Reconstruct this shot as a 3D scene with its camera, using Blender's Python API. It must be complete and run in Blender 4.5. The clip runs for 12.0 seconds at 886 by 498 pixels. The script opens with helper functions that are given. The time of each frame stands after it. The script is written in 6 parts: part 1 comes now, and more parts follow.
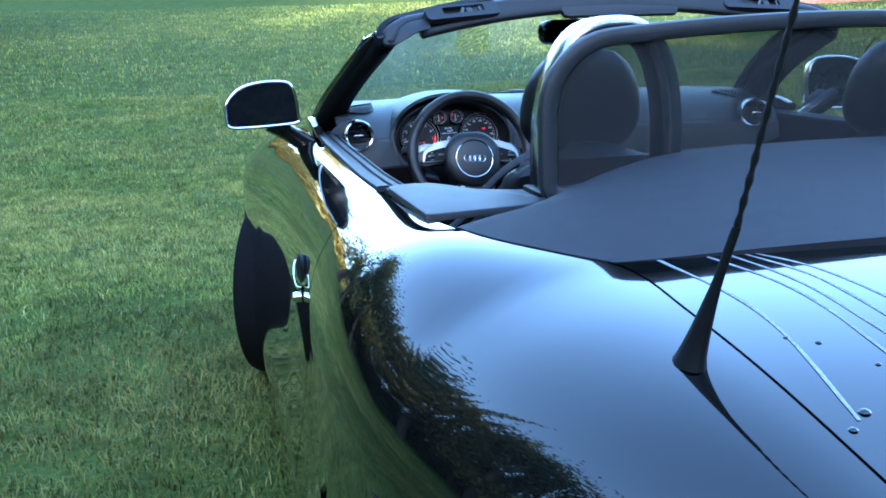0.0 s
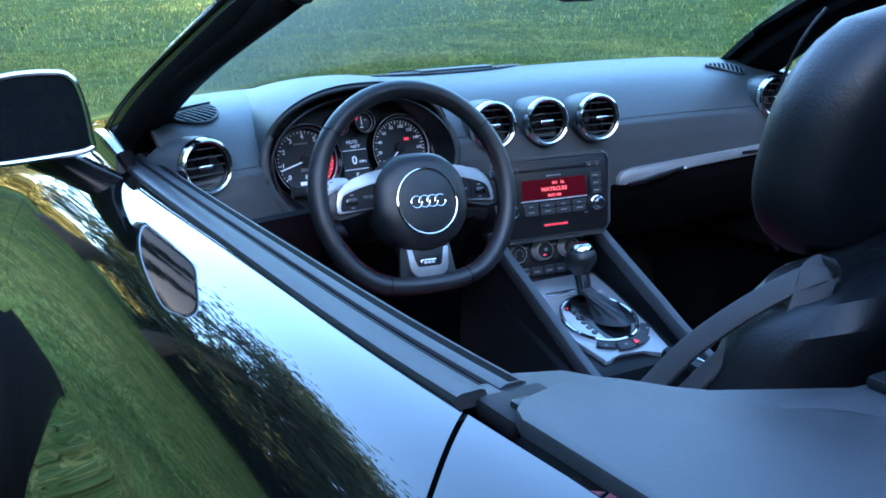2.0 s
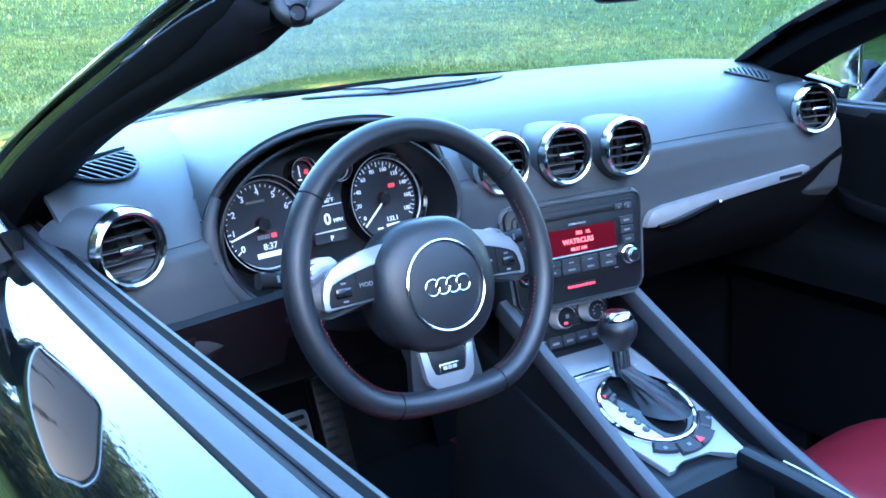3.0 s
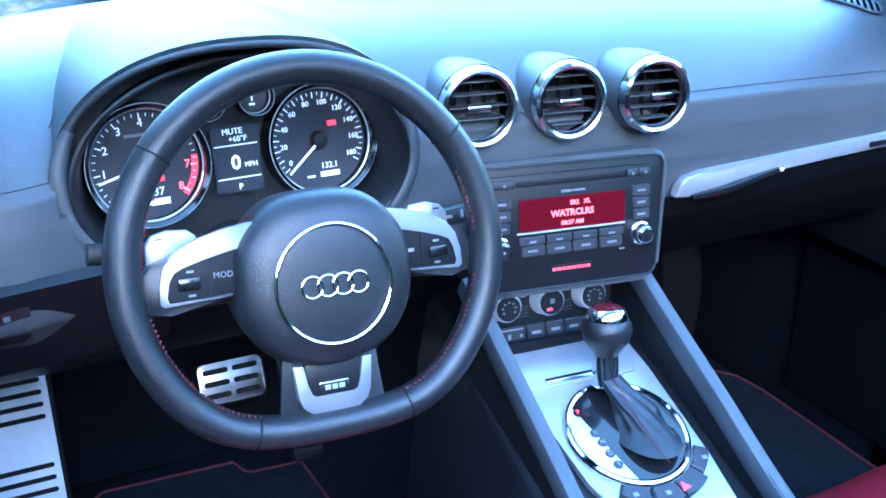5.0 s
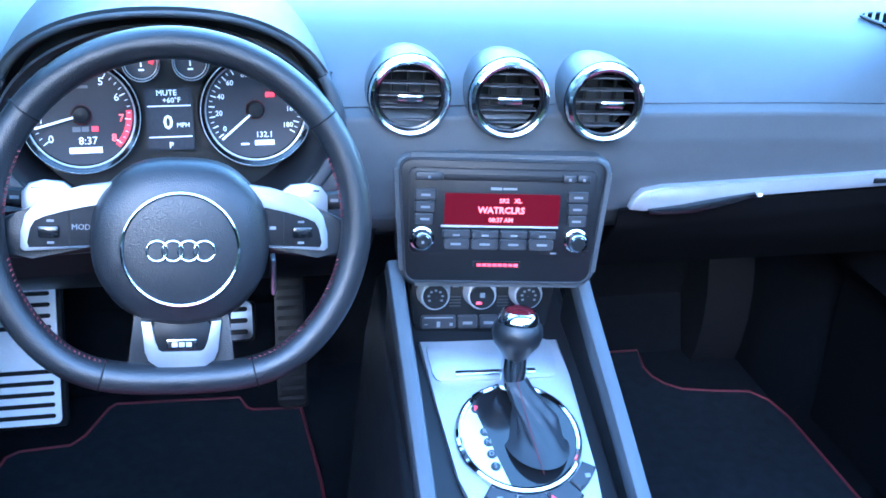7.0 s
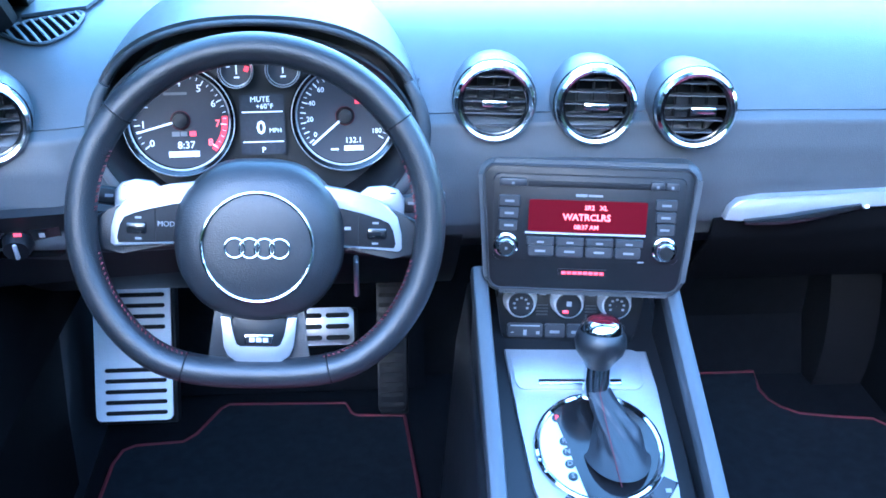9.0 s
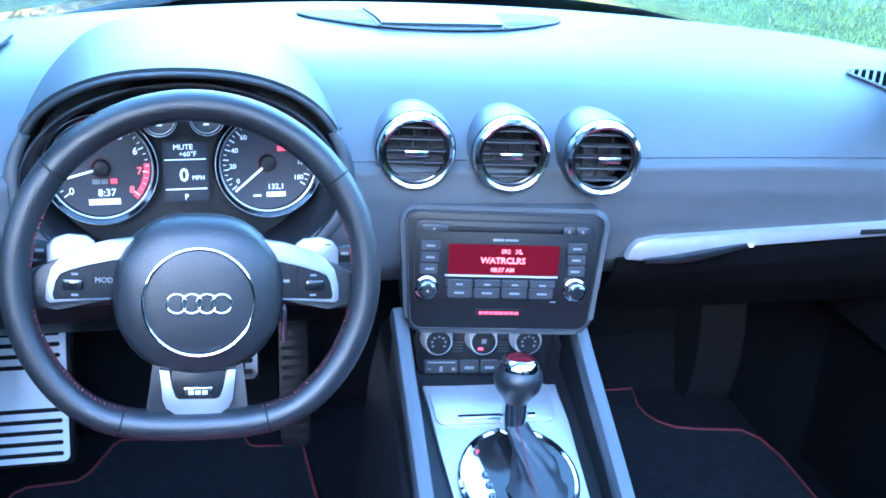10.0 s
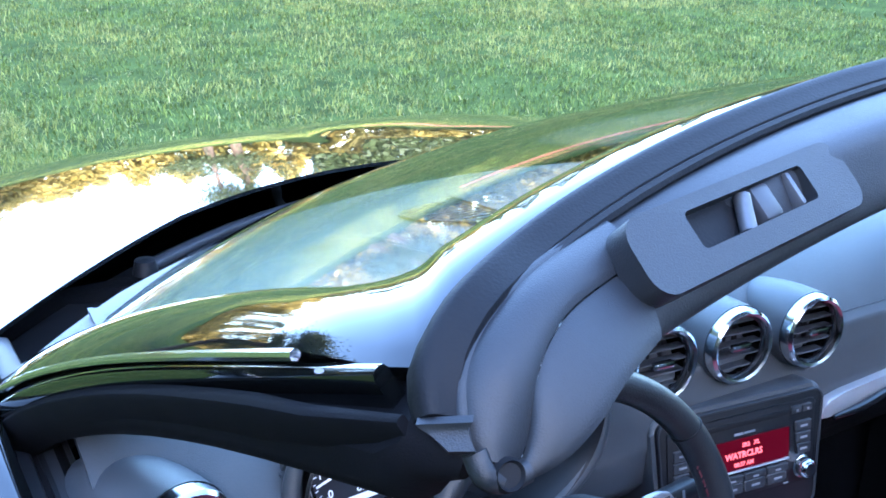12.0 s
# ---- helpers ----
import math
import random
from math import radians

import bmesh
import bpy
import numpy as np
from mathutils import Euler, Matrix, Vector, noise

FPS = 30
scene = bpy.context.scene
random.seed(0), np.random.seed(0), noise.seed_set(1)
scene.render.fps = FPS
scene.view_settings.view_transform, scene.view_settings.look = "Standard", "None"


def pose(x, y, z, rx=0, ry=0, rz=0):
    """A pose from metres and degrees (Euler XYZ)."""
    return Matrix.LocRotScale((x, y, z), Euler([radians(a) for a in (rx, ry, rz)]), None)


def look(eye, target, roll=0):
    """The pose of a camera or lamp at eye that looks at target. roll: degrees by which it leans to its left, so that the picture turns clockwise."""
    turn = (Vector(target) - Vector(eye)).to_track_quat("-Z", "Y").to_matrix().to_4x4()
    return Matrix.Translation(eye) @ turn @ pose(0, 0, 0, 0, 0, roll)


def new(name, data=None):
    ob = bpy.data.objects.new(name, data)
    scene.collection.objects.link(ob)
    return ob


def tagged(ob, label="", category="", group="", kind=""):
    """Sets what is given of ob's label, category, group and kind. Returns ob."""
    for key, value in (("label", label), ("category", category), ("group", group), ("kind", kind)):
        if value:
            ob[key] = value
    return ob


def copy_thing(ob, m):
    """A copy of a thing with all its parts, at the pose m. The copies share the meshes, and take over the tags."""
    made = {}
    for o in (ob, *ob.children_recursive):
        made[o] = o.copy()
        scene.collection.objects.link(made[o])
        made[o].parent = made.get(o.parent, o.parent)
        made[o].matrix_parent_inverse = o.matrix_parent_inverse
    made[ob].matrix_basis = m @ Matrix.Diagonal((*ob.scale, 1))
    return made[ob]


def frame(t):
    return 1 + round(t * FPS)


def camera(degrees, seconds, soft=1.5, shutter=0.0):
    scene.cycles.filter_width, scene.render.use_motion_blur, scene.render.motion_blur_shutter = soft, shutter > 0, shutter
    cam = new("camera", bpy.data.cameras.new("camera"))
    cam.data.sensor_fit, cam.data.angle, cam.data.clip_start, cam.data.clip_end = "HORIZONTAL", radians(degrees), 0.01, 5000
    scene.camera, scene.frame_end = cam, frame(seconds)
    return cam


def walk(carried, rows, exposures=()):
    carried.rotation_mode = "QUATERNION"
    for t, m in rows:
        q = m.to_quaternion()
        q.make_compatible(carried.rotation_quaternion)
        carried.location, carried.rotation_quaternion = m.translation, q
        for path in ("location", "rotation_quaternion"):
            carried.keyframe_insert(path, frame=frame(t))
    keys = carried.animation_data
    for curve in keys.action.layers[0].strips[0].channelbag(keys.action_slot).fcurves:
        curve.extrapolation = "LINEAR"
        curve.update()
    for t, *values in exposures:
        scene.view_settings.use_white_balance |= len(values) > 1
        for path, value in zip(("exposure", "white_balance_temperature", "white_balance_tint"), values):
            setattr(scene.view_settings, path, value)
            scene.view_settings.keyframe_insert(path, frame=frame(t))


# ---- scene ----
# Axes: x to the passenger side, y to the car's nose, z up from the lawn; the middle dash vent stands at x = y = 0.
cam = camera(47.7, 12.0, soft=1.7)
PATH = [
    (0, (-1.057, -2.868, 1.246), (-0.628, -0.96, 0.826), -1.8),
    (0.5, (-1.112, -2.493, 1.256), (-0.623, -0.605, 0.813), -2.1),
    (1, (-1.138, -2.155, 1.263), (-0.566, -0.304, 0.767), -0.4),
    (1.5, (-1.159, -1.845, 1.266), (-0.367, -0.096, 0.703), -1.0),
    (2, (-1.068, -1.559, 1.242), (-0.151, 0.14, 0.721), -1.8),
    (2.5, (-1.02, -1.264, 1.28), (0.014, 0.36, 0.735), -0.8),
    (2.7, (-1.015, -1.177, 1.264), (0.102, 0.391, 0.724), -2.4),
    (4.3, (-0.63, -0.9, 1.291), (0.172, 0.721, 0.436), 0.3),
    (4.5, (-0.611, -0.883, 1.285), (0.172, 0.738, 0.413), 0.6),
    (5, (-0.628, -0.924, 1.284), (0.206, 0.7, 0.468), 1.4),
    (5.5, (-0.646, -0.972, 1.326), (0.294, 0.602, 0.526), 1.9),
    (6, (-0.547, -1.034, 1.342), (0.344, 0.549, 0.506), -0.9),
    (6.5, (-0.419, -1.045, 1.342), (0.359, 0.583, 0.481), 2.8),
    (7, (-0.336, -1.034, 1.336), (0.12, 0.687, 0.426), 4.2),
    (7.2, (-0.293, -1.044, 1.328), (-0.032, 0.751, 0.485), 1.5),
    (8.8, (-0.26, -1.057, 1.326), (-0.107, 0.726, 0.434), 0.8),
    (9, (-0.27, -1.054, 1.324), (-0.093, 0.731, 0.439), 1.2),
    (9.5, (-0.285, -1.053, 1.331), (-0.075, 0.734, 0.457), 1.6),
    (10, (-0.358, -1.058, 1.379), (0.114, 0.684, 0.517), 4.7),
    (10.5, (-0.501, -1.04, 1.441), (0.219, 0.651, 0.651), 4.7),
    (11, (-0.666, -0.938, 1.499), (0.269, 0.676, 0.777), 2.3),
    (11.5, (-0.797, -0.827, 1.5), (0.202, 0.757, 0.799), 2.5),
    (12, (-0.849, -0.685, 1.474), (0.171, 0.885, 0.771), 1.6),
]
EXPOSURES = [(0, 3.75, 5000, 10), (1.5, 3.6, 5000, 10), (2.1, 3.92, 5000, 10), (2.6, 4.6, 5000, 10), (4.3, 5.4, 4700, 10), (8.8, 5.6, 4650, 10), (10, 5.65, 4650, 10), (10.6, 5.7, 4650, 10), (11.2, 5.4, 5000, 16), (11.6, 5.0, 5080, 22), (12, 4.6, 5250, 20)]
walk(cam, [(t, look(eye, target, roll)) for t, eye, target, roll in PATH], EXPOSURES)

# ---- light: an early sky over the lawn, the low sun behind the trees at the car's tail ----
SUN_UP, SUN_ROUND = radians(13), radians(200)
world = bpy.data.worlds.new("sky")
scene.world = world
world.use_nodes = True
sky = world.node_tree.nodes.new("ShaderNodeTexSky")
sky.sky_type, sky.sun_disc, sky.sun_elevation, sky.sun_rotation = "NISHITA", False, SUN_UP, SUN_ROUND
back = world.node_tree.nodes["Background"]
back.inputs["Strength"].default_value = 0.15
world.node_tree.links.new(sky.outputs["Color"], back.inputs["Color"])
sun = new("sun", bpy.data.lights.new("sun", "SUN"))
sun.data.energy, sun.data.angle, sun.data.color = 2.0, radians(1.0), (1.0, 0.86, 0.66)
sun_from = Vector((math.sin(SUN_ROUND) * math.cos(SUN_UP), math.cos(SUN_ROUND) * math.cos(SUN_UP), math.sin(SUN_UP)))
sun.matrix_world = look(sun_from * 60, (0, 0, 0))


# ---- materials ----
def material(name, color, rough=0.5, metal=0.0, spread=0.15, grain=60.0, bump=0.0, bump_scale=300.0, coat=0.0, spec=0.5, rough_spread=0.1, vary=0.0):
    """A surface with stains at a large scale, grain at a small one, and fine relief."""
    m = bpy.data.materials.new(name)
    m.use_nodes = True
    t, n = m.node_tree, m.node_tree.nodes
    p = n["Principled BSDF"]
    where = n.new("ShaderNodeTexCoord")
    fine, broad = n.new("ShaderNodeTexNoise"), n.new("ShaderNodeTexNoise")
    fine.inputs["Scale"].default_value, broad.inputs["Scale"].default_value = grain, grain / 14
    fine.inputs["Detail"].default_value = 4
    for tex in (fine, broad):
        t.links.new(where.outputs["Object"], tex.inputs["Vector"])
    both = n.new("ShaderNodeMath")
    both.operation = "ADD"
    t.links.new(fine.outputs["Fac"], both.inputs[0])
    t.links.new(broad.outputs["Fac"], both.inputs[1])
    span = n.new("ShaderNodeMapRange")
    span.inputs["From Min"].default_value, span.inputs["From Max"].default_value = 0.6, 1.4
    t.links.new(both.outputs[0], span.inputs["Value"])
    mix = n.new("ShaderNodeMix")
    mix.data_type = "RGBA"
    mix.inputs["A"].default_value = (*[c * (1 - spread) for c in color], 1)
    mix.inputs["B"].default_value = (*[min(1, c * (1 + spread)) for c in color], 1)
    t.links.new(span.outputs[0], mix.inputs["Factor"])
    out = mix.outputs["Result"]
    if vary:
        info, hsv = n.new("ShaderNodeObjectInfo"), n.new("ShaderNodeHueSaturation")
        shift = n.new("ShaderNodeMapRange")
        shift.inputs["To Min"].default_value, shift.inputs["To Max"].default_value = 1 - vary, 1 + vary
        t.links.new(info.outputs["Random"], shift.inputs["Value"])
        t.links.new(shift.outputs[0], hsv.inputs["Value"])
        t.links.new(out, hsv.inputs["Color"])
        out = hsv.outputs[0]
    t.links.new(out, p.inputs["Base Color"])
    gloss = n.new("ShaderNodeMapRange")
    gloss.inputs["To Min"].default_value, gloss.inputs["To Max"].default_value = max(0.0, rough * (1 - rough_spread)), min(1, rough * (1 + rough_spread))
    t.links.new(broad.outputs["Fac"], gloss.inputs["Value"])
    t.links.new(gloss.outputs[0], p.inputs["Roughness"])
    p.inputs["Metallic"].default_value = metal
    p.inputs["Coat Weight"].default_value = coat
    p.inputs["Coat Roughness"].default_value = 0.015
    p.inputs["Coat IOR"].default_value = 1.58
    p.inputs["Specular IOR Level"].default_value = spec
    if bump:
        relief, lift = n.new("ShaderNodeTexNoise"), n.new("ShaderNodeBump")
        relief.inputs["Scale"].default_value, relief.inputs["Detail"].default_value = bump_scale, 3
        lift.inputs["Strength"].default_value, lift.inputs["Distance"].default_value = bump, 0.002
        t.links.new(where.outputs["Object"], relief.inputs["Vector"])
        t.links.new(relief.outputs["Fac"], lift.inputs["Height"])
        t.links.new(lift.outputs[0], p.inputs["Normal"])
    return m


def glowing(name, color, strength):
    m = bpy.data.materials.new(name)
    m.use_nodes = True
    p = m.node_tree.nodes["Principled BSDF"]
    p.inputs["Base Color"].default_value = (*color, 1)
    p.inputs["Emission Color"].default_value = (*color, 1)
    p.inputs["Emission Strength"].default_value = strength
    p.inputs["Specular IOR Level"].default_value = 0.08
    return m


def clear_glass(name, tint):
    """Clear glass with a gloss that grows to the grazing side."""
    m = bpy.data.materials.new(name)
    m.use_nodes = True
    t, n = m.node_tree, m.node_tree.nodes
    n.remove(n["Principled BSDF"])
    clear, shine, mix, edge = n.new("ShaderNodeBsdfTransparent"), n.new("ShaderNodeBsdfGlossy"), n.new("ShaderNodeMixShader"), n.new("ShaderNodeLayerWeight")
    power, gain = n.new("ShaderNodeMath"), n.new("ShaderNodeMath")
    power.operation, gain.operation = "POWER", "MULTIPLY_ADD"
    power.inputs[1].default_value, gain.inputs[1].default_value, gain.inputs[2].default_value = 5.0, 0.95, 0.022
    clear.inputs["Color"].default_value = (*tint, 1)
    shine.inputs["Roughness"].default_value = 0.0
    edge.inputs["Blend"].default_value = 0.5
    t.links.new(edge.outputs["Facing"], power.inputs[0])
    t.links.new(power.outputs[0], gain.inputs[0])
    t.links.new(gain.outputs[0], mix.inputs[0])
    t.links.new(clear.outputs[0], mix.inputs[1])
    t.links.new(shine.outputs[0], mix.inputs[2])
    t.links.new(mix.outputs[0], n["Material Output"].inputs[0])
    return m


PAINT = material("black_paint", (0.003, 0.0035, 0.0035), 0.05, spread=0.3, grain=900, coat=1.0, spec=0.15, rough_spread=0.3)
DASH = material("dash_foam_skin", (0.052, 0.057, 0.063), 0.40, grain=500, bump=0.25, bump_scale=900, spread=0.1)
DASH_LOW = material("dash_lower_skin", (0.047, 0.052, 0.058), 0.5, grain=500, bump=0.25, bump_scale=900, spread=0.1)
PLASTIC = material("black_plastic", (0.007, 0.0075, 0.009), 0.4, spec=0.32, grain=400, bump=0.12, bump_scale=1200)
TRIM = material("grey_trim_plastic", (0.019, 0.021, 0.025), 0.48, grain=300, bump=0.2, bump_scale=1000, spread=0.12)
HEADER_TRIM = material("header_trim_plastic", (0.0125, 0.0138, 0.0165), 0.52, grain=300, bump=0.2, bump_scale=1000, spread=0.15)
GLOSS_BLACK = material("gloss_black", (0.008, 0.008, 0.009), 0.12, grain=300, rough_spread=0.4)
CHROME = material("chrome", (0.75, 0.76, 0.78), 0.07, 1.0, spread=0.03, rough_spread=0.5)
ALU = material("brushed_aluminium", (0.45, 0.46, 0.48), 0.32, 1.0, spread=0.06, grain=700, bump=0.05, bump_scale=1500)
ALU_BRIGHT = material("polished_aluminium", (0.72, 0.73, 0.74), 0.16, 1.0, spread=0.04, grain=300)
SATIN = material("satin_silver", (0.58, 0.59, 0.61), 0.38, 0.55, spread=0.05, grain=700, bump=0.04, bump_scale=1500)
SILVER_PAINT = material("silver_paint", (0.26, 0.27, 0.29), 0.38, 0.5, spread=0.05, grain=900)
RUBBER = material("rubber", (0.006, 0.006, 0.007), 0.6, spec=0.2, grain=200, bump=0.15, bump_scale=500)
TYRE = material("tyre_rubber", (0.005, 0.005, 0.0055), 0.8, spec=0.12, grain=80, bump=0.4, bump_scale=160, spread=0.3)
LEATHER = material("black_leather", (0.006, 0.0065, 0.008), 0.42, spec=0.35, grain=120, bump=0.2, bump_scale=420, spread=0.2)
RED_LEATHER = material("red_leather", (0.17, 0.008, 0.016), 0.42, grain=120, bump=0.2, bump_scale=420, spread=0.12)
WHEEL_LEATHER = material("wheel_leather", (0.011, 0.012, 0.014), 0.38, grain=200, bump=0.25, bump_scale=700, spread=0.15)
RED_THREAD = material("red_thread", (0.09, 0.005, 0.010), 0.7, grain=900, bump=0.4, bump_scale=1500)
DOOR_TRIM = material("door_trim_skin", (0.003, 0.0031, 0.0035), 0.68, spec=0.05, grain=200, bump=0.2, bump_scale=700, spread=0.2)
PILLAR_TRIM = material("black_pillar_trim", (0.004, 0.004, 0.005), 0.7, spec=0.08, grain=300, bump=0.2, bump_scale=900)
PEDAL_ALU = material("dull_aluminium", (0.85, 0.86, 0.88), 0.45, 0.0, spread=0.05, grain=500, bump=0.05, bump_scale=1500)
CONSOLE_ALU = material("brushed_console_plate", (0.36, 0.37, 0.39), 0.40, 0.6, spread=0.08, grain=500, bump=0.05, bump_scale=1500)
CARPET = material("dark_carpet", (0.006, 0.0065, 0.008), 0.95, grain=700, bump=0.8, bump_scale=1400, spread=0.4, spec=0.08)
FLOOR_MAT = material("floor_mat_pile", (0.012, 0.0145, 0.018), 0.95, grain=800, bump=0.8, bump_scale=1600, spread=0.4, spec=0.08)
CLOTH = material("soft_top_cloth", (0.013, 0.0145, 0.02), 0.75, grain=500, bump=0.5, bump_scale=1500, spread=0.18)
BELT = material("belt_webbing", (0.02, 0.021, 0.024), 0.55, grain=600, bump=0.4, bump_scale=900)
GLASS = clear_glass("windscreen_glass", (0.93, 0.97, 0.95))
NET = bpy.data.materials.new("deflector_net")
NET.use_nodes = True
_n, _t = NET.node_tree.nodes, NET.node_tree
_clear, _mix = _n.new("ShaderNodeBsdfTransparent"), _n.new("ShaderNodeMixShader")
_n["Principled BSDF"].inputs["Base Color"].default_value = (0.02, 0.021, 0.024, 1)
_n["Principled BSDF"].inputs["Roughness"].default_value = 0.6
_mix.inputs[0].default_value = 0.46
_t.links.new(_clear.outputs[0], _mix.inputs[1])
_t.links.new(_n["Principled BSDF"].outputs[0], _mix.inputs[2])
_t.links.new(_mix.outputs[0], _n["Material Output"].inputs[0])
# glass colours hold the dark reflections of the driver's and inner mirrors
DOOR_MIRROR_DARK = material("dark_toned_mirror", (0.007, 0.008, 0.010), 0.03, spec=0.45, spread=0.02, rough_spread=0.2)
MIRROR_DARK = material("dark_toned_inner_mirror", (0.035, 0.04, 0.045), 0.03, 1.0, spread=0.01, rough_spread=0.2)
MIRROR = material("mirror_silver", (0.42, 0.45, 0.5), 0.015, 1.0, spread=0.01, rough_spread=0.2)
SCREEN_RED = glowing("red_screen", (0.05, 0.0, 0.003), 0.035)
LETTER_RED = glowing("red_letters", (1.0, 0.12, 0.12), 0.075)
LAMP_RED = glowing("red_lamp", (1.0, 0.06, 0.08), 0.04)
LETTER_WHITE = glowing("white_letters", (0.85, 0.9, 1.0), 0.02)
LAMP_GREEN = glowing("green_lamp", (0.1, 1.0, 0.2), 0.05)
MARK = material("printed_grey_marks", (0.16, 0.165, 0.18), 0.6, spread=0.05)
BUTTON = material("soft_button_plastic", (0.017, 0.0185, 0.022), 0.5, grain=400, spread=0.1)
# near-black without shine, standing for the shade inside vents and grilles
RECESS_SHADE = material("recess_shade_colour", (0.0012, 0.0012, 0.0015), 0.9, spec=0.02, grain=300)
SPOKE_ALU = material("satin_spoke_metal", (0.33, 0.34, 0.36), 0.34, 0.7, spread=0.05, grain=700, bump=0.04, bump_scale=1500)
VENT_SLAT = material("vent_slat_plastic", (0.040, 0.042, 0.048), 0.45, grain=300, spread=0.1)
WATER_MARK = material("dried_water_streak", (0.24, 0.26, 0.30), 0.5, grain=120, spread=0.5)
GAUGE_FACE = material("gauge_face", (0.015, 0.018, 0.027), 0.5, grain=500, spread=0.08)
SCREEN_DARK = material("dark_screen", (0.035, 0.037, 0.045), 0.25, grain=300)


# ---- mesh helpers ----
def part(name, bm, mat, parent=None, label="", smooth=True):
    """Links a bmesh as one mesh object under a thing or a part."""
    bmesh.ops.recalc_face_normals(bm, faces=bm.faces)
    me = bpy.data.meshes.new(name)
    bm.to_mesh(me)
    bm.free()
    me.materials.append(mat)
    if smooth:
        me.polygons.foreach_set("use_smooth", [True] * len(me.polygons))
        me.set_sharp_from_angle(angle=radians(38))
    ob = new(name, me)
    ob.parent = parent
    if label:
        tagged(ob, label)
    return ob


def again(ob, m, parent=None):
    """The same part at another place: shares the mesh."""
    o = ob.copy()
    scene.collection.objects.link(o)
    o.parent = parent or ob.parent
    o.matrix_basis = m
    return o


def thing(name, label, category, group="", at=(0, 0, 0)):
    ob = new(name)
    ob.location = at
    ob.empty_display_size = 0.1
    return tagged(ob, label, category, group)


def joined(*bms):
    out = bms[0]
    for b in bms[1:]:
        me = bpy.data.meshes.new("temporary")
        b.to_mesh(me)
        b.free()
        out.from_mesh(me)
        bpy.data.meshes.remove(me)
    return out


def moved(bm, m):
    bm.transform(m)
    return bm


def rbox(size, at=(0, 0, 0), bevel=0.004, m=None, segments=2):
    bm = bmesh.new()
    bmesh.ops.create_cube(bm, size=1.0)
    bm.transform(Matrix.Translation(at) @ Matrix.Diagonal((*size, 1)))
    if bevel:
        bmesh.ops.bevel(bm, geom=list(bm.edges), offset=min(bevel, 0.48 * min(size)), segments=segments, profile=0.5, affect="EDGES")
    if m is not None:
        bm.transform(m)
    return bm


def grid(rows, closed_u=False, closed_v=False, caps=False):
    """Faces between rows of points. closed_u joins the ends of each row, closed_v the last row to the first."""
    bm = bmesh.new()
    vs = [[bm.verts.new(p) for p in row] for row in rows]
    nv, nu = len(vs), len(vs[0])
    for a in range(nv if closed_v else nv - 1):
        for b in range(nu if closed_u else nu - 1):
            q = (vs[a][b], vs[a][(b + 1) % nu], vs[(a + 1) % nv][(b + 1) % nu], vs[(a + 1) % nv][b])
            bm.faces.new(q)
    if caps:
        bm.faces.new(vs[0][::-1])
        bm.faces.new(vs[-1])
    return bm


def sheet(f, nu, nv, thick):
    """A plate over f(u, v), u and v from 0 to 1, with thickness along its normal."""
    p = [[Vector(f(a / nu, b / nv)) for a in range(nu + 1)] for b in range(nv + 1)]
    q = []
    for b in range(nv + 1):
        row = []
        for a in range(nu + 1):
            du = p[b][min(a + 1, nu)] - p[b][max(a - 1, 0)]
            dv = p[min(b + 1, nv)][a] - p[max(b - 1, 0)][a]
            n = du.cross(dv)
            row.append(p[b][a] - thick * (n.normalized() if n.length > 1e-12 else Vector((0, 0, 1))))
        q.append(row)
    bm = bmesh.new()
    top = [[bm.verts.new(c) for c in row] for row in p]
    low = [[bm.verts.new(c) for c in row] for row in q]
    for b in range(nv):
        for a in range(nu):
            bm.faces.new((top[b][a], top[b][a + 1], top[b + 1][a + 1], top[b + 1][a]))
            bm.faces.new((low[b][a], low[b + 1][a], low[b + 1][a + 1], low[b][a + 1]))
    ring = [(b, 0) for b in range(nv)] + [(nv, a) for a in range(nu)] + [(b, nu) for b in range(nv, 0, -1)] + [(0, a) for a in range(nu, 0, -1)]
    for (b0, a0), (b1, a1) in zip(ring, ring[1:] + ring[:1]):
        bm.faces.new((top[b0][a0], top[b1][a1], low[b1][a1], low[b0][a0]))
    return bm


def lathe(profile, segments=32, m=None, closed=False):
    """Turns a profile of (radius, height) round the local z axis."""
    rows = [[Vector((r * math.cos(a), r * math.sin(a), h)) for r, h in profile] for a in (2 * math.pi * k / segments for k in range(segments))]
    bm = grid(rows, closed_u=closed, closed_v=True)
    bmesh.ops.remove_doubles(bm, verts=bm.verts, dist=1e-6)
    if m is not None:
        bm.transform(m)
    return bm


def ring(radius, tube_r, segments=40, sides=10, m=None, flat=1.0):
    return lathe([(radius + tube_r * math.cos(a), flat * tube_r * math.sin(a)) for a in (2 * math.pi * k / sides for k in range(sides))], segments, m, closed=True)


def spline(points, n, closed=False):
    """Points on a smooth curve through the given ones."""
    p = [Vector(q) for q in points]
    out = []
    spans = len(p) if closed else len(p) - 1
    for i in range(spans):
        a, b = p[i], p[(i + 1) % len(p)]
        z = p[i - 1] if closed or i else a + (a - b)
        c = p[(i + 2) % len(p)] if closed or i + 2 < len(p) else b + (b - a)
        for k in range(n):
            t = k / n
            out.append(0.5 * (2 * a + (b - z) * t + (2 * z - 5 * a + 4 * b - c) * t * t + (3 * a - z - 3 * b + c) * t ** 3))
    return out if closed else out + [p[-1]]


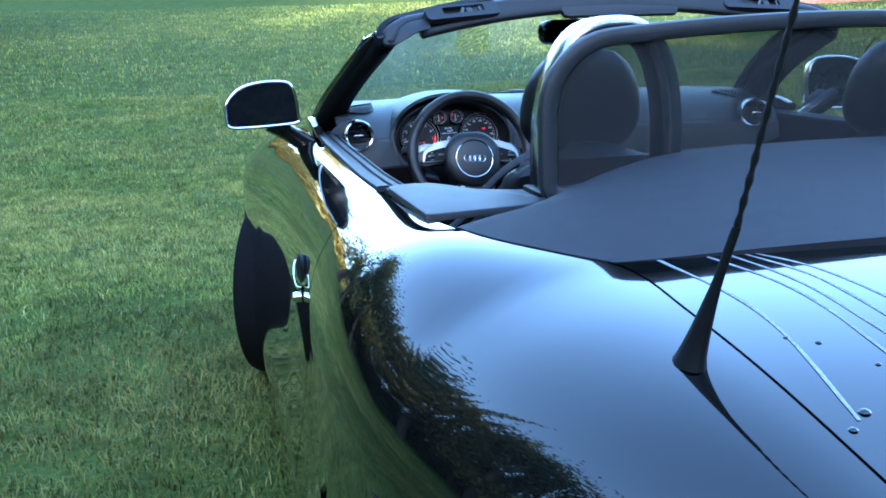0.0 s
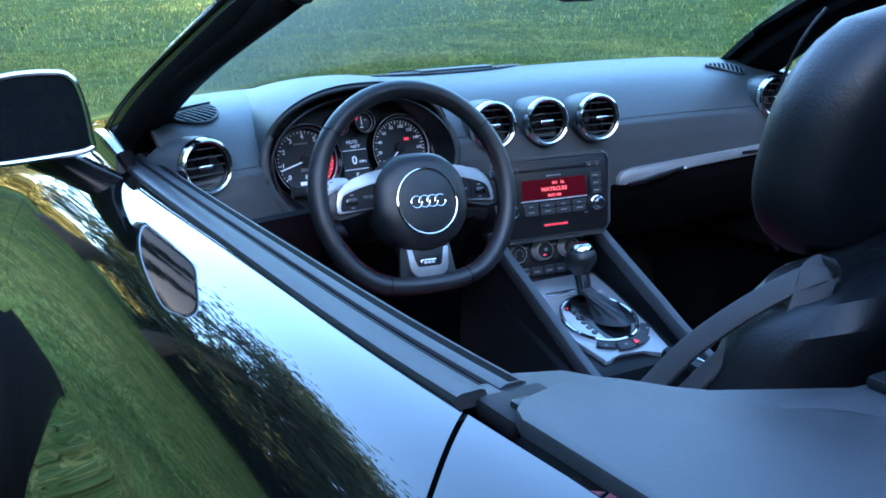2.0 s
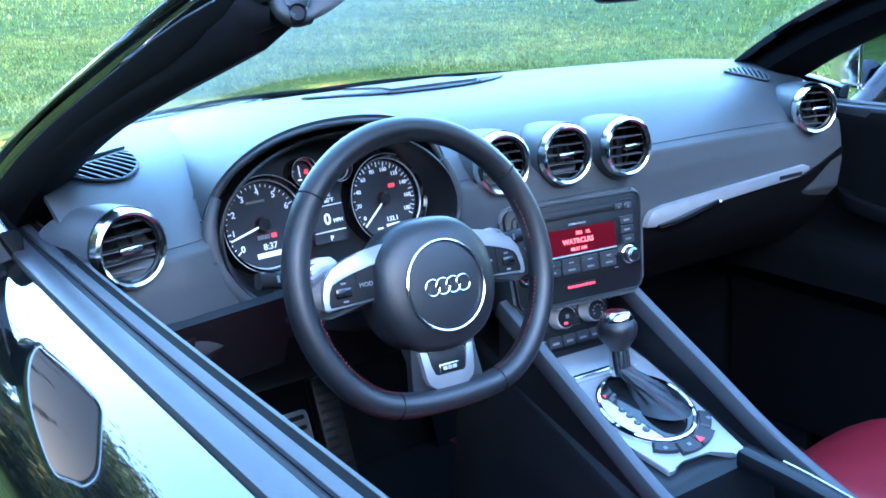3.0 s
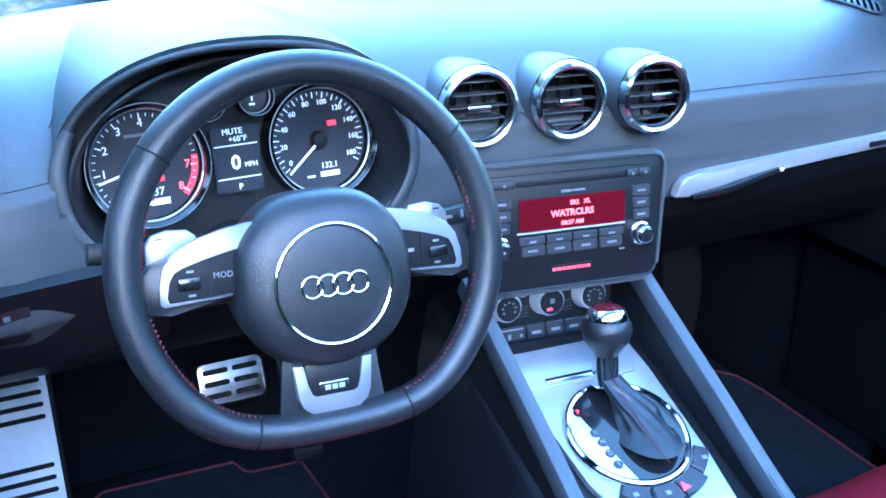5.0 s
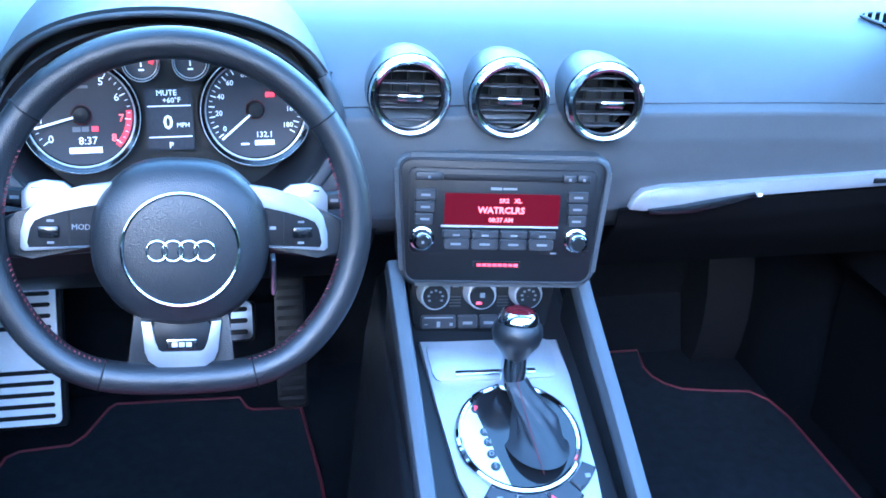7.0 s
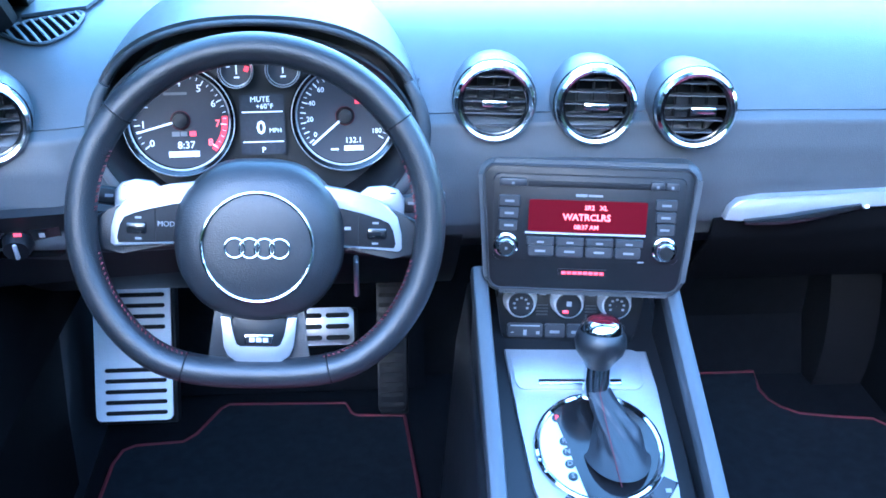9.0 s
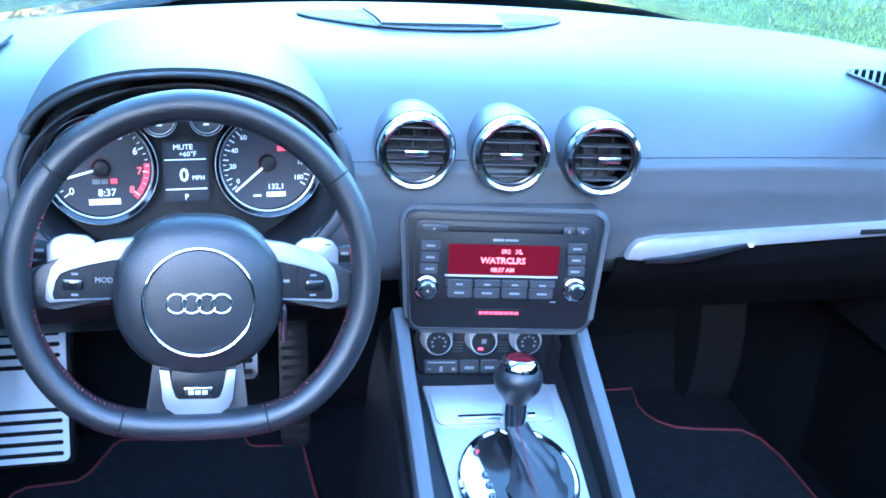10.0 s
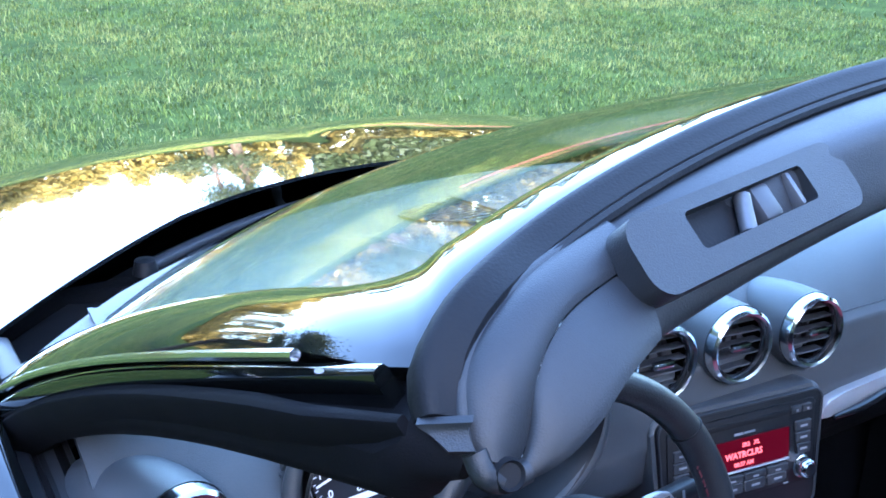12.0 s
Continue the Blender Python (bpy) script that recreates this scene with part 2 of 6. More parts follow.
def sweep(path, section, closed=False, up=(0, 0, 1), scale=None):
    """Carries a section of (across, up) points along a path. scale: a factor for each point of the path."""
    path = [Vector(p) for p in path]
    rows, n = [], len(path)
    for i, p in enumerate(path):
        a = path[(i - 1) % n] if closed or i else p
        b = path[(i + 1) % n] if closed or i + 1 < n else p
        d = (b - a).normalized()
        side = d.cross(Vector(up))
        side = side.normalized() if side.length > 1e-6 else Vector((1, 0, 0))
        top = side.cross(d)
        k = scale[i] if scale else 1.0
        rows.append([p + side * (x * k) + top * (z * k) for x, z in section])
    return grid(rows, closed_u=True, closed_v=closed, caps=not closed)


def round_section(r, n=10, flat=1.0):
    return [(r * math.cos(2 * math.pi * k / n), flat * r * math.sin(2 * math.pi * k / n)) for k in range(n)]


def box_section(w, h, r=0.003):
    """A rounded rectangle, w across and h up."""
    out = []
    for cx, cz, a0 in ((w / 2 - r, h / 2 - r, 0), (-w / 2 + r, h / 2 - r, 90), (-w / 2 + r, -h / 2 + r, 180), (w / 2 - r, -h / 2 + r, 270)):
        out += [(cx + r * math.cos(radians(a0 + s)), cz + r * math.sin(radians(a0 + s))) for s in (0, 45, 90)]
    return out


def tube(path, r, n=10, closed=False, up=(0, 0, 1), flat=1.0, scale=None):
    return sweep(path, round_section(r, n, flat), closed, up, scale)


def plate(outline, thick, m=None, bevel=0.0, segments=2):
    """A flat outline in local x and y, thick along local z, its upper edge bevelled."""
    bm = bmesh.new()
    low = [bm.verts.new((x, y, -thick)) for x, y in outline]
    top = [bm.verts.new((x, y, 0)) for x, y in outline]
    bm.faces.new(low[::-1])
    face = bm.faces.new(top)
    n = len(outline)
    for i in range(n):
        bm.faces.new((low[i], low[(i + 1) % n], top[(i + 1) % n], top[i]))
    if bevel:
        bmesh.ops.bevel(bm, geom=list(face.edges), offset=bevel, segments=segments, profile=0.5, affect="EDGES")
    if m is not None:
        bm.transform(m)
    return bm


def rounded(w, h, r, n=5, at=(0, 0)):
    """The outline of a rounded rectangle round a middle."""
    out = []
    for cx, cy, a0 in ((w / 2 - r, h / 2 - r, 0), (-w / 2 + r, h / 2 - r, 90), (-w / 2 + r, -h / 2 + r, 180), (w / 2 - r, -h / 2 + r, 270)):
        out += [(at[0] + cx + r * math.cos(radians(a0 + 90 * k / n)), at[1] + cy + r * math.sin(radians(a0 + 90 * k / n))) for k in range(n + 1)]
    return out


def frame_plate(outer, inner, thick, m=None):
    """A plate with a hole: both outlines have the same count of points."""
    bm = bmesh.new()
    loops = [[bm.verts.new((x, y, z)) for x, y in line] for line, z in ((outer, 0), (inner, 0), (inner, -thick), (outer, -thick))]
    n = len(outer)
    for a in range(4):
        for i in range(n):
            la, lb = loops[a], loops[(a + 1) % 4]
            bm.faces.new((la[i], la[(i + 1) % n], lb[(i + 1) % n], lb[i]))
    if m is not None:
        bm.transform(m)
    return bm


def smooth_curve(table):
    """A smooth function through (place, value) pairs."""
    xs, ys = [a for a, _ in table], [b for _, b in table]
    slopes = np.gradient(ys, xs)

    def f(x):
        x = min(max(x, xs[0]), xs[-1])
        i = min(max(int(np.searchsorted(xs, x)) - 1, 0), len(xs) - 2)
        h = xs[i + 1] - xs[i]
        t = (x - xs[i]) / h
        return ((2 * t ** 3 - 3 * t * t + 1) * ys[i] + (t ** 3 - 2 * t * t + t) * h * slopes[i]
                + (3 * t * t - 2 * t ** 3) * ys[i + 1] + (t ** 3 - t * t) * h * slopes[i + 1])
    return f


def mixed(a, b, t):
    return a + (b - a) * t


def lettering(text, size, mat, parent, m, thick=0.0004, name="lettering", bold=0.0):
    cu = bpy.data.curves.new("text", "FONT")
    cu.body, cu.size, cu.align_x, cu.align_y, cu.extrude, cu.offset, cu.resolution_u = text, size, "CENTER", "CENTER", thick, bold, 2
    tmp = new("text", cu)
    bpy.context.view_layer.update()
    me = bpy.data.meshes.new_from_object(tmp.evaluated_get(bpy.context.evaluated_depsgraph_get()))
    bpy.data.objects.remove(tmp)
    bpy.data.curves.remove(cu)
    me.materials.clear()
    me.materials.append(mat)
    me.transform(m)
    ob = new(name, me)
    ob.parent = parent
    return ob


def bars(places, parent, mat, m, name="marking"):
    """Small flat bars for writing too small to read: (x, y, width, height)."""
    out = bmesh.new()
    for x, y, w, h in places:
        out = joined(out, rbox((w, h, 0.0006), (x, y, 0), 0))
    ob = part(name, moved(out, m), mat, parent, smooth=False)
    return tagged(ob, kind="stuff") if len(places) > 1 else ob


def facing(x, y, z, lean=0.0, turn=0.0):
    """A frame on an upright face: local x to the passenger side, y up, z to the driver; lean tips its top away."""
    return pose(x, y, z, 90 - lean, 0, turn)


# ---- the car: one thing, all else is its parts ----
HOOP_ALU = material("satin_hoop_metal", (0.70, 0.71, 0.73), 0.17, 1.0, spread=0.05, grain=300)
LATCH_METAL = material("grey_latch_metal", (0.11, 0.115, 0.125), 0.35, 0.4, spread=0.1, grain=300)
car = thing("car", "glossy black two-seat convertible with open roof on a lawn", "car")

AXLE_F, AXLE_R, WHEEL_R = 0.88, -1.70, 0.325
HALF_MAX = smooth_curve([(-2.3, 0.70), (-2.0, 0.83), (-1.75, 0.895), (-1.5, 0.925), (-1.25, 0.925), (-1.0, 0.912), (-0.5, 0.912), (0.0, 0.92), (0.4, 0.935), (0.95, 0.962), (1.3, 0.93), (1.6, 0.77), (1.8, 0.6)])
HIGH_MAX = smooth_curve([(-2.3, 0.62), (-2.0, 0.66), (-1.5, 0.73), (-1.0, 0.73), (0.0, 0.70), (0.95, 0.70), (1.4, 0.62), (1.8, 0.54)])
HALF_BELT = smooth_curve([(-2.3, 0.535), (-2.06, 0.55), (-1.87, 0.56), (-1.76, 0.564), (-1.715, 0.574), (-1.67, 0.612), (-1.63, 0.642), (-1.577, 0.678), (-1.534, 0.70), (-1.48, 0.717), (-1.38, 0.733), (-1.25, 0.747), (-1.07, 0.76), (-0.95, 0.766), (-0.5, 0.768), (0.0, 0.762), (0.35, 0.75), (0.7, 0.72), (1.0, 0.70), (1.4, 0.63), (1.8, 0.45)])
HIGH_BELT = smooth_curve([(-2.3, 0.85), (-2.0, 0.918), (-1.7, 0.955), (-1.5, 0.966), (-1.3, 0.96), (-1.0, 0.96), (0.0, 0.963), (0.35, 0.965), (0.7, 0.958), (1.0, 0.938), (1.2, 0.916), (1.4, 0.872), (1.6, 0.80), (1.8, 0.69)])
SHUT_REAR = smooth_curve([(0.0, -1.015), (0.15, -1.085), (0.3, -1.125), (0.45, -1.12), (0.55, -1.06), (0.7, -0.93), (0.85, -0.80), (1.0, -0.69)])
SHUT_FRONT = smooth_curve([(0.0, 0.30), (0.3, 0.36), (0.6, 0.37), (1.0, 0.35)])
SILL = 0.2


def low_edge(y):
    """The lower end of the flank: the sill, or the wheel arch."""
    z = SILL
    for axle in (AXLE_F, AXLE_R):
        d = abs(y - axle)
        if d < 0.34:
            z = max(z, WHEEL_R + math.sqrt(0.34 ** 2 - d * d) - 0.03)
    return z


def flank(y, s, side):
    """The outer skin: s runs from the belt line (0) over the shoulder to the sill (1)."""
    xb, zb, xm, zm = HALF_BELT(y), HIGH_BELT(y), HALF_MAX(y), HIGH_MAX(y)
    if s < 0.55:
        t, dx, dz = s / 0.55, xm - xb, zb - zm
        reach, fall = 0.72 * dx, 0.50 * dz
        rear = min(1.0, max(0.0, (-0.95 - y) / 0.35))
        b1, b2, b3 = 3 * t * (1 - t) ** 2, 3 * t * t * (1 - t), t ** 3
        x = xb + b1 * reach + (b2 + b3) * dx
        z = zb - b1 * reach * mixed(0.20, 0.07, rear) - b2 * (dz - fall) - b3 * dz
    else:
        w = (s - 0.55) / 0.45
        end = low_edge(y)
        z = mixed(zm, end, w)
        d = (zm - z) / (zm - SILL)
        between = min(1.0, max(0.0, (y + 1.30) / 0.25)) * min(1.0, max(0.0, (0.66 - y) / 0.14))
        x = xm + mixed(0.010, 0.040, between) * d ** 1.5 - 0.003 * between * math.sin(math.pi * d) - 0.02 * d ** 10
    return Vector((side * x, y, z))


def panel(side, front, rear, n):
    return sheet(lambda u, v: flank(mixed(front(u), rear(u), v), u, side), 60, n, 0.006 * -side)


for side, where in ((-1, "driver"), (1, "passenger")):
    part("front_wing", panel(side, lambda s: 1.8, lambda s: SHUT_FRONT(s) + 0.0035, 40), PAINT, car)
    door = part("door", panel(side, SHUT_FRONT, SHUT_REAR, 36), PAINT, car, "closed black car door reflecting trees")
    part("rear_wing", panel(side, lambda s: SHUT_REAR(s) - 0.0065, lambda s: -2.3, 44), PAINT, car)
    # shut line: dark jamb behind the gap
    for shut in (SHUT_REAR, SHUT_FRONT):
        part("door_jamb", sheet(lambda u, v: flank(shut(u) + 0.03 - 0.06 * v, u, side) - Vector((side * 0.014, 0, 0.012)), 26, 3, 0.004), RUBBER, car)
    # rolled lip of the wheel arches
    for axle in (AXLE_F, AXLE_R):
        lip = [flank(axle + 0.335 * math.cos(radians(a)), 1.0, side) + Vector((-side * 0.006, 0, 0)) for a in range(12, 169, 6)]
        part("arch_lip", tube(lip, 0.005, 8), RUBBER, car)
        part("wheel_housing", grid([[Vector((side * x, axle + r * math.cos(radians(a)), WHEEL_R + r * math.sin(radians(a)))) for x, r in ((0.90, 0.372), (0.62, 0.372), (0.60, 0.05))] for a in range(-20, 201, 10)]), RUBBER, car)
    # door handle: a bright curved grip over a dark recess, with the lock below
    if side < 0:
        at = flank(-0.89, 0.46, side)
        handle = part("door_handle", sweep(spline([at + Vector(q) for q in ((0.004, 0.066, 0.014), (-0.006, 0.060, 0.011), (-0.012, 0.03, 0.000), (-0.014, -0.01, -0.012), (-0.012, -0.034, -0.020), (-0.004, -0.046, -0.020))], 5), box_section(0.005, 0.008, 0.0025)), CHROME, door, "curved chrome door handle")
        cup = bmesh.new()
        bmesh.ops.create_uvsphere(cup, u_segments=20, v_segments=12, radius=1)
        cup.transform(Matrix.Translation(at + Vector((0.001, -0.008, 0.012))) @ Euler((radians(-10), 0, 0)).to_matrix().to_4x4() @ Matrix.Diagonal((0.011, 0.058, 0.030, 1)))
        part("handle_recess", cup, RUBBER, door)
        part("lock_barrel", lathe([(0.0001, 0.006), (0.009, 0.006), (0.011, 0.0), (0.011, -0.01)], 20, pose(at.x - 0.016, at.y - 0.045, at.z - 0.036, 0, -90, 0)), CHROME, door)
    # window seal, slot and rolled inner top of the door
    top = lambda y, dx, dz: Vector((side * (HALF_BELT(y) + dx), y, HIGH_BELT(y) + dz))
    ys = [SHUT_FRONT(0) - 0.02 + (SHUT_REAR(0) + 0.01 - SHUT_FRONT(0) + 0.02) * k / 24 for k in range(25)]
    part("window_seal", sweep([top(y, -0.013, 0.002) for y in ys], box_section(0.026, 0.012, 0.005)), TRIM, door, "grey satin window seal")
    part("window_slot", sweep([top(y, -0.030, -0.004) for y in ys], box_section(0.010, 0.012, 0.002)), RUBBER, door)

    def inner(u, v, side=side):
        """The inner door skin, from the slot over its padded top down to the sill."""
        y = mixed(SHUT_FRONT(0) - 0.06, SHUT_REAR(0) + 0.012, v)
        xb, zb = HALF_BELT(y) - 0.033, HIGH_BELT(y)
        pts = ((0, -0.012), (-0.006, 0.002), (-0.018, 0.004), (-0.022, -0.001), (-0.027, -0.016), (-0.029, -0.06), (-0.028, -0.14), (-0.03, -0.24), (-0.055, -0.28), (-0.06, -0.34), (-0.02, -0.38), (-0.012, -0.55), (-0.01, -0.68))
        k = u * (len(pts) - 1)
        i = min(int(k), len(pts) - 2)
        dx, dz = (mixed(pts[i][n], pts[i + 1][n], k - i) for n in (0, 1))
        return Vector((side * (xb + dx), y, zb + dz))
    part("door_trim", sheet(inner, 48, 24, 0.004 * -side), DOOR_TRIM, door, "dark padded inner door trim")
    part("door_cap", sweep([top(y, -0.047, -0.001) for y in ys], box_section(0.026, 0.016, 0.007)), TRIM, door, "grey padded door top")
    part("door_pull", sweep(spline([(side * 0.70, 0.0, 0.80), (side * 0.672, -0.06, 0.79), (side * 0.672, -0.22, 0.77), (side * 0.70, -0.28, 0.765)], 6), box_section(0.018, 0.03, 0.006)), DOOR_TRIM, door)
    # sill and floor on this side
    part("sill", rbox((0.09, 1.6, 0.14), (side * 0.80, -0.3, 0.25), 0.02), PAINT, car)

# headlamps wrapping round the wings
for side in (-1, 1):
    lamp = new("headlamp")
    lamp.parent = car
    part("reflector", sheet(lambda u, v: flank(mixed(1.24 + 0.10 * u, 1.72, v), mixed(0.22, 0.46, u) , side) + Vector((side * 0.002, 0, 0.001)), 10, 12, 0.004 * -side), CHROME, lamp)
    part("lens", sheet(lambda u, v: flank(mixed(1.235 + 0.10 * u, 1.725, v), mixed(0.215, 0.465, u), side) + Vector((side * 0.006, 0, 0.003)), 10, 12, 0.003 * -side), GLASS, lamp, "clear headlamp lens")

# bonnet, boot lid and bumpers
def bonnet_at(u, v):
    x = mixed(-1, 1, u)
    y_back = 0.752 - 0.33 * x * x
    y = mixed(y_back, 1.8, v)
    half = HALF_BELT(y) - 0.003
    crown = 0.055 * (1 - x * x) * (1 - 0.3 * v) + 0.015 * (1 - abs(2 * abs(x) - 1.2)) * (1 - v)
    return Vector((x * half, y, HIGH_BELT(y) + crown + 0.003))


part("bonnet", sheet(bonnet_at, 40, 40, 0.006), PAINT, car, "glossy black bonnet mirroring sky and trees")


def lid_at(u, v):
    x, y = mixed(-1, 1, u), mixed(-1.70, -2.3, v)
    back = 0.085 * (1 - x * x) * (1 - v)
    return Vector((x * (HALF_BELT(y) - 0.003), y - back, HIGH_BELT(y) + 0.012 * (1 - x * x) + 0.001))


def lid_z(x, y):
    """The lid's height over a place of the plan."""
    b = 0.085 * (1 - (x / 0.56) ** 2)
    y = (y + b + 1.70 * b / 0.6) / (1 - b / 0.6)
    return HIGH_BELT(y) + 0.012 * (1 - (x / HALF_BELT(y)) ** 2) + 0.001


boot = part("boot_lid", sheet(lid_at, 32, 24, -0.006), PAINT, car, "glossy black boot lid with water streaks")
for line in (((-0.522, -1.712), (-0.490, -1.91), (-0.512, -2.125)), ((-0.463, -1.725), (-0.421, -1.87), (-0.418, -2.04)), ((-0.435, -1.732), (-0.403, -1.85), (-0.394, -2.00)), ((-0.416, -1.736), (-0.378, -1.84), (-0.368, -1.965)), ((-0.405, -1.738), (-0.360, -1.82), (-0.338, -1.925))):
    pts = [Vector((p.x, p.y, lid_z(p.x, p.y) + 0.0003)) for p in spline([(x, y, 0) for x, y in line], 8)]
    part("water_streak", sweep(pts, box_section(0.006, 0.0005, 0.0002), scale=[0.55 + 0.45 * abs(math.sin(0.5 * k + line[0][0] * 40)) * (1 - 0.6 * k / len(pts)) for k in range(len(pts))]), WATER_MARK, boot, "pale dried water streak")
for x, y, r in ((-0.500, -2.115, 0.006), (-0.525, -2.135, 0.0045), (-0.470, -1.995, 0.0035), (-0.495, -1.975, 0.0028), (-0.44, -2.05, 0.003)):
    part("water_drop", lathe([(0.0001, 0.5 * r), (0.5 * r, 0.42 * r), (0.85 * r, 0.2 * r), (r, 0.0)], 16, pose(x, y, lid_z(x, y))), PAINT, boot)
for end, tag in ((1.8, 1), (-2.3, -1)):
    rows = []
    for k in range(9):
        w = k / 8
        y = end + tag * 0.17 * math.sin(w * math.pi / 2)
        squeeze = 1 - 0.45 * (1 - math.cos(w * math.pi / 2))
        line = [flank(end, s / 20, -1) for s in range(20, -1, -1)]
        line += [Vector((mixed(-1, 1, s / 12) * HALF_BELT(end), end, HIGH_BELT(end))) for s in range(1, 12)]
        line += [flank(end, s / 20, 1) for s in range(21)]
        rows.append([Vector((p.x * squeeze, y, 0.42 + (p.z - 0.42) * squeeze)) for p in line])
    part("bumper", grid(rows, caps=True), PAINT, car)
part("floor_pan", rbox((1.5, 3.6, 0.04), (0, -0.25, 0.19), 0.01), RUBBER, car)

# wheels: the front pair turned to the passenger side
for x, y, turn in ((-0.82, AXLE_F, -20), (0.80, AXLE_F, -20), (-0.80, AXLE_R, 0), (0.80, AXLE_R, 0)):
    m = Matrix.Translation((x, y, WHEEL_R)) @ Euler((0, 0, radians(turn))).to_matrix().to_4x4() @ Euler((0, radians(90 if x > 0 else -90), 0)).to_matrix().to_4x4()
    hub = new("wheel")
    hub.parent, hub.empty_display_size = car, 0.1
    part("tyre", lathe([(0.225, 0.105), (0.245, 0.118), (0.29, 0.122), (0.315, 0.112), (0.324, 0.09), (0.3255, 0.03), (0.3255, -0.03), (0.324, -0.09), (0.315, -0.112), (0.29, -0.122), (0.225, -0.11)], 64, m), TYRE, hub)
    part("rim", lathe([(0.23, 0.112), (0.222, 0.104), (0.2, 0.03), (0.2, -0.1)], 48, m), SILVER_PAINT, hub)
    for k in range(5):
        arm = sweep([(0.03, 0, 0.075), (0.12, 0, 0.085), (0.218, 0, 0.1)], box_section(0.03, 0.045, 0.01))
        part("spoke", moved(arm, m @ pose(0, 0, 0, 0, 0, 72 * k)), SILVER_PAINT, hub)
    part("hub_cap", lathe([(0.0001, 0.09), (0.03, 0.088), (0.04, 0.07), (0.05, 0.03)], 24, m), SILVER_PAINT, hub)
    part("brake_disc", lathe([(0.06, 0.0), (0.16, 0.0), (0.16, -0.02), (0.06, -0.02)], 40, m, closed=True), ALU, hub)

# rooftop aerial on the rear wing
foot = flank(-1.98, 0.05, -1)
aerial = new("aerial")
aerial.parent = car
rows = []
for k in range(13):
    w = k / 12
    r = mixed(0.020, 0.0052, min(1, 1.6 * w) ** 0.6) if w < 0.62 else mixed(0.0053, 0.0046, (w - 0.62) / 0.38)
    rows.append([foot + Vector((r * 0.8 * math.cos(a) + 0.020 * w, r * 1.35 * math.sin(a) - 0.052 * w, 0.15 * w - 0.004)) for a in (2 * math.pi * j / 14 for j in range(14))])
part("aerial_foot", grid(rows, closed_u=True, caps=True), RUBBER, aerial)
rod = [foot + Vector((0.020, -0.052, 0.145)) + Vector((0.022, -0.13, 0.40)) * (k / 110) for k in range(111)]
part("aerial_rod", tube(rod, 0.0031, 8, scale=[1 + 0.25 * math.sin(k * 1.1) for k in range(111)]), RUBBER, aerial, "black aerial rod with a wound coil")

# ---- windscreen, its frame and header ----
bend = lambda x: (abs(x) / 0.68) ** 8
HEAD_FRONT = lambda x: -0.205 - 0.25 * x * x - 0.03 * bend(x)
HEAD_Z = lambda x: 1.34 - 0.085 * x * x - 0.012 * bend(x)


def top_part(name, bm, mat, parent=None, label="", smooth=True):
    """A part of the windscreen's frame: towards the header it draws in and bows down to the sides."""
    for v in bm.verts:
        w = min(1.0, max(0.0, (v.co.z - 0.99) / 0.27))
        w = w * w * (3 - 2 * w)
        x = v.co.x
        v.co = (x * (1 - 0.04 * w), v.co.y + 0.055 * x * x * w, v.co.z - 0.075 * x * x * w)
    return part(name, bm, mat, parent, label, smooth)


def screen_at(u, v):
    s = mixed(-1, 1, u)
    xb, xt = 0.715 * s, 0.645 * s
    low = Vector((xb, 0.70 - 0.72 * xb * xb, 0.985 - 0.03 * s * s))
    top = Vector((xt, HEAD_FRONT(xt) + 0.012, HEAD_Z(xt) - 0.008))
    return low.lerp(top, v) + Vector((0, 0.018, 0.03)) * math.sin(math.pi * v)


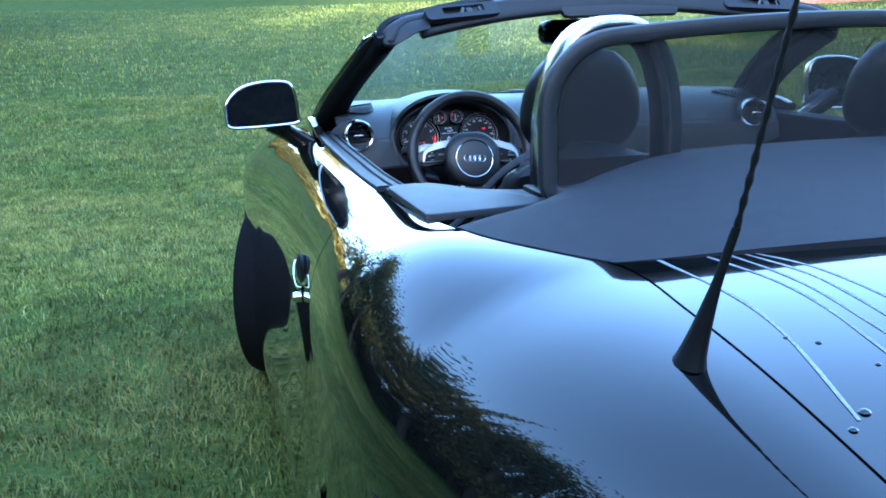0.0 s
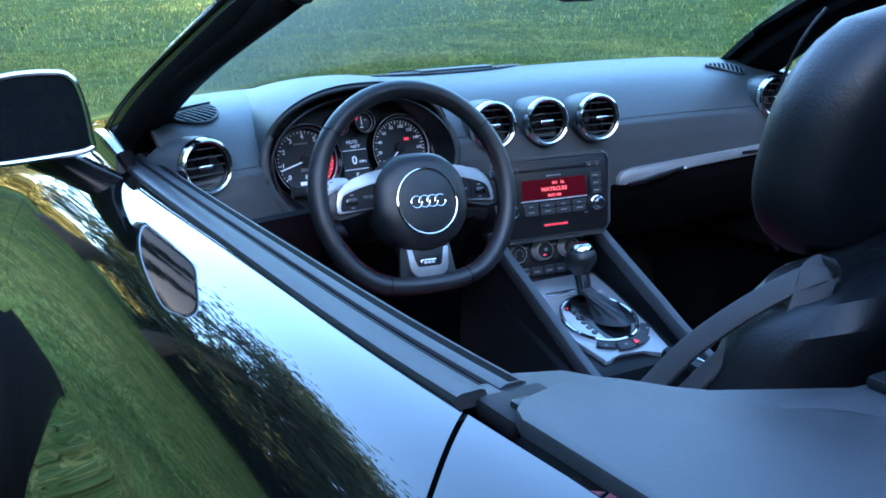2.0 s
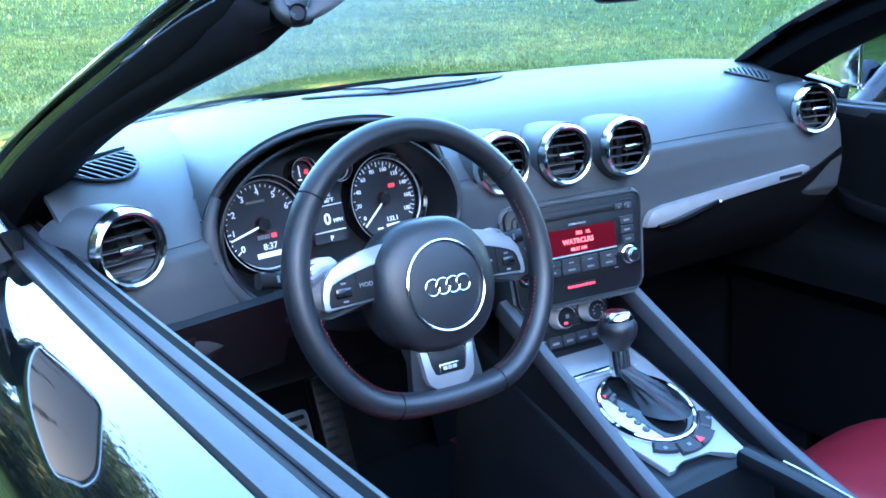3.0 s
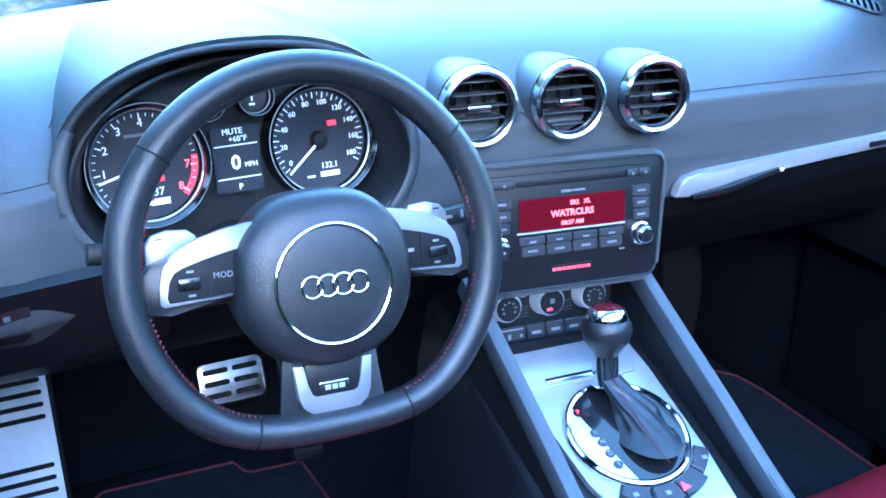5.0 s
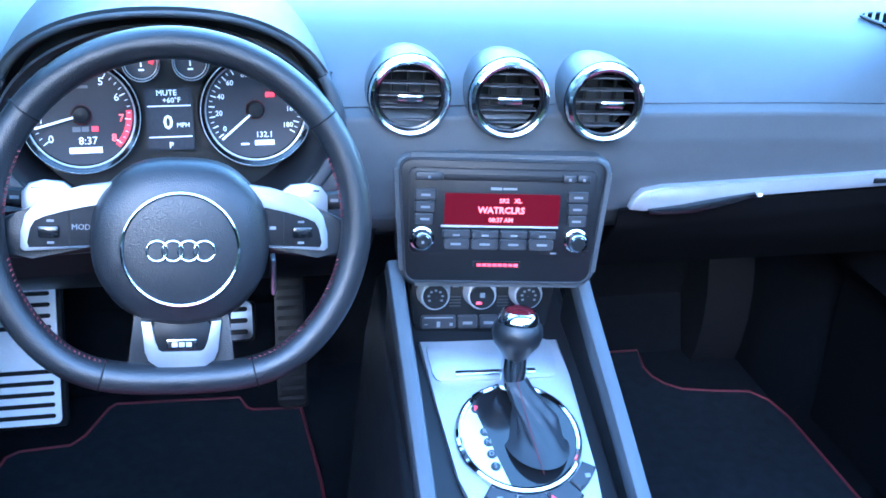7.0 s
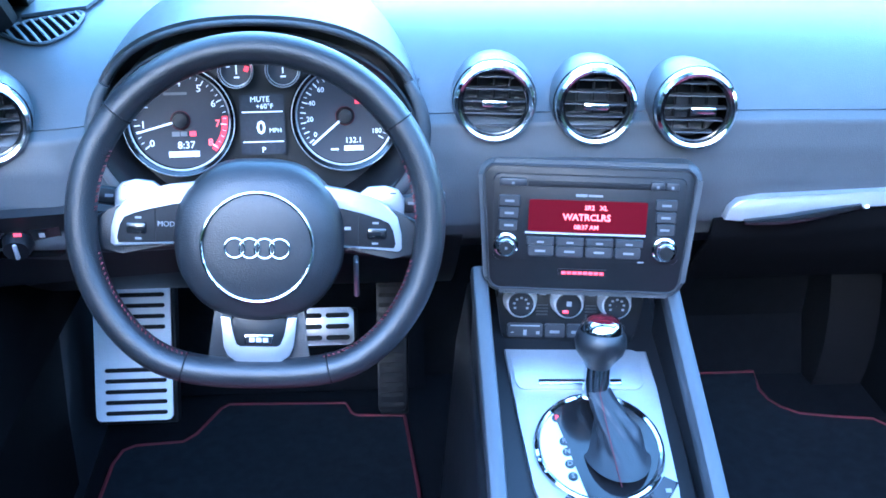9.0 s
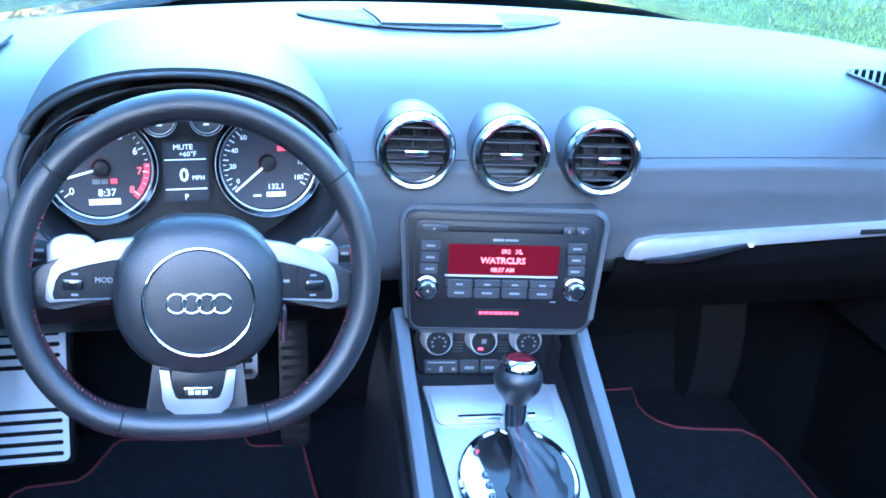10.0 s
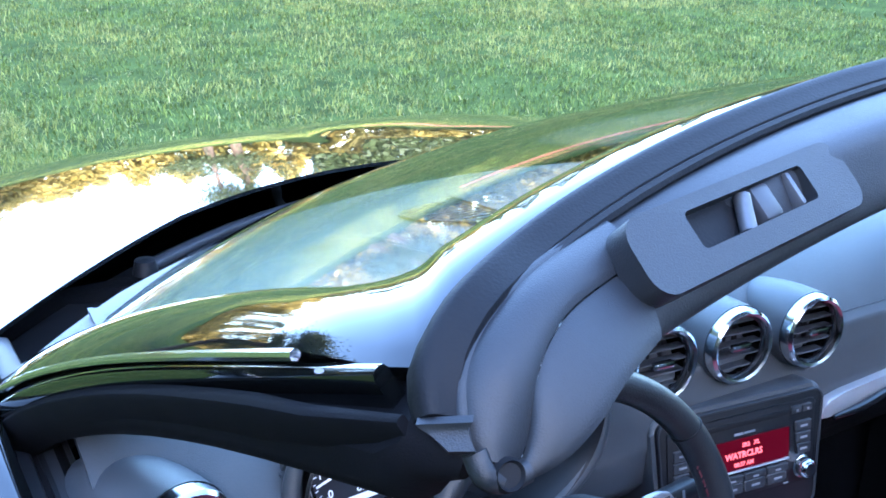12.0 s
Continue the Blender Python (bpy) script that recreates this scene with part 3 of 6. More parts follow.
glass = top_part("windscreen", sheet(screen_at, 40, 20, 0.004), GLASS, car, "clear curved windscreen reflecting sky and trees")
glass.visible_shadow = False
for side in (-1, 1):
    u = 0.0 if side < 0 else 1.0
    edge = [screen_at(u, k / 14) for k in range(-1, 15)]
    # painted skin between the door's side of the pillar and the glass, turning into the header
    lift = lambda k: mixed(-0.010, 0.014, k / 15)
    head_x = (0.56, 0.50, 0.42, 0.34, 0.26, 0.17, 0.08, 0.0)
    outer = [p + Vector((side * (0.050 - 0.022 * (k / 15) ** 4), -0.016, -0.008 + lift(k))) for k, p in enumerate(edge[:-1])]
    outer += [Vector((side * x, HEAD_FRONT(x) - 0.016, HEAD_Z(x) - 0.006)) for x in (0.655, 0.615) + head_x]
    glazed = [screen_at(u, mixed(-1 / 14, 0.86, k / 14)) + Vector((-side * (0.046 + 0.004 * k / 14), 0.002, 0.010)) for k in range(15)]
    glazed += [Vector((side * x, HEAD_FRONT(x) + dy, HEAD_Z(x) + dz)) for x, dy, dz in ((0.590, 0.058, -0.022), (0.575, 0.054, -0.017))]
    glazed += [Vector((side * x, HEAD_FRONT(x) + 0.050, HEAD_Z(x) - 0.015)) for x in head_x]
    outer, glazed = spline(outer, 3), spline(glazed, 3)
    n_skin = len(outer) - 1

    def skin_at(a, v, outer=outer, glazed=glazed, n_skin=n_skin, side=side):
        k = round(a * n_skin)
        w = min(1.0, max(0.0, (a - 0.5) / 0.2))
        rise = Vector((side * 0.25, 0.25, 0.9)).lerp(Vector((0, 0.1, 0.55)), w)
        return outer[k].lerp(glazed[k], v) + rise * 0.019 * math.sin(math.pi * v) ** 0.75
    top_part("pillar_skin", sheet(skin_at, n_skin, 14, 0.012 * -side), PAINT, car, "black painted windscreen pillar and header")
    top_part("pillar_return", sweep([p + Vector((side * (0.043 - 0.022 * (k / 15) ** 4), -0.028, -0.024 + lift(k))) for k, p in enumerate(edge)], box_section(0.010, 0.026, 0.004), up=(side * 0.5, 0.2, 1)), PAINT, car)
    inn = [p + Vector((side * 0.004, -0.035, -0.024)) for p in edge]
    inn = [p + Vector((0, -0.006, -0.010)) * (k / 15) for k, p in enumerate(inn)]
    inn += [Vector((side * 0.651, -0.372, 1.268)), Vector((side * 0.645, -0.392, 1.262))]
    top_part("pillar_trim", sweep(inn, box_section(0.075, 0.05, 0.02), up=(side * 0.6, 0.4, 1), scale=[1.25 - 0.022 * k + 0.9 * max(0.0, 1 - k / 4.5) ** 2 for k in range(16)] + [0.75, 0.4]), PILLAR_TRIM, car, "black inner pillar trim")
    top_part("pillar_seal", sweep([p + Vector((side * 0.040, -0.046, -0.034 + lift(k))) for k, p in enumerate(edge[:-1])] + [Vector((side * 0.674, -0.374, 1.274))], box_section(0.012, 0.03, 0.004), up=(side * 0.5, 0.2, 1), scale=[1.0] * (len(edge) - 2) + [0.8, 0.5]), PILLAR_TRIM, car)
    top_part("pillar_strip", tube([p + Vector((side * (0.055 - 0.022 * (k / 15) ** 4), -0.019, -0.007 + lift(k))) for k, p in enumerate(edge[:-1])], 0.0035, 8), ALU_BRIGHT, car, "thin bright strip along the pillar")
    foot_cover = [Vector((side * q[0], q[1], q[2])) for q in ((0.745, 0.40, 0.965), (0.76, 0.30, 0.985), (0.765, 0.16, 0.99), (0.762, 0.05, 0.972))]
    top_part("mirror_triangle", sweep(spline(foot_cover, 6), box_section(0.03, 0.05, 0.01)), PAINT, car)

# header: painted edge, roof seal, grey trim, latch recesses, visors
xs = [-0.668 + 1.336 * k / 44 for k in range(45)]
header = new("header")
header.parent = car
wrap = ((0.615, -0.342, 1.311), (0.638, -0.354, 1.303), (0.655, -0.366, 1.291), (0.663, -0.380, 1.278))
seal_line = [(x, HEAD_FRONT(x) - 0.026, HEAD_Z(x) + 0.006) for x in xs if abs(x) < 0.60]
seal_line = spline([(-x, y, z) for x, y, z in wrap[::-1]] + seal_line + list(wrap), 2)
top_part("roof_seal", sweep(seal_line, [(0.0135 * math.cos(radians(a)) * (1 - 0.18 * math.sin(radians(a)) ** 2), 0.0115 * math.sin(radians(a)) + 0.002 * math.cos(radians(3 * a))) for a in range(0, 360, 20)], scale=[0.75, 0.9] + [1.0] * (len(seal_line) - 4) + [0.9, 0.75]), RUBBER, header, "black roof seal along the header")


top_part("seal_bead", sweep([(x, HEAD_FRONT(x) - 0.0415, HEAD_Z(x) + 0.006) for x in xs if abs(x) < 0.58], round_section(0.0042, 8)), RUBBER, header)


def header_at(u, v):
    """The trim: a low ridge behind the seal, then a face that looks back and up, its lip, and the underside."""
    x = mixed(-0.548, 0.548, u)
    q, e = x * x, bend(x)
    line = ((HEAD_FRONT(x) - 0.034 + 0.012 * e, HEAD_Z(x) - 0.012), (HEAD_FRONT(x) - 0.044 + 0.016 * e, HEAD_Z(x) + 0.003), (-0.275 - 0.19 * q - 0.022 * e, 1.347 - 0.108 * q - 0.012 * e), (-0.300 - 0.135 * q - 0.030 * e, 1.343 - 0.115 * q - 0.012 * e),
            (-0.309 - 0.145 * q - 0.028 * e, 1.328 - 0.115 * q), (-0.318 - 0.16 * q - 0.02 * e, 1.304 - 0.112 * q), (-0.314 - 0.16 * q - 0.02 * e, 1.294 - 0.112 * q), (-0.29 - 0.19 * q - 0.03 * e, 1.292 - 0.11 * q), (-0.20 - 0.25 * q - 0.03 * e, 1.318 - 0.085 * q))
    p = spline([(x, y, z) for y, z in line], 4)
    return p[min(len(p) - 1, round(v * (len(p) - 1)))]


top_part("header_trim", sheet(header_at, 60, 32, -0.004), HEADER_TRIM, header, "grey plastic header trim")
for side in (-1, 1):
    sock = new("roof_socket")
    sock.parent = car
    flip = lambda pts: [Vector((-side * x, y, z)) for x, y, z in pts]
    ridge = spline(flip(((-0.52, -0.318, 1.322), (-0.585, -0.343, 1.317), (-0.622, -0.360, 1.308), (-0.645, -0.376, 1.295), (-0.654, -0.392, 1.276), (-0.653, -0.400, 1.264))), 6)
    crease = spline(flip(((-0.52, -0.346, 1.308), (-0.576, -0.367, 1.306), (-0.602, -0.380, 1.298), (-0.617, -0.391, 1.286), (-0.627, -0.400, 1.266), (-0.636, -0.404, 1.254))), 6)
    edge_low = spline(flip(((-0.53, -0.380, 1.282), (-0.566, -0.397, 1.278), (-0.590, -0.407, 1.268), (-0.610, -0.411, 1.259), (-0.626, -0.409, 1.253), (-0.636, -0.405, 1.251))), 6)
    bulge = Vector((side * 0.25, -0.55, 0.8)) * 0.006
    top_part("end_trim", sheet(lambda u, v: ridge[round(u * 30)].lerp(crease[round(u * 30)], v) + bulge * math.sin(math.pi * v) ** 0.7, 30, 12, 0.012 * -side), HEADER_TRIM, sock, "grey moulded end of the header")
    top_part("end_fold", tube([ridge[k] + Vector((0, 0.002, -0.003)) for k in range(31)], 0.0045, 10), HEADER_TRIM, sock)
    top_part("end_lobe", tube(spline(flip(((-0.654, -0.398, 1.268), (-0.652, -0.404, 1.259), (-0.642, -0.405, 1.253), (-0.630, -0.405, 1.254))), 5), 0.006, 10), HEADER_TRIM, sock)
    # the visor folded into the end
    top_part("sun_visor", sheet(lambda u, v: crease[round(u * 30)].lerp(edge_low[round(u * 30)], v) + Vector((side * 0.001, -0.003, 0.0015)) * math.sin(math.pi * v) ** 0.5 - Vector((0, 0, 0.0012)), 30, 10, 0.008 * -side), HEADER_TRIM, car, "folded grey sun visor")
    shelf = flip(((-0.672, -0.379, 1.282), (-0.653, -0.395, 1.285), (-0.656, -0.402, 1.270), (-0.665, -0.395, 1.269)))
    top_part("shelf", sheet(lambda u, v: shelf[0].lerp(shelf[1], u).lerp(shelf[3].lerp(shelf[2], u), v) + Vector((0, 0.004, 0)) * math.sin(math.pi * v), 6, 6, 0.005 * -side), HEADER_TRIM, sock)
    top_part("pocket", lathe([(0.0001, -0.001), (0.0055, -0.001), (0.0068, 0.001), (0.0082, -0.003)], 20, pose(side * 0.643, -0.4105, 1.259, 65, 0, side * 8)), RUBBER, sock)
    # latch recess
    lm = pose(side * 0.433, -0.346, 1.3180, 45, 0, -side * 11)
    latch = new("roof_latch")
    latch.parent = car
    top_part("surround", frame_plate(rounded(0.212, 0.046, 0.015), rounded(0.118, 0.023, 0.004, at=(side * -0.002, 0.003)), 0.016, lm), HEADER_TRIM, latch, "grey latch surround on the header")
    top_part("recess", rbox((0.118, 0.024, 0.003), (side * -0.002, 0.003, -0.0135), 0, lm), RUBBER, latch)
    top_part("pin", moved(tube([(-0.014, 0, 0), (0.010, 0, 0)], 0.005, 12), lm @ pose(side * -0.0, 0.003, -0.007, 0, 0, 60)), LATCH_METAL, latch, "metal latch pin")
    top_part("block", rbox((0.018, 0.022, 0.010), (0.02, 0.003, -0.0085), 0.003, lm), VENT_SLAT, latch)
    top_part("strike", rbox((0.005, 0.022, 0.010), (0.05, 0.003, -0.0075), 0.002, lm), LATCH_METAL, latch)
    if side > 0:
        top_part("visor_clip", plate(rounded(0.34, 0.045, 0.014, 6), 0.014, pose(0.018, -0.322, 1.303, 62, 0, 0), 0.005), HEADER_TRIM, header, "grey padded middle of the header")
# inner mirror
mm = pose(-0.018, -0.115, 1.242, 84, 0, 14)
inner_mirror = new("inner_mirror")
inner_mirror.parent = car
part("housing", plate(rounded(0.245, 0.066, 0.028, 8), 0.03, mm, 0.008, 3), GLOSS_BLACK, inner_mirror, "black inner mirror housing")
part("mirror_glass", plate(rounded(0.232, 0.055, 0.024, 8), 0.001, mm @ pose(0, 0, 0.0015)), MIRROR_DARK, inner_mirror)
part("stalk", tube([(-0.03, -0.10, 1.24), (-0.028, -0.085, 1.265), (-0.025, -0.08, 1.292)], 0.012, 10), PLASTIC, inner_mirror)
part("sensor_box", rbox((0.07, 0.03, 0.02), (-0.018, -0.125, 1.207), 0.008), PLASTIC, inner_mirror)
part("indicator", rbox((0.0022, 0.002, 0.003), (-0.040, -0.142, 1.207), 0), LAMP_GREEN, inner_mirror)

# cowl and wipers in front of the windscreen
part("cowl", sheet(lambda u, v: Vector((mixed(-0.73, 0.73, u), mixed(0.655, 0.83, v) - 0.62 * mixed(-0.73, 0.73, u) ** 2, 0.948 - 0.035 * mixed(-1, 1, u) ** 2 - 0.02 * math.sin(math.pi * v))), 40, 6, 0.01), PLASTIC, car, "black plastic cowl below the windscreen")
for x0, x1 in ((-0.50, 0.08), (0.12, 0.62)):
    wiper = new("wiper")
    wiper.parent = car
    base = lambda x, dy, dz: Vector((x, 0.735 - 0.62 * x * x + dy, 0.968 - 0.06 * x * x + dz))
    part("wiper_arm", sweep([base(mixed(x0, x1, k / 8), 0.01, 0.008) for k in range(7)], box_section(0.017, 0.01, 0.003), scale=[1.2 - 0.09 * k for k in range(7)]), TRIM, wiper)
    part("wiper_blade", sweep([base(mixed(x0 + 0.06, x1, k / 12), -0.02, 0.004) for k in range(13)], box_section(0.009, 0.014, 0.002)), RUBBER, wiper)
    part("pivot", lathe([(0.0001, 0.022), (0.014, 0.02), (0.018, 0.0)], 18, Matrix.Translation(base(x0, 0.012, 0.0))), PLASTIC, wiper)

# door mirrors
for side in (-1, 1):
    dm = new("door_mirror")
    dm.parent = car
    cx = 0.920 if side < 0 else 0.950
    wide = 1.0 if side < 0 else 1.36
    fm = pose(side * cx, -0.03 if side < 0 else 0.06, 1.064 if side < 0 else 1.045, 85, 0, 2)
    pts = [(-0.092, -0.052), (-0.099, -0.02), (-0.095, 0.012), (-0.062, 0.048), (-0.01, 0.064), (0.052, 0.066), (0.082, 0.056), (0.094, 0.02), (0.098, -0.03), (0.096, -0.047), (0.05, -0.053), (-0.04, -0.056)]
    if side > 0:
        pts = [(-x, y) for x, y in pts][::-1]
    line = [(p.x * wide, p.y * wide) for p in spline([(x, y, 0) for x, y in pts], 4, closed=True)]
    rows = []
    for k in range(9):
        w = k / 8
        q = math.sqrt(max(0.0, 1 - (0.97 * w) ** 2))
        rows.append([Vector((x * q, y * q, -0.115 * w)) for x, y in line])
    part("housing", moved(grid(rows, closed_u=True, caps=True), fm), ALU_BRIGHT if side > 0 else PAINT, dm, "silver mirror shell" if side > 0 else "black mirror shell")
    part("rim", moved(tube([(x, y, 0.001) for x, y in line], 0.0045, 8, closed=True, up=(0, 0, 1)), fm), ALU_BRIGHT, dm, "bright mirror rim")
    part("mirror_glass", plate([(x * 0.95, y * 0.95) for x, y in line], 0.003, fm @ pose(0, 0, 0.002)), MIRROR if side > 0 else DOOR_MIRROR_DARK, dm, "mirror glass")
    part("stalk", sweep(spline([(side * 0.90, 0.02, 1.015), (side * 0.865, 0.02, 0.995), (side * 0.825, 0.025, 0.968), (side * 0.79, 0.03, 0.945)], 5), box_section(0.06, 0.05, 0.02)), GLOSS_BLACK, dm)

# ---- behind the seats: tray, roof flaps, folded roof, hoops, wind deflector ----
tray = [(0.742, -0.985), (0.70, -0.978), (0.666, -0.993), (0.639, -1.05), (0.613, -1.09), (0.528, -1.14), (0.42, -1.15)]
part("rear_tray", plate([(-x, y) for x, y in tray] + tray[::-1] + [(0.742, -1.12), (0.53, -1.31), (-0.53, -1.31), (-0.742, -1.12)], 0.02, pose(0, 0, 0.964), 0.008), TRIM, car, "dark grey tray behind the seats")
for side in (-1, 1):
    line = [(side * x, y) for x, y in ((0.752, -1.07), (0.746, -1.054), (0.732, -1.042), (0.70, -1.034), (0.668, -1.036), (0.655, -1.048), (0.635, -1.082), (0.612, -1.122), (0.600, -1.146), (0.588, -1.153), (0.573, -1.153), (0.562, -1.165), (0.545, -1.20), (0.507, -1.29), (0.515, -1.30), (0.73, -1.355), (0.742, -1.35))]
    part("roof_flap", plate(line if side < 0 else line[::-1], 0.012, pose(0, 0, 0.972, 0.6, -side * 1.0, 0), 0.004), TRIM, car, "flat grey flap over the roof hinge")
    part("hinge_cover", rbox((0.055, 0.05, 0.016), (side * 0.722, -1.030, 0.957), 0.006, None), RUBBER, car)
    part("hinge_pin", rbox((0.016, 0.026, 0.012), (side * 0.730, -1.045, 0.964), 0.004, None), PLASTIC, car)
    # inner wall of the roof well
    part("well_wall", sheet(lambda u, v: flank(mixed(-1.0, -1.70, u), 0.0, side) + Vector((-side * (0.004 + 0.02 * v), 0, -0.005 - 0.28 * v)), 20, 4, 0.004), RUBBER, car)
part("well_floor", rbox((1.4, 0.75, 0.02), (0, -1.40, 0.67), 0), RUBBER, car)
part("lid_seal", sweep([lid_at(k / 30, 0) + Vector((0, 0.004, -0.004)) for k in range(31)], box_section(0.010, 0.012, 0.004)), RUBBER, car)


def roof_at(u, v):
    """The folded soft top: a low cushion of cloth, falling to the sides."""
    s, y = mixed(-1, 1, u), mixed(-1.285, -1.708, v)
    half = mixed(0.545, HALF_BELT(y) - 0.003, min(1.0, 2.4 * v) ** 0.8)
    drop = abs(s) ** 6
    z = mixed(1.022, 0.960, v ** 1.3) + 0.02 * (1 - s * s)
    z -= drop * mixed(0.13, z - HIGH_BELT(y) - 0.002, min(1.0, 2.4 * v))
    return Vector((s * half, y - 0.083 * (1 - s * s) * v, z))


part("folded_roof", sheet(roof_at, 72, 24, -0.02), CLOTH, car, "folded dark cloth soft top")
for side in (-1, 1):
    hoop = new("roll_hoop")
    hoop.parent = car
    cx = side * 0.375
    arch = [(cx + 0.119 * math.copysign(abs(math.cos(radians(a))) ** 0.75, math.cos(radians(a))), -1.185 - 0.02 * math.sin(radians(a)), 1.02 + 0.235 * math.sin(radians(a)) ** 0.85) for a in range(0, 181, 6)]
    arch = [(arch[0][0], -1.185, 0.955)] + arch + [(arch[-1][0], -1.185, 0.955)]
    part("hoop_bar", sweep(arch, box_section(0.026, 0.085, 0.012), up=(0, -1, 0)), HOOP_ALU, hoop, "polished aluminium roll hoop")
    part("hoop_lining", sweep([(p[0] + (cx - p[0]) * 0.13, p[1], p[2] - 0.016 if p[2] > 1.1 else p[2]) for p in arch], box_section(0.012, 0.06, 0.004), up=(0, -1, 0)), PLASTIC, hoop)
    for dx in (-0.119, 0.119):
        part("hoop_foot", rbox((0.045, 0.10, 0.012), (cx + dx, -1.185, 0.967), 0.005), PLASTIC, hoop)
line = []
for cx, cz, r, a0 in ((0.40, 0.0125, 0.11, 0), (-0.40, 0.0125, 0.11, 90), (-0.485, -0.105, 0.025, 180), (0.485, -0.105, 0.025, 270)):
    line += [(cx + r * math.cos(radians(a0 + 90 * k / 8)), cz + r * math.sin(radians(a0 + 90 * k / 8))) for k in range(9)]
bow = lambda x, z: Vector((x, -1.262 - 0.02 * (1 - (x / 0.51) ** 2), 1.098 + z + (0.03 * (1 - (x / 0.51) ** 2))))
deflector = new("wind_deflector")
deflector.parent = car
fine = []
for a, b in zip(line, line[1:] + line[:1]):
    n = max(1, int(math.hypot(b[0] - a[0], b[1] - a[1]) / 0.05))
    fine += [(mixed(a[0], b[0], k / n), mixed(a[1], b[1], k / n)) for k in range(n)]
part("deflector_frame", sweep([bow(x, z) for x, z in fine], box_section(0.03, 0.03, 0.009), closed=True, up=(0, -1, 0)), TRIM, deflector, "grey frame of the wind deflector")
part("deflector_net", sheet(lambda u, v: bow(mixed(-0.505, 0.505, u), mixed(-0.12, 0.12 - 0.09 * max(0.0, (abs(mixed(-1, 1, u)) - 0.79) / 0.21) ** 2.2, v)), 30, 4, 0.001), NET, deflector, "fine black see-through net")

# seats
for side in (-1, 1):
    seat = new("car_seat")
    seat.parent = car
    tagged(seat, "black leather sports seat with a red cushion")
    sx, dy, dz = side * 0.355, (0.12 if side < 0 else 0.0), (0.07 if side < 0 else 0.0)

    def cushion(u, v, wide, y0, y1, z0, z1, puff, side=side):
        s = mixed(-1, 1, u)
        y = mixed(y0, y1, v)
        z = mixed(z0, z1, v) + puff * (abs(s) ** 2.4) - (0.03 if side < 0 else 0.09) * (abs(s) ** 10) - 0.10 * (1 - v) ** 8
        return Vector((sx + s * wide, y + dy, z + dz))
    part("cushion", sheet(lambda u, v: cushion(u, v, 0.218 if side < 0 else 0.205, -0.205, -0.86, 0.44 if side < 0 else 0.425, 0.37, 0.018 if side < 0 else 0.03), 24, 24, 0.035 if side < 0 else 0.10), RED_LEATHER, seat, "red leather seat cushion")
    part("base", rbox((0.40, 0.46, 0.22), (sx, -0.47 + dy, 0.31 + dz), 0.03), PLASTIC, seat)

    rows = []
    for k in range(27):
        v = k / 26
        wide = mixed(0.215, 0.20, v) * (1 - 0.30 * v ** 5) * (1 if v < 0.93 else math.sqrt(max(0.02, 1 - ((v - 0.93) / 0.075) ** 2)))
        deep = 0.062 * (1 if v < 0.9 else math.sqrt(max(0.03, 1 - ((v - 0.9) / 0.104) ** 2))) + 0.007 * math.cos(v * 26)
        mid = mixed(-0.90, -1.065, v ** 0.9)
        row = []
        for j in range(32):
            a = 2 * math.pi * j / 32
            c, q = math.cos(a), math.sin(a)
            row.append(Vector((sx + wide * math.copysign(abs(c) ** 0.6, c), mid + deep * math.copysign(abs(q) ** 0.7, q) + 0.05 * abs(c) ** 2.2 * (1 - 0.6 * v), mixed(0.42, 1.035, v) - 0.02 * abs(c) ** 4 * v)))
        rows.append(row)
    part("backrest", grid(rows, closed_u=True, caps=True), LEATHER, seat, "black leather backrest")
    rows = []
    for k in range(15):
        w = mixed(-1, 1, k / 14)
        q = (1 - abs(w) ** 2.6) ** (1 / 2.2)
        rows.append([Vector((sx + 0.115 * math.copysign(abs(math.cos(a)) ** 0.7, math.cos(a)) * max(q, 0.02) * (1.03 - 0.14 * w - 0.05 * w * w), -1.01 + 0.055 * math.copysign(abs(math.sin(a)) ** 0.8, math.sin(a)) * max(q, 0.02) - 0.02 * w, 1.108 + 0.11 * w)) for a in (2 * math.pi * j / 28 for j in range(28))])
    part("headrest", grid(rows, closed_u=True, caps=True), LEATHER, seat, "black leather headrest with red seams")
    # belt through its guide on the seat's shoulder
    ox = sx + side * 0.16
    tip = Vector((sx + side * 0.118, -1.055, 1.012))
    for goal, sag, w, face in (((0.100, 0.100, -0.118), 0.016, 0.020, (0.5, -0.5, 0.7)), ((0.080, 0.080, -0.122), 0.004, 0.016, (0.5, -0.5, 0.7)), ((0.045, 0.004, -0.125), 0.006, 0.028, (0.6, -0.75, 0.35))):
        g = Vector((side * goal[0], goal[1], goal[2]))
        strand = spline([tip + Vector((-side * 0.022, 0.012, -0.012)), tip + Vector((-side * 0.006, 0.004, 0.004)), tip + g * 0.3 + Vector((0, 0, sag)), tip + g * 0.65 + Vector((0, 0, sag)), tip + g, tip + g * 1.6], 7)
        part("belt_guide", sweep(strand, box_section(w, 0.007, 0.003), up=(side * face[0], face[1], face[2])), BELT, seat, "stitched leather belt guide strap")
    part("belt", sweep(spline([tip + Vector((side * 0.07, 0.03, -0.11)), tip + Vector((side * 0.10, 0.10, -0.18)), tip + Vector((side * 0.15, 0.22, -0.36)), tip + Vector((side * 0.16, 0.25, -0.55))], 7), box_section(0.046, 0.003, 0.0012), up=(0.3 * side, 0.6, 0.7)), BELT, seat, "black seat belt")
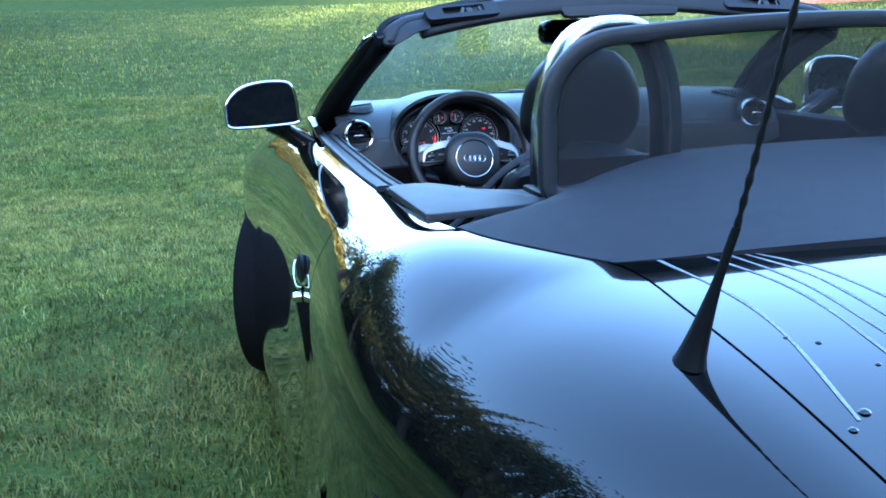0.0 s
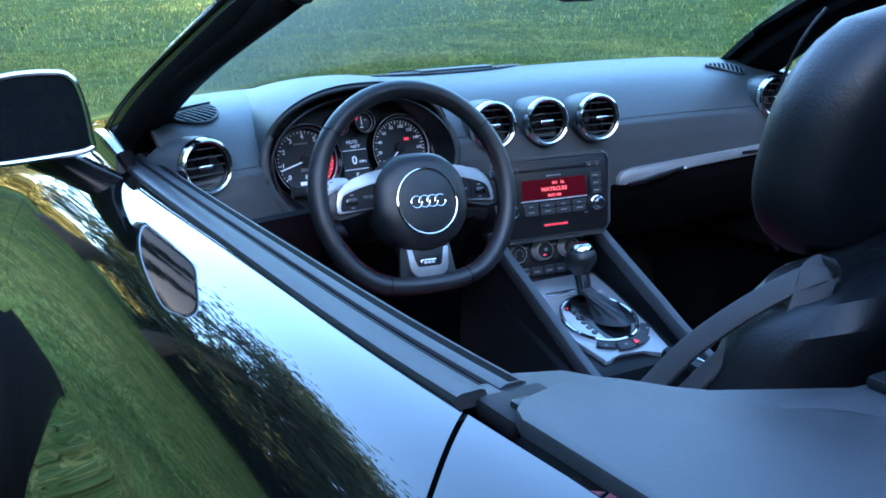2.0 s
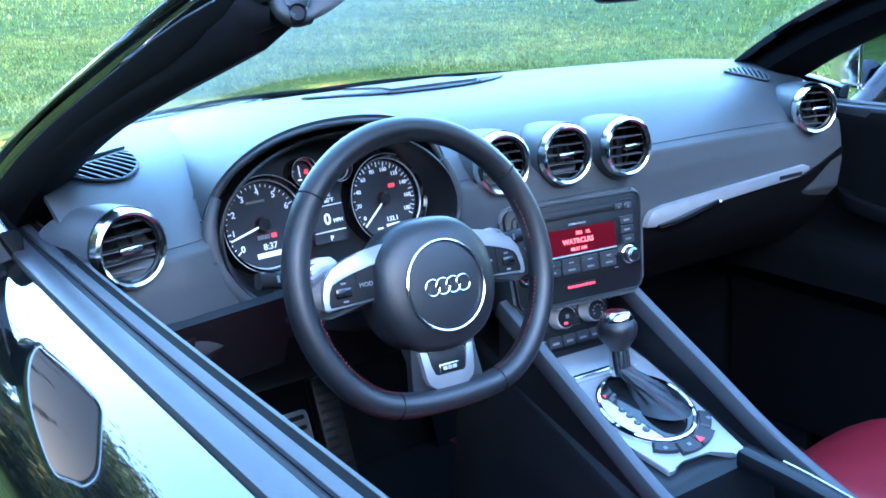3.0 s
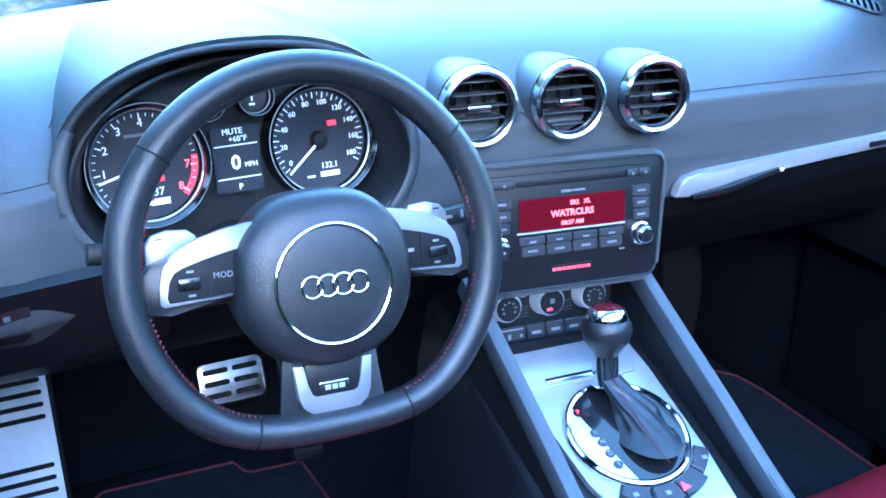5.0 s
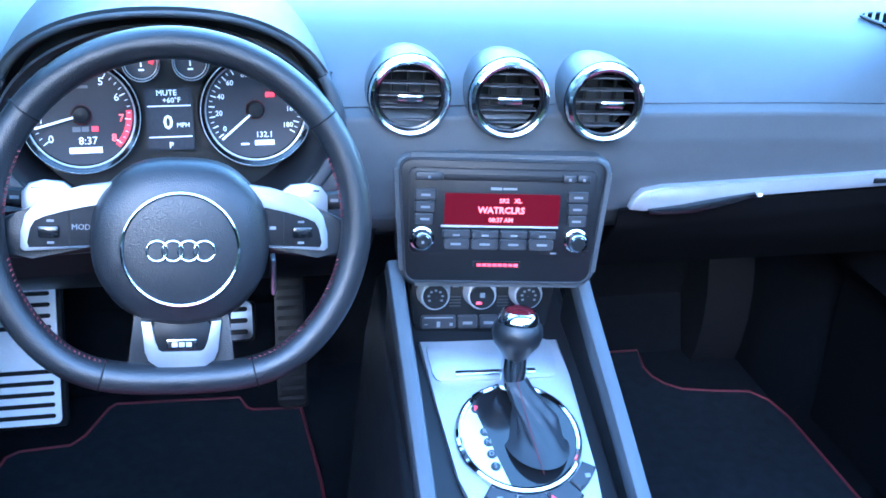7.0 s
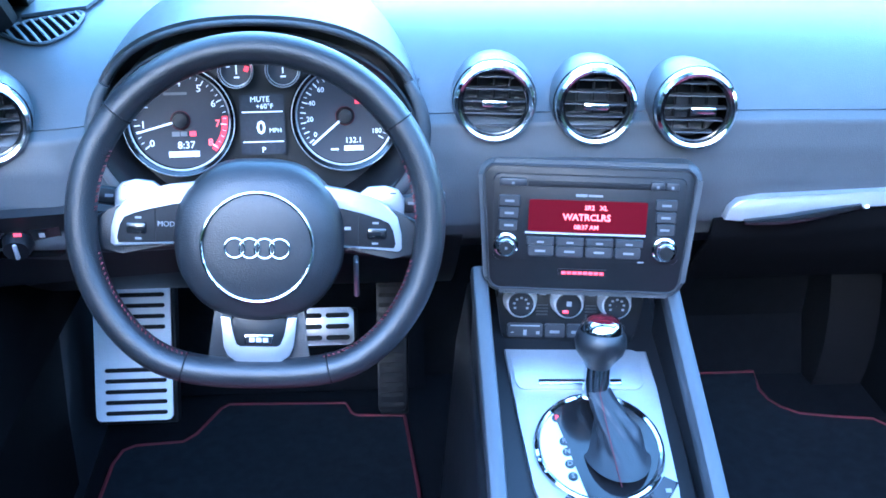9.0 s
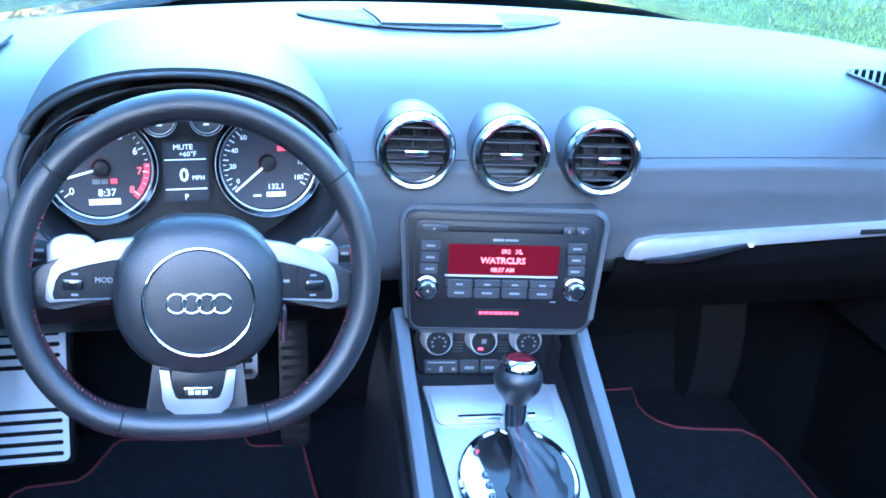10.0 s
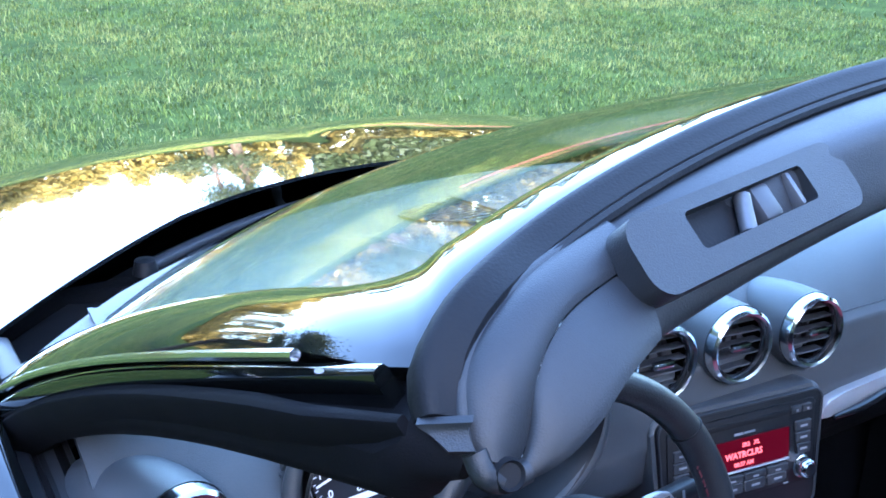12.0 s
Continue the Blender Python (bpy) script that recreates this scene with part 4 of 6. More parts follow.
    for dxs in (-0.07, 0.07):
        part("seam", tube([(sx + dxs * (1 - 0.35 * abs(w) ** 3), -0.953 - 0.018 * w - 0.012 * abs(w) ** 3, 1.105 + 0.105 * w) for w in (k / 8 - 1 for k in range(17))], 0.0016, 6), LEATHER, seat)

# ---- dashboard ----
dash = part("dashboard", bmesh.new(), DASH, car, "dark soft-skinned dashboard")
DASH_HALF = 0.705


def dash_front(x):
    return 0.585 - 0.70 * x * x


def opened(p):
    """Sinks the skin where the instruments stand."""
    if ((p.x + 0.370) / 0.176) ** 2 + ((p.z - 0.945) / 0.118) ** 2 < 1 and p.y < 0.16:
        return Vector((p.x, 0.16, p.z))
    return p


def wrap(x):
    """The driver's end of the dash comes nearer."""
    k = min(1.0, max(0.0, (-0.50 - x) / 0.10))
    return -0.022 * k * k * (3 - 2 * k)


def dash_top(u, v):
    """The upper skin, from the windscreen (v = 0) to the crease (v = 1)."""
    x = mixed(-DASH_HALF, DASH_HALF, u)
    y = mixed(dash_front(x), 0.022, v)
    run = (y - 0.022) / (0.585 - 0.022)
    z = 0.962 + 0.088 * (1 - (1 - min(1, run * 2.1)) ** 3.2) - 0.025 * max(0, run - 0.55) / 0.45
    z -= 0.012 * (abs(x) / DASH_HALF) ** 3
    return opened(Vector((x, y + wrap(x) * v, z)))


def dash_face(u, v):
    """The lower skin, from the crease to the dark underside."""
    x = mixed(-DASH_HALF, DASH_HALF, u)
    line = ((0.0225, 0.961), (0.012, 0.952), (0.004, 0.92), (0.0, 0.88), (0.006, 0.83), (0.03, 0.80), (0.09, 0.775), (0.25, 0.70), (0.42, 0.60))
    k = v * (len(line) - 1)
    i = min(int(k), len(line) - 2)
    y, z = (mixed(line[i][n], line[i + 1][n], k - i) for n in (0, 1))
    return opened(Vector((x, y + wrap(x), z - 0.012 * (abs(x) / DASH_HALF) ** 3)))


def on_dash(x, y, lift=0.0, turn=0.0):
    """A frame lying on the dash top."""
    at = lambda a, b: dash_top((a + DASH_HALF) / (2 * DASH_HALF), (b - dash_front(a)) / (0.022 - dash_front(a)))
    c = at(x, y - wrap(x))
    n = (at(x + 0.02, y) - at(x - 0.02, y)).cross(at(x, y + 0.02) - at(x, y - 0.02)).normalized()
    return Matrix.Translation(c + n * lift) @ Vector((0, 0, 1)).rotation_difference(n).to_matrix().to_4x4() @ pose(0, 0, 0, 0, 0, turn)


part("dash_top", sheet(dash_top, 140, 44, -0.012), DASH, dash, "dark grain-skinned dash top")
part("dash_face", sheet(dash_face, 140, 48, -0.012), DASH_LOW, dash, "dark padded dash face")
part("firewall", rbox((1.44, 0.03, 0.75), (0, 0.62, 0.56), 0), CARPET, car)
for side in (-1, 1):
    part("dash_end", rbox((0.03, 0.50, 0.26), (side * 0.715, 0.20, 0.84), 0.01), PLASTIC, dash)
    part("kick_panel", rbox((0.03, 0.62, 0.50), (side * 0.735, 0.36, 0.46), 0.01), TRIM if side < 0 else CARPET, car)


# round air vents
def air_vent(m, cowl=True, knob=0.0):
    v = new("air_vent")
    v.parent = car
    tagged(v, "round dash vent with a chrome ring")
    part("ring", lathe([(0.0385, -0.012), (0.0375, 0.002), (0.0382, 0.0055), (0.0412, 0.007), (0.0446, 0.004), (0.0462, -0.006), (0.0462, -0.02)], 40, m), ALU_BRIGHT, v, "chrome vent ring")
    part("barrel", lathe([(0.0385, -0.004), (0.0375, -0.06), (0.0001, -0.065)], 28, m), RECESS_SHADE, v)
    part("inner_rim", ring(0.0365, 0.0018, 36, 8, m @ pose(0, 0, -0.003)), GLOSS_BLACK, v)
    for k in range(5):
        h = (k - 2) * 0.0138
        w = 2 * math.sqrt(0.0365 ** 2 - h * h)
        part("slat", rbox((w, 0.0017, 0.014), (0, h, -0.011), 0.0006, m), VENT_SLAT, v)
    for dx in (-0.018, 0.0, 0.018):
        part("fin", rbox((0.0018, 0.06, 0.008), (dx, 0, -0.030), 0, m), PLASTIC, v)
    part("slider", rbox((0.029, 0.0085, 0.009), (knob, -0.001, -0.001), 0.003, m), ALU_BRIGHT, v, "metal vent slider")
    if cowl:
        rows = []
        for k in range(13):
            w = k / 12
            r = 0.0472 * (1 + 0.05 * math.sin(min(1, 4 * w) * math.pi / 2) - 0.12 * w - 0.45 * w ** 3)
            rows.append([Vector((r * (1 + 0.05 * w) * math.cos(a), r * math.sin(a) - 0.004 * w - 0.035 * w ** 3, -0.008 - 0.20 * w)) for a in (math.pi * 2 * j / 32 for j in range(32))])
        part("cowl", moved(grid(rows, closed_u=True), m), DASH, v)
    return v


STACK = -5.5
for x, y, z, k in ((-0.111, 0.008, 0.979, 0.0), (0.002, 0.0, 0.977, 0.0), (0.112, -0.014, 0.976, 0.008)):
    air_vent(facing(x, y - 0.004, z, 4, STACK), True, k)
air_vent(facing(-0.652, -0.018, 0.968, 4, 14), True, 0.0)
air_vent(facing(0.604, 0.0, 0.974, 4, -16), True, 0.008)

# grilles in the dash top, following its curve; near-black sheets stand for their shaded depth
def drape(x, y, lift):
    return on_dash(x, y, lift).translation


def top_grille(outline, turn, step, sides=((0, 1),)):
    """Slats over a near-black sheet in place of a shaded recess; turn is the slats' direction from straight ahead."""
    g = new("speaker_grille")
    g.parent = car
    tagged(g, "slatted speaker grille in the dash top")
    cx, cy = (sum(p[n] for p in outline) / len(outline) for n in (0, 1))
    part("recess", grid([[drape(cx + (x - cx) * q, cy + (y - cy) * q, 0.0032) for x, y in outline] for q in (1, 0.9, 0.8, 0.7, 0.6, 0.5, 0.4, 0.3, 0.2, 0.1, 0.02)], closed_u=True), RECESS_SHADE, g)
    part("edge", tube([drape(x, y, 0.0030) for x, y in outline], 0.0022, 6, closed=True), DASH, g)
    c, q = math.cos(radians(turn)), math.sin(radians(turn))
    local = [((x - cx) * c + (y - cy) * q, -(x - cx) * q + (y - cy) * c) for x, y in outline]
    lo, hi = min(p[0] for p in local), max(p[0] for p in local)
    at = lo + step * 0.7
    while at < hi:
        hits = [b0 + (b1 - b0) * (at - a0) / (a1 - a0) for (a0, b0), (a1, b1) in zip(local, local[1:] + local[:1]) if (a0 - at) * (a1 - at) < 0]
        if len(hits) > 1 and max(hits) - min(hits) > 0.006:
            pts = [(at, mixed(min(hits), max(hits), k / 6)) for k in range(7)]
            part("slat", sweep([drape(cx + u * c - v * q, cy + u * q + v * c, 0.0042) for u, v in pts], box_section(step * 0.40, 0.0018, 0.0006)), DASH, g)
        at += step
    return g


lens = [(0.20 * math.cos(radians(a)) - 0.009, 0.408 + (0.038 if a <= 180 else 0.12) * math.sin(radians(a))) for a in range(0, 360, 8)]
top_grille(lens, 90, 0.0105)
part("display_lid", sheet(lambda u, v: drape(mixed(mixed(-0.108, 0.088, u), mixed(-0.104, 0.070, u), v), mixed(0.440, 0.300, v), 0.0052), 12, 8, 0.004), DASH, dash, "closed lid in the dash top")
for x0, x1 in ((-0.112, -0.108), (0.094, 0.0745)):
    part("lid_edge", tube([drape(mixed(x0, x1, k / 4), mixed(0.440, 0.296, k / 4), 0.0045) for k in range(5)], 0.0022, 6), DASH, dash)
for side in (-1, 1):
    corner = ((0.669, 0.123), (0.643, 0.140), (0.612, 0.152), (0.585, 0.161), (0.583, 0.132), (0.591, 0.111), (0.606, 0.097), (0.621, 0.094), (0.641, 0.099), (0.659, 0.110)) if side < 0 else ((0.536, 0.150), (0.560, 0.160), (0.592, 0.158), (0.614, 0.146), (0.620, 0.126), (0.610, 0.108), (0.592, 0.104), (0.570, 0.122))
    line = [(p.x, p.y) for p in spline([(side * x, y, 0) for x, y in corner], 4, closed=True)]
    top_grille(line, -side * 37, 0.0098)
    if side < 0:
        part("grille_lid", sheet(lambda u, v: drape(mixed(mixed(-0.653, -0.582, u), mixed(-0.643, -0.570, u), v), mixed(mixed(0.150, 0.172, u), mixed(0.275, 0.226, u), v), 0.003), 8, 8, -0.004), DASH, dash, "flat lid beside the grille")

# instrument hood and cluster
HX = -0.370


def hood_at(u, v):
    a = radians(mixed(-24, 204, u))
    w = v
    c, s = math.cos(a), math.sin(a)
    r_x, r_z = mixed(0.176, 0.16, w ** 2), mixed(0.124, 0.058, w ** 1.7)
    y = mixed(0.0, 0.36, w) + 0.035 * (1 - max(0, s)) * (1 - w)
    z0 = mixed(0.948, 0.985, w)
    lift = s if s > 0 else 1.5 * s
    return Vector((HX + r_x * math.copysign(abs(c) ** 0.86, c), y, z0 + r_z * lift * (1 if s < 0 else abs(s) ** -0.08)))


hood = part("instrument_hood", sheet(hood_at, 48, 24, 0.006), DASH, dash, "curved hood over the instruments")
part("hood_lip", tube([hood_at(k / 60, 0) + Vector((0, 0.002, -0.002)) for k in range(61)], 0.0042, 10, up=(0, 1, 0)), DASH, hood)
part("binnacle", sheet(lambda u, v: (lambda p: Vector((HX + (p.x - HX) * mixed(0.965, 0.88, v), mixed(0.004, 0.10, v) + 0.02 * (1 - v), 0.945 + (p.z - 0.945) * mixed(0.95, 0.80, v))))(hood_at(u, 0)), 48, 6, 0.003), PLASTIC, hood, "black inner wall of the instrument hood")
def tunnel_wall(u, v):
    """The lining between the hood's mouth and the dials, a closed oval."""
    c, q = math.cos(2 * math.pi * u), math.sin(2 * math.pi * u)
    deep = v ** 0.6
    return Vector((HX + mixed(0.173, 0.150, deep) * c, mixed(-0.004 + 0.018 * max(0.0, q), 0.085, v), 0.945 + mixed(0.112 if q > 0 else 0.124, 0.095, deep) * q))


part("cluster_collar", sheet(tunnel_wall, 96, 14, -0.003), PLASTIC, hood, "black oval lining round the instruments")
rim_line = [Vector((HX + 0.179 * math.cos(radians(a)), 0.003 + 0.020 * max(0.0, math.sin(radians(a)) + 0.35), 0.947 + 0.127 * math.sin(radians(a)))) for a in range(156, 385, 4)]
part("hood_rim", tube(rim_line, 0.0105, 10, up=(0, 1, 0), scale=[0.6 + 0.4 * min(1, k / 6, (57 - k) / 6) for k in range(len(rim_line))]), DASH_LOW, hood, "dark rounded rim below the instruments")
cl = facing(HX + 0.001, 0.050, 0.947, 14, 3)
cluster = new("instrument_cluster")
cluster.parent = car
part("back_plate", plate(rounded(0.335, 0.19, 0.07, 8), 0.01, cl @ pose(0, 0.005, -0.012)), PLASTIC, cluster)


def dial(cx, cy, r, cluster_m, parent, label):
    m = cluster_m @ pose(cx, cy, 0)
    d = new("gauge")
    d.parent = car
    tagged(d, label)
    part("cup", lathe([(r * 0.95, -0.008), (r * 0.99, 0.010), (r * 1.06, 0.013), (r * 1.10, 0.0), (r * 1.11, -0.012)], 48, m), GLOSS_BLACK, d)
    part("bezel", ring(r * 0.975, max(0.0009, r * 0.022), 56, 8, m @ pose(0, 0, 0.003)), SATIN, d, "bright gauge ring")
    part("outer_ring", ring(r * 1.065, max(0.0006, r * 0.010), 56, 6, m @ pose(0, 0, 0.012)), SATIN, d)
    part("face", lathe([(r * 0.95, -0.007), (r * 0.6, -0.009), (0.0001, -0.009)], 40, m), GAUGE_FACE, d)
    return d, m


def ticks(d, m, r, start, stop, n, long_every=1):
    out = bmesh.new()
    for k in range(n + 1):
        a = radians(mixed(start, stop, k / n))
        length = 0.0065 if k % long_every == 0 else 0.0035
        out = joined(out, rbox((length, 0.0011 if k % long_every == 0 else 0.0007, 0.0006), (r - length / 2, 0, 0), 0, Matrix.Rotation(a, 4, "Z")))
    tagged(part("scale", moved(out, m @ pose(0, 0, -0.0055)), LETTER_WHITE, d, smooth=False), kind="stuff")


tach, tm = dial(-0.0935, 0.001, 0.0575, cl, cluster, "round rev counter with white needle")
ticks(tach, tm, 0.0515, 218, -39, 32, 4)
for k in range(9):
    a = radians(mixed(218, -39, k / 8))
    lettering(str(k), 0.0115, LETTER_RED if k > 6 else LETTER_WHITE, tach, tm @ pose(0.0415 * math.cos(a), 0.0415 * math.sin(a), -0.005), name="numeral")
arc = [(0.0495 * math.cos(radians(a)), 0.0495 * math.sin(radians(a)), 0) for a in range(4, -46, -4)]
part("red_zone", moved(sweep(arc, [(-0.003, -0.0004), (0.003, -0.0004), (0.003, 0.0004), (-0.003, 0.0004)]), tm @ pose(0, 0, -0.0056)), LAMP_RED, tach, "red zone of the scale", smooth=False)
speedo, sm = dial(0.0925, 0.001, 0.0575, cl, cluster, "round speedometer with white needle")
ticks(speedo, sm, 0.0515, 216, -32, 36, 2)
for k in range(10):
    a = radians(mixed(211, -27, k / 9))
    lettering(str(20 * k), 0.0080, LETTER_WHITE, speedo, sm @ pose(0.0405 * math.cos(a), 0.0405 * math.sin(a), -0.005), name="numeral")
part("warning_light", rbox((0.010, 0.0055, 0.0006), (0.017, 0.0165, -0.005), 0, sm), LAMP_RED, speedo, smooth=False)
for d, m, a in ((tach, tm, 195), (speedo, sm, 220)):
    part("needle", rbox((0.048, 0.0022, 0.001), (0.026, 0, 0), 0, m @ pose(0, 0, -0.001, 0, 0, a)), LETTER_WHITE, d, smooth=False)
    part("needle_cap", lathe([(0.0001, 0.002), (0.008, 0.0015), (0.0105, -0.006)], 20, m), PLASTIC, d)
    part("cap_ring", ring(0.0105, 0.0005, 24, 6, m @ pose(0, 0, -0.0055)), RED_THREAD, d)
lettering("8:37", 0.0115, LETTER_WHITE, tach, tm @ pose(0.005, -0.0285, -0.005), name="clock_digits")
bars([(0.002, -0.0385, 0.034, 0.0065)], tach, LETTER_WHITE, tm @ pose(0, 0, -0.0055))
bars([(-0.006, -0.0155, 0.0085, 0.0055), (0.003, -0.0155, 0.0075, 0.0055)], tach, MARK, tm @ pose(0, 0, -0.0055), "badge")
bars([(0.013, -0.0155, 0.007, 0.0055)], tach, LAMP_RED, tm @ pose(0, 0, -0.0055), "badge")
bars([(-0.004, 0.030, 0.026, 0.003)], tach, MARK, tm @ pose(0, 0, -0.0055))
lettering("132.1", 0.009, LETTER_WHITE, speedo, sm @ pose(0.009, -0.0285, -0.005), name="trip_digits")
bars([(0.009, -0.0375, 0.022, 0.0055), (-0.013, -0.0385, 0.009, 0.002)], speedo, LETTER_WHITE, sm @ pose(0, 0, -0.0055))
for k, (dx, red) in enumerate(((-0.028, 1), (0.024, 0))):
    g, gm = dial(dx, 0.0555, 0.018, cl, cluster, "small round gauge with a red mark")
    part("needle", rbox((0.0014, 0.015, 0.0008), (0.0, 0.003, -0.004), 0, gm), LETTER_WHITE, g, smooth=False)
    part("red_mark", rbox((0.005, 0.006, 0.0006), (0.010 if red else -0.010, 0.005, -0.006), 0, gm @ pose(0, 0, 0, 0, 0, -20)), LAMP_RED, g, smooth=False)
    bars([(-0.009 if red else 0.009, 0.004, 0.004, 0.0012), (0, -0.008, 0.006, 0.002)], g, LETTER_WHITE, gm @ pose(0, 0, -0.006))
info = part("info_screen", plate(rounded(0.0505, 0.0685, 0.003), 0.004, cl @ pose(-0.0015, -0.006, 0.0)), SCREEN_DARK, cluster, "dark info screen with white digits")
info.parent = car
im = cl @ pose(-0.0015, -0.006, 0.001)
lettering("MUTE", 0.0085, LETTER_WHITE, info, im @ pose(-0.002, 0.0285, 0), name="status_word")
lettering("+60°F", 0.008, LETTER_WHITE, info, im @ pose(0.003, 0.0205, 0), name="temperature")
lettering("0", 0.021, LETTER_WHITE, info, im @ pose(-0.002, -0.004, 0), name="speed_digit", bold=0.0003)
lettering("MPH", 0.007, LETTER_WHITE, info, im @ pose(0.014, -0.007, 0), name="unit")
lettering("P", 0.009, LETTER_WHITE, info, im @ pose(0, -0.029, 0), name="gear_letter")
bars([(0, 0.0145, 0.046, 0.0011), (0, -0.0195, 0.046, 0.0011)], info, LETTER_WHITE, im)

# ---- centre stack: radio, climate panel ----
rm = facing(-0.004, -0.034, 0.837, 10, -7.5)
radio = new("radio")
radio.parent = car
tagged(radio, "black car radio with a lit red display")


def tapered(w, h, r, low):
    """A rounded rectangle that narrows towards its foot."""
    return [(x * mixed(1, low, min(1, max(0, 0.5 - y / h) ** 1.3)), y) for x, y in rounded(w, h, r, 6)]


part("stack_body", plate(tapered(0.256, 0.160, 0.02, 0.90), 0.09, rm @ pose(0.001, 0.001, -0.003), 0.008, 4), DASH_LOW, dash, "dark surround of the centre stack")
part("bezel", plate(tapered(0.242, 0.148, 0.014, 0.91), 0.012, rm @ pose(0, 0.002, 0.002), 0.003), PLASTIC, radio)
part("bezel_line", moved(tube([(x, y + 0.002, 0.0025) for x, y in tapered(0.240, 0.146, 0.014, 0.91)], 0.0016, 6, closed=True), rm), BUTTON, radio)
part("faceplate", plate(tapered(0.218, 0.102, 0.008, 0.97), 0.006, rm @ pose(0, 0.0145, 0.0045), 0.002), PLASTIC, radio)
r2 = rm @ pose(0, 0.0, 0.0045)
part("disc_slot", rbox((0.139, 0.0065, 0.003), (0.0, 0.0548, 0.0), 0.001, r2), RUBBER, radio)
for x, w in ((-0.0865, 0.031), (0.0758, 0.0155), (0.0922, 0.0155)):
    part("button", rbox((w, 0.0095, 0.005), (x, 0.0565, 0.0015), 0.002, r2), BUTTON, radio)
    bars([(x, 0.0555, 0.003, 0.003)], radio, MARK, r2 @ pose(0, 0, 0.0043))
screen = part("display", plate(rounded(0.134, 0.0375, 0.002, 3), 0.003, r2 @ pose(-0.0003, 0.018, 0.001)), SCREEN_RED, radio, "lit red display")
part("display_edge", rbox((0.137, 0.0018, 0.003), (-0.002, -0.0022, 0.001), 0, r2), SATIN, radio)
dm2 = r2 @ pose(-0.0003, 0.018, 0.0016)
lettering("WATRCLRS", 0.0105, LETTER_RED, radio, dm2 @ pose(-0.001, -0.001, 0), name="display_text", bold=0.00025)
lettering("SR2   XL", 0.0072, LETTER_RED, radio, dm2 @ pose(0.009, 0.0105, 0), name="display_text", bold=0.00015)
lettering("08:37 AM", 0.0072, LETTER_RED, radio, dm2 @ pose(-0.001, -0.0125, 0), name="display_text", bold=0.00015)
bars([(-0.0085, 0.0425, 0.013, 0.003), (0.0075, 0.0425, 0.016, 0.0024)], radio, MARK, r2 @ pose(0, 0, 0.0004), "maker_mark")
for x, flip in ((-0.0895, 1), (0.0875, -1)):
    for k in range(3):
        y = 0.0345 - 0.0143 * k
        part("button", plate(rounded(0.0245 - 0.0015 * k, 0.0128, 0.002, 2), 0.004, r2 @ pose(x - flip * 0.0006 * k, y, 0.003), 0.001, 1), BUTTON, radio)
        bars([(x, y, 0.0105, 0.0024)], radio, MARK, r2 @ pose(0, 0, 0.0033))
    kx = x - flip * 0.0022
    knob = lathe([(0.0001, 0.0125), (0.0078, 0.0125), (0.0082, 0.0118), (0.0098, 0.0120), (0.0112, 0.0105), (0.0122, 0.0), (0.0142, -0.001)], 32, r2 @ pose(kx, -0.0185, 0.001))
    part("knob", knob, CHROME, radio, "silver-rimmed radio knob")
    part("knob_cap", lathe([(0.0001, 0.0008), (0.0078, 0.0006), (0.0080, -0.001)], 24, r2 @ pose(kx, -0.0185, 0.0134)), PLASTIC, radio)
    bars([(kx, -0.0185, 0.003, 0.003)] if flip > 0 else [(kx - 0.026, -0.034, 0.007, 0.0016)], radio, MARK, r2 @ pose(0, 0, 0.0143 if flip > 0 else 0.0003))
for k in range(4):
    x = -0.0525 + 0.0337 * k
    part("button", plate(rounded(0.0318, 0.0095, 0.0015, 2), 0.004, r2 @ pose(x, -0.0115, 0.0035), 0.001, 1), BUTTON, radio)
    part("button", plate(rounded(0.0318 if 0 < k < 3 else 0.030, 0.0135, 0.0035, 3), 0.004, r2 @ pose(x + (0.0009 if k == 0 else -0.0009 if k == 3 else 0), -0.0235, 0.003), 0.001, 1), BUTTON, radio)
    bars([(x, -0.0125, 0.008, 0.0022), (x, -0.0232, 0.012, 0.0024)], radio, MARK, r2 @ pose(0, 0, 0.0038))
part("airbag_light", plate(rounded(0.056, 0.0085, 0.001, 2), 0.002, rm @ pose(-0.002, -0.0495, 0.0035)), PLASTIC, radio)
bars([(-0.0215 + 0.0062 * k, -0.0495, 0.0050, 0.0034) for k in range(8)], radio, LAMP_RED, rm @ pose(-0.002, 0, 0.0042), "warning_text")

cm = facing(-0.012, -0.002, 0.7255, 10, STACK)
climate = new("climate_panel")
climate.parent = car
tagged(climate, "climate panel with three round dials")
part("panel", plate([(x + 0.0035, y) for x, y in tapered(0.184, 0.084, 0.02, 0.86)], 0.03, cm @ pose(0, -0.018, 0), 0.004), PLASTIC, climate)
for k, x in enumerate((-0.0575, 0.0, 0.0575)):
    km = cm @ pose(x, 0.0035, 0.0)
    part("dial", lathe([(0.0001, 0.0195), (0.0115, 0.0195), (0.0125, 0.0185), (0.0165, 0.0185), (0.0182, 0.0165), (0.0195, 0.002), (0.021, 0.0)], 36, km), SATIN, climate, "chrome-edged climate dial")
    part("dial_cap", lathe([(0.0001, 0.0008), (0.0150, 0.0006), (0.0154, -0.002)], 28, km @ pose(0, 0, 0.0205)), PLASTIC, climate)
    bars([(0.0085 * math.cos(radians(a)), 0.0085 * math.sin(radians(a)), 0.003, 0.0024) for a in range(-30, 240, 40)] if k != 1 else [(0, 0.002, 0.006, 0.006), (-0.004, -0.007, 0.004, 0.002)], climate, MARK, km @ pose(0, 0, 0.0214))
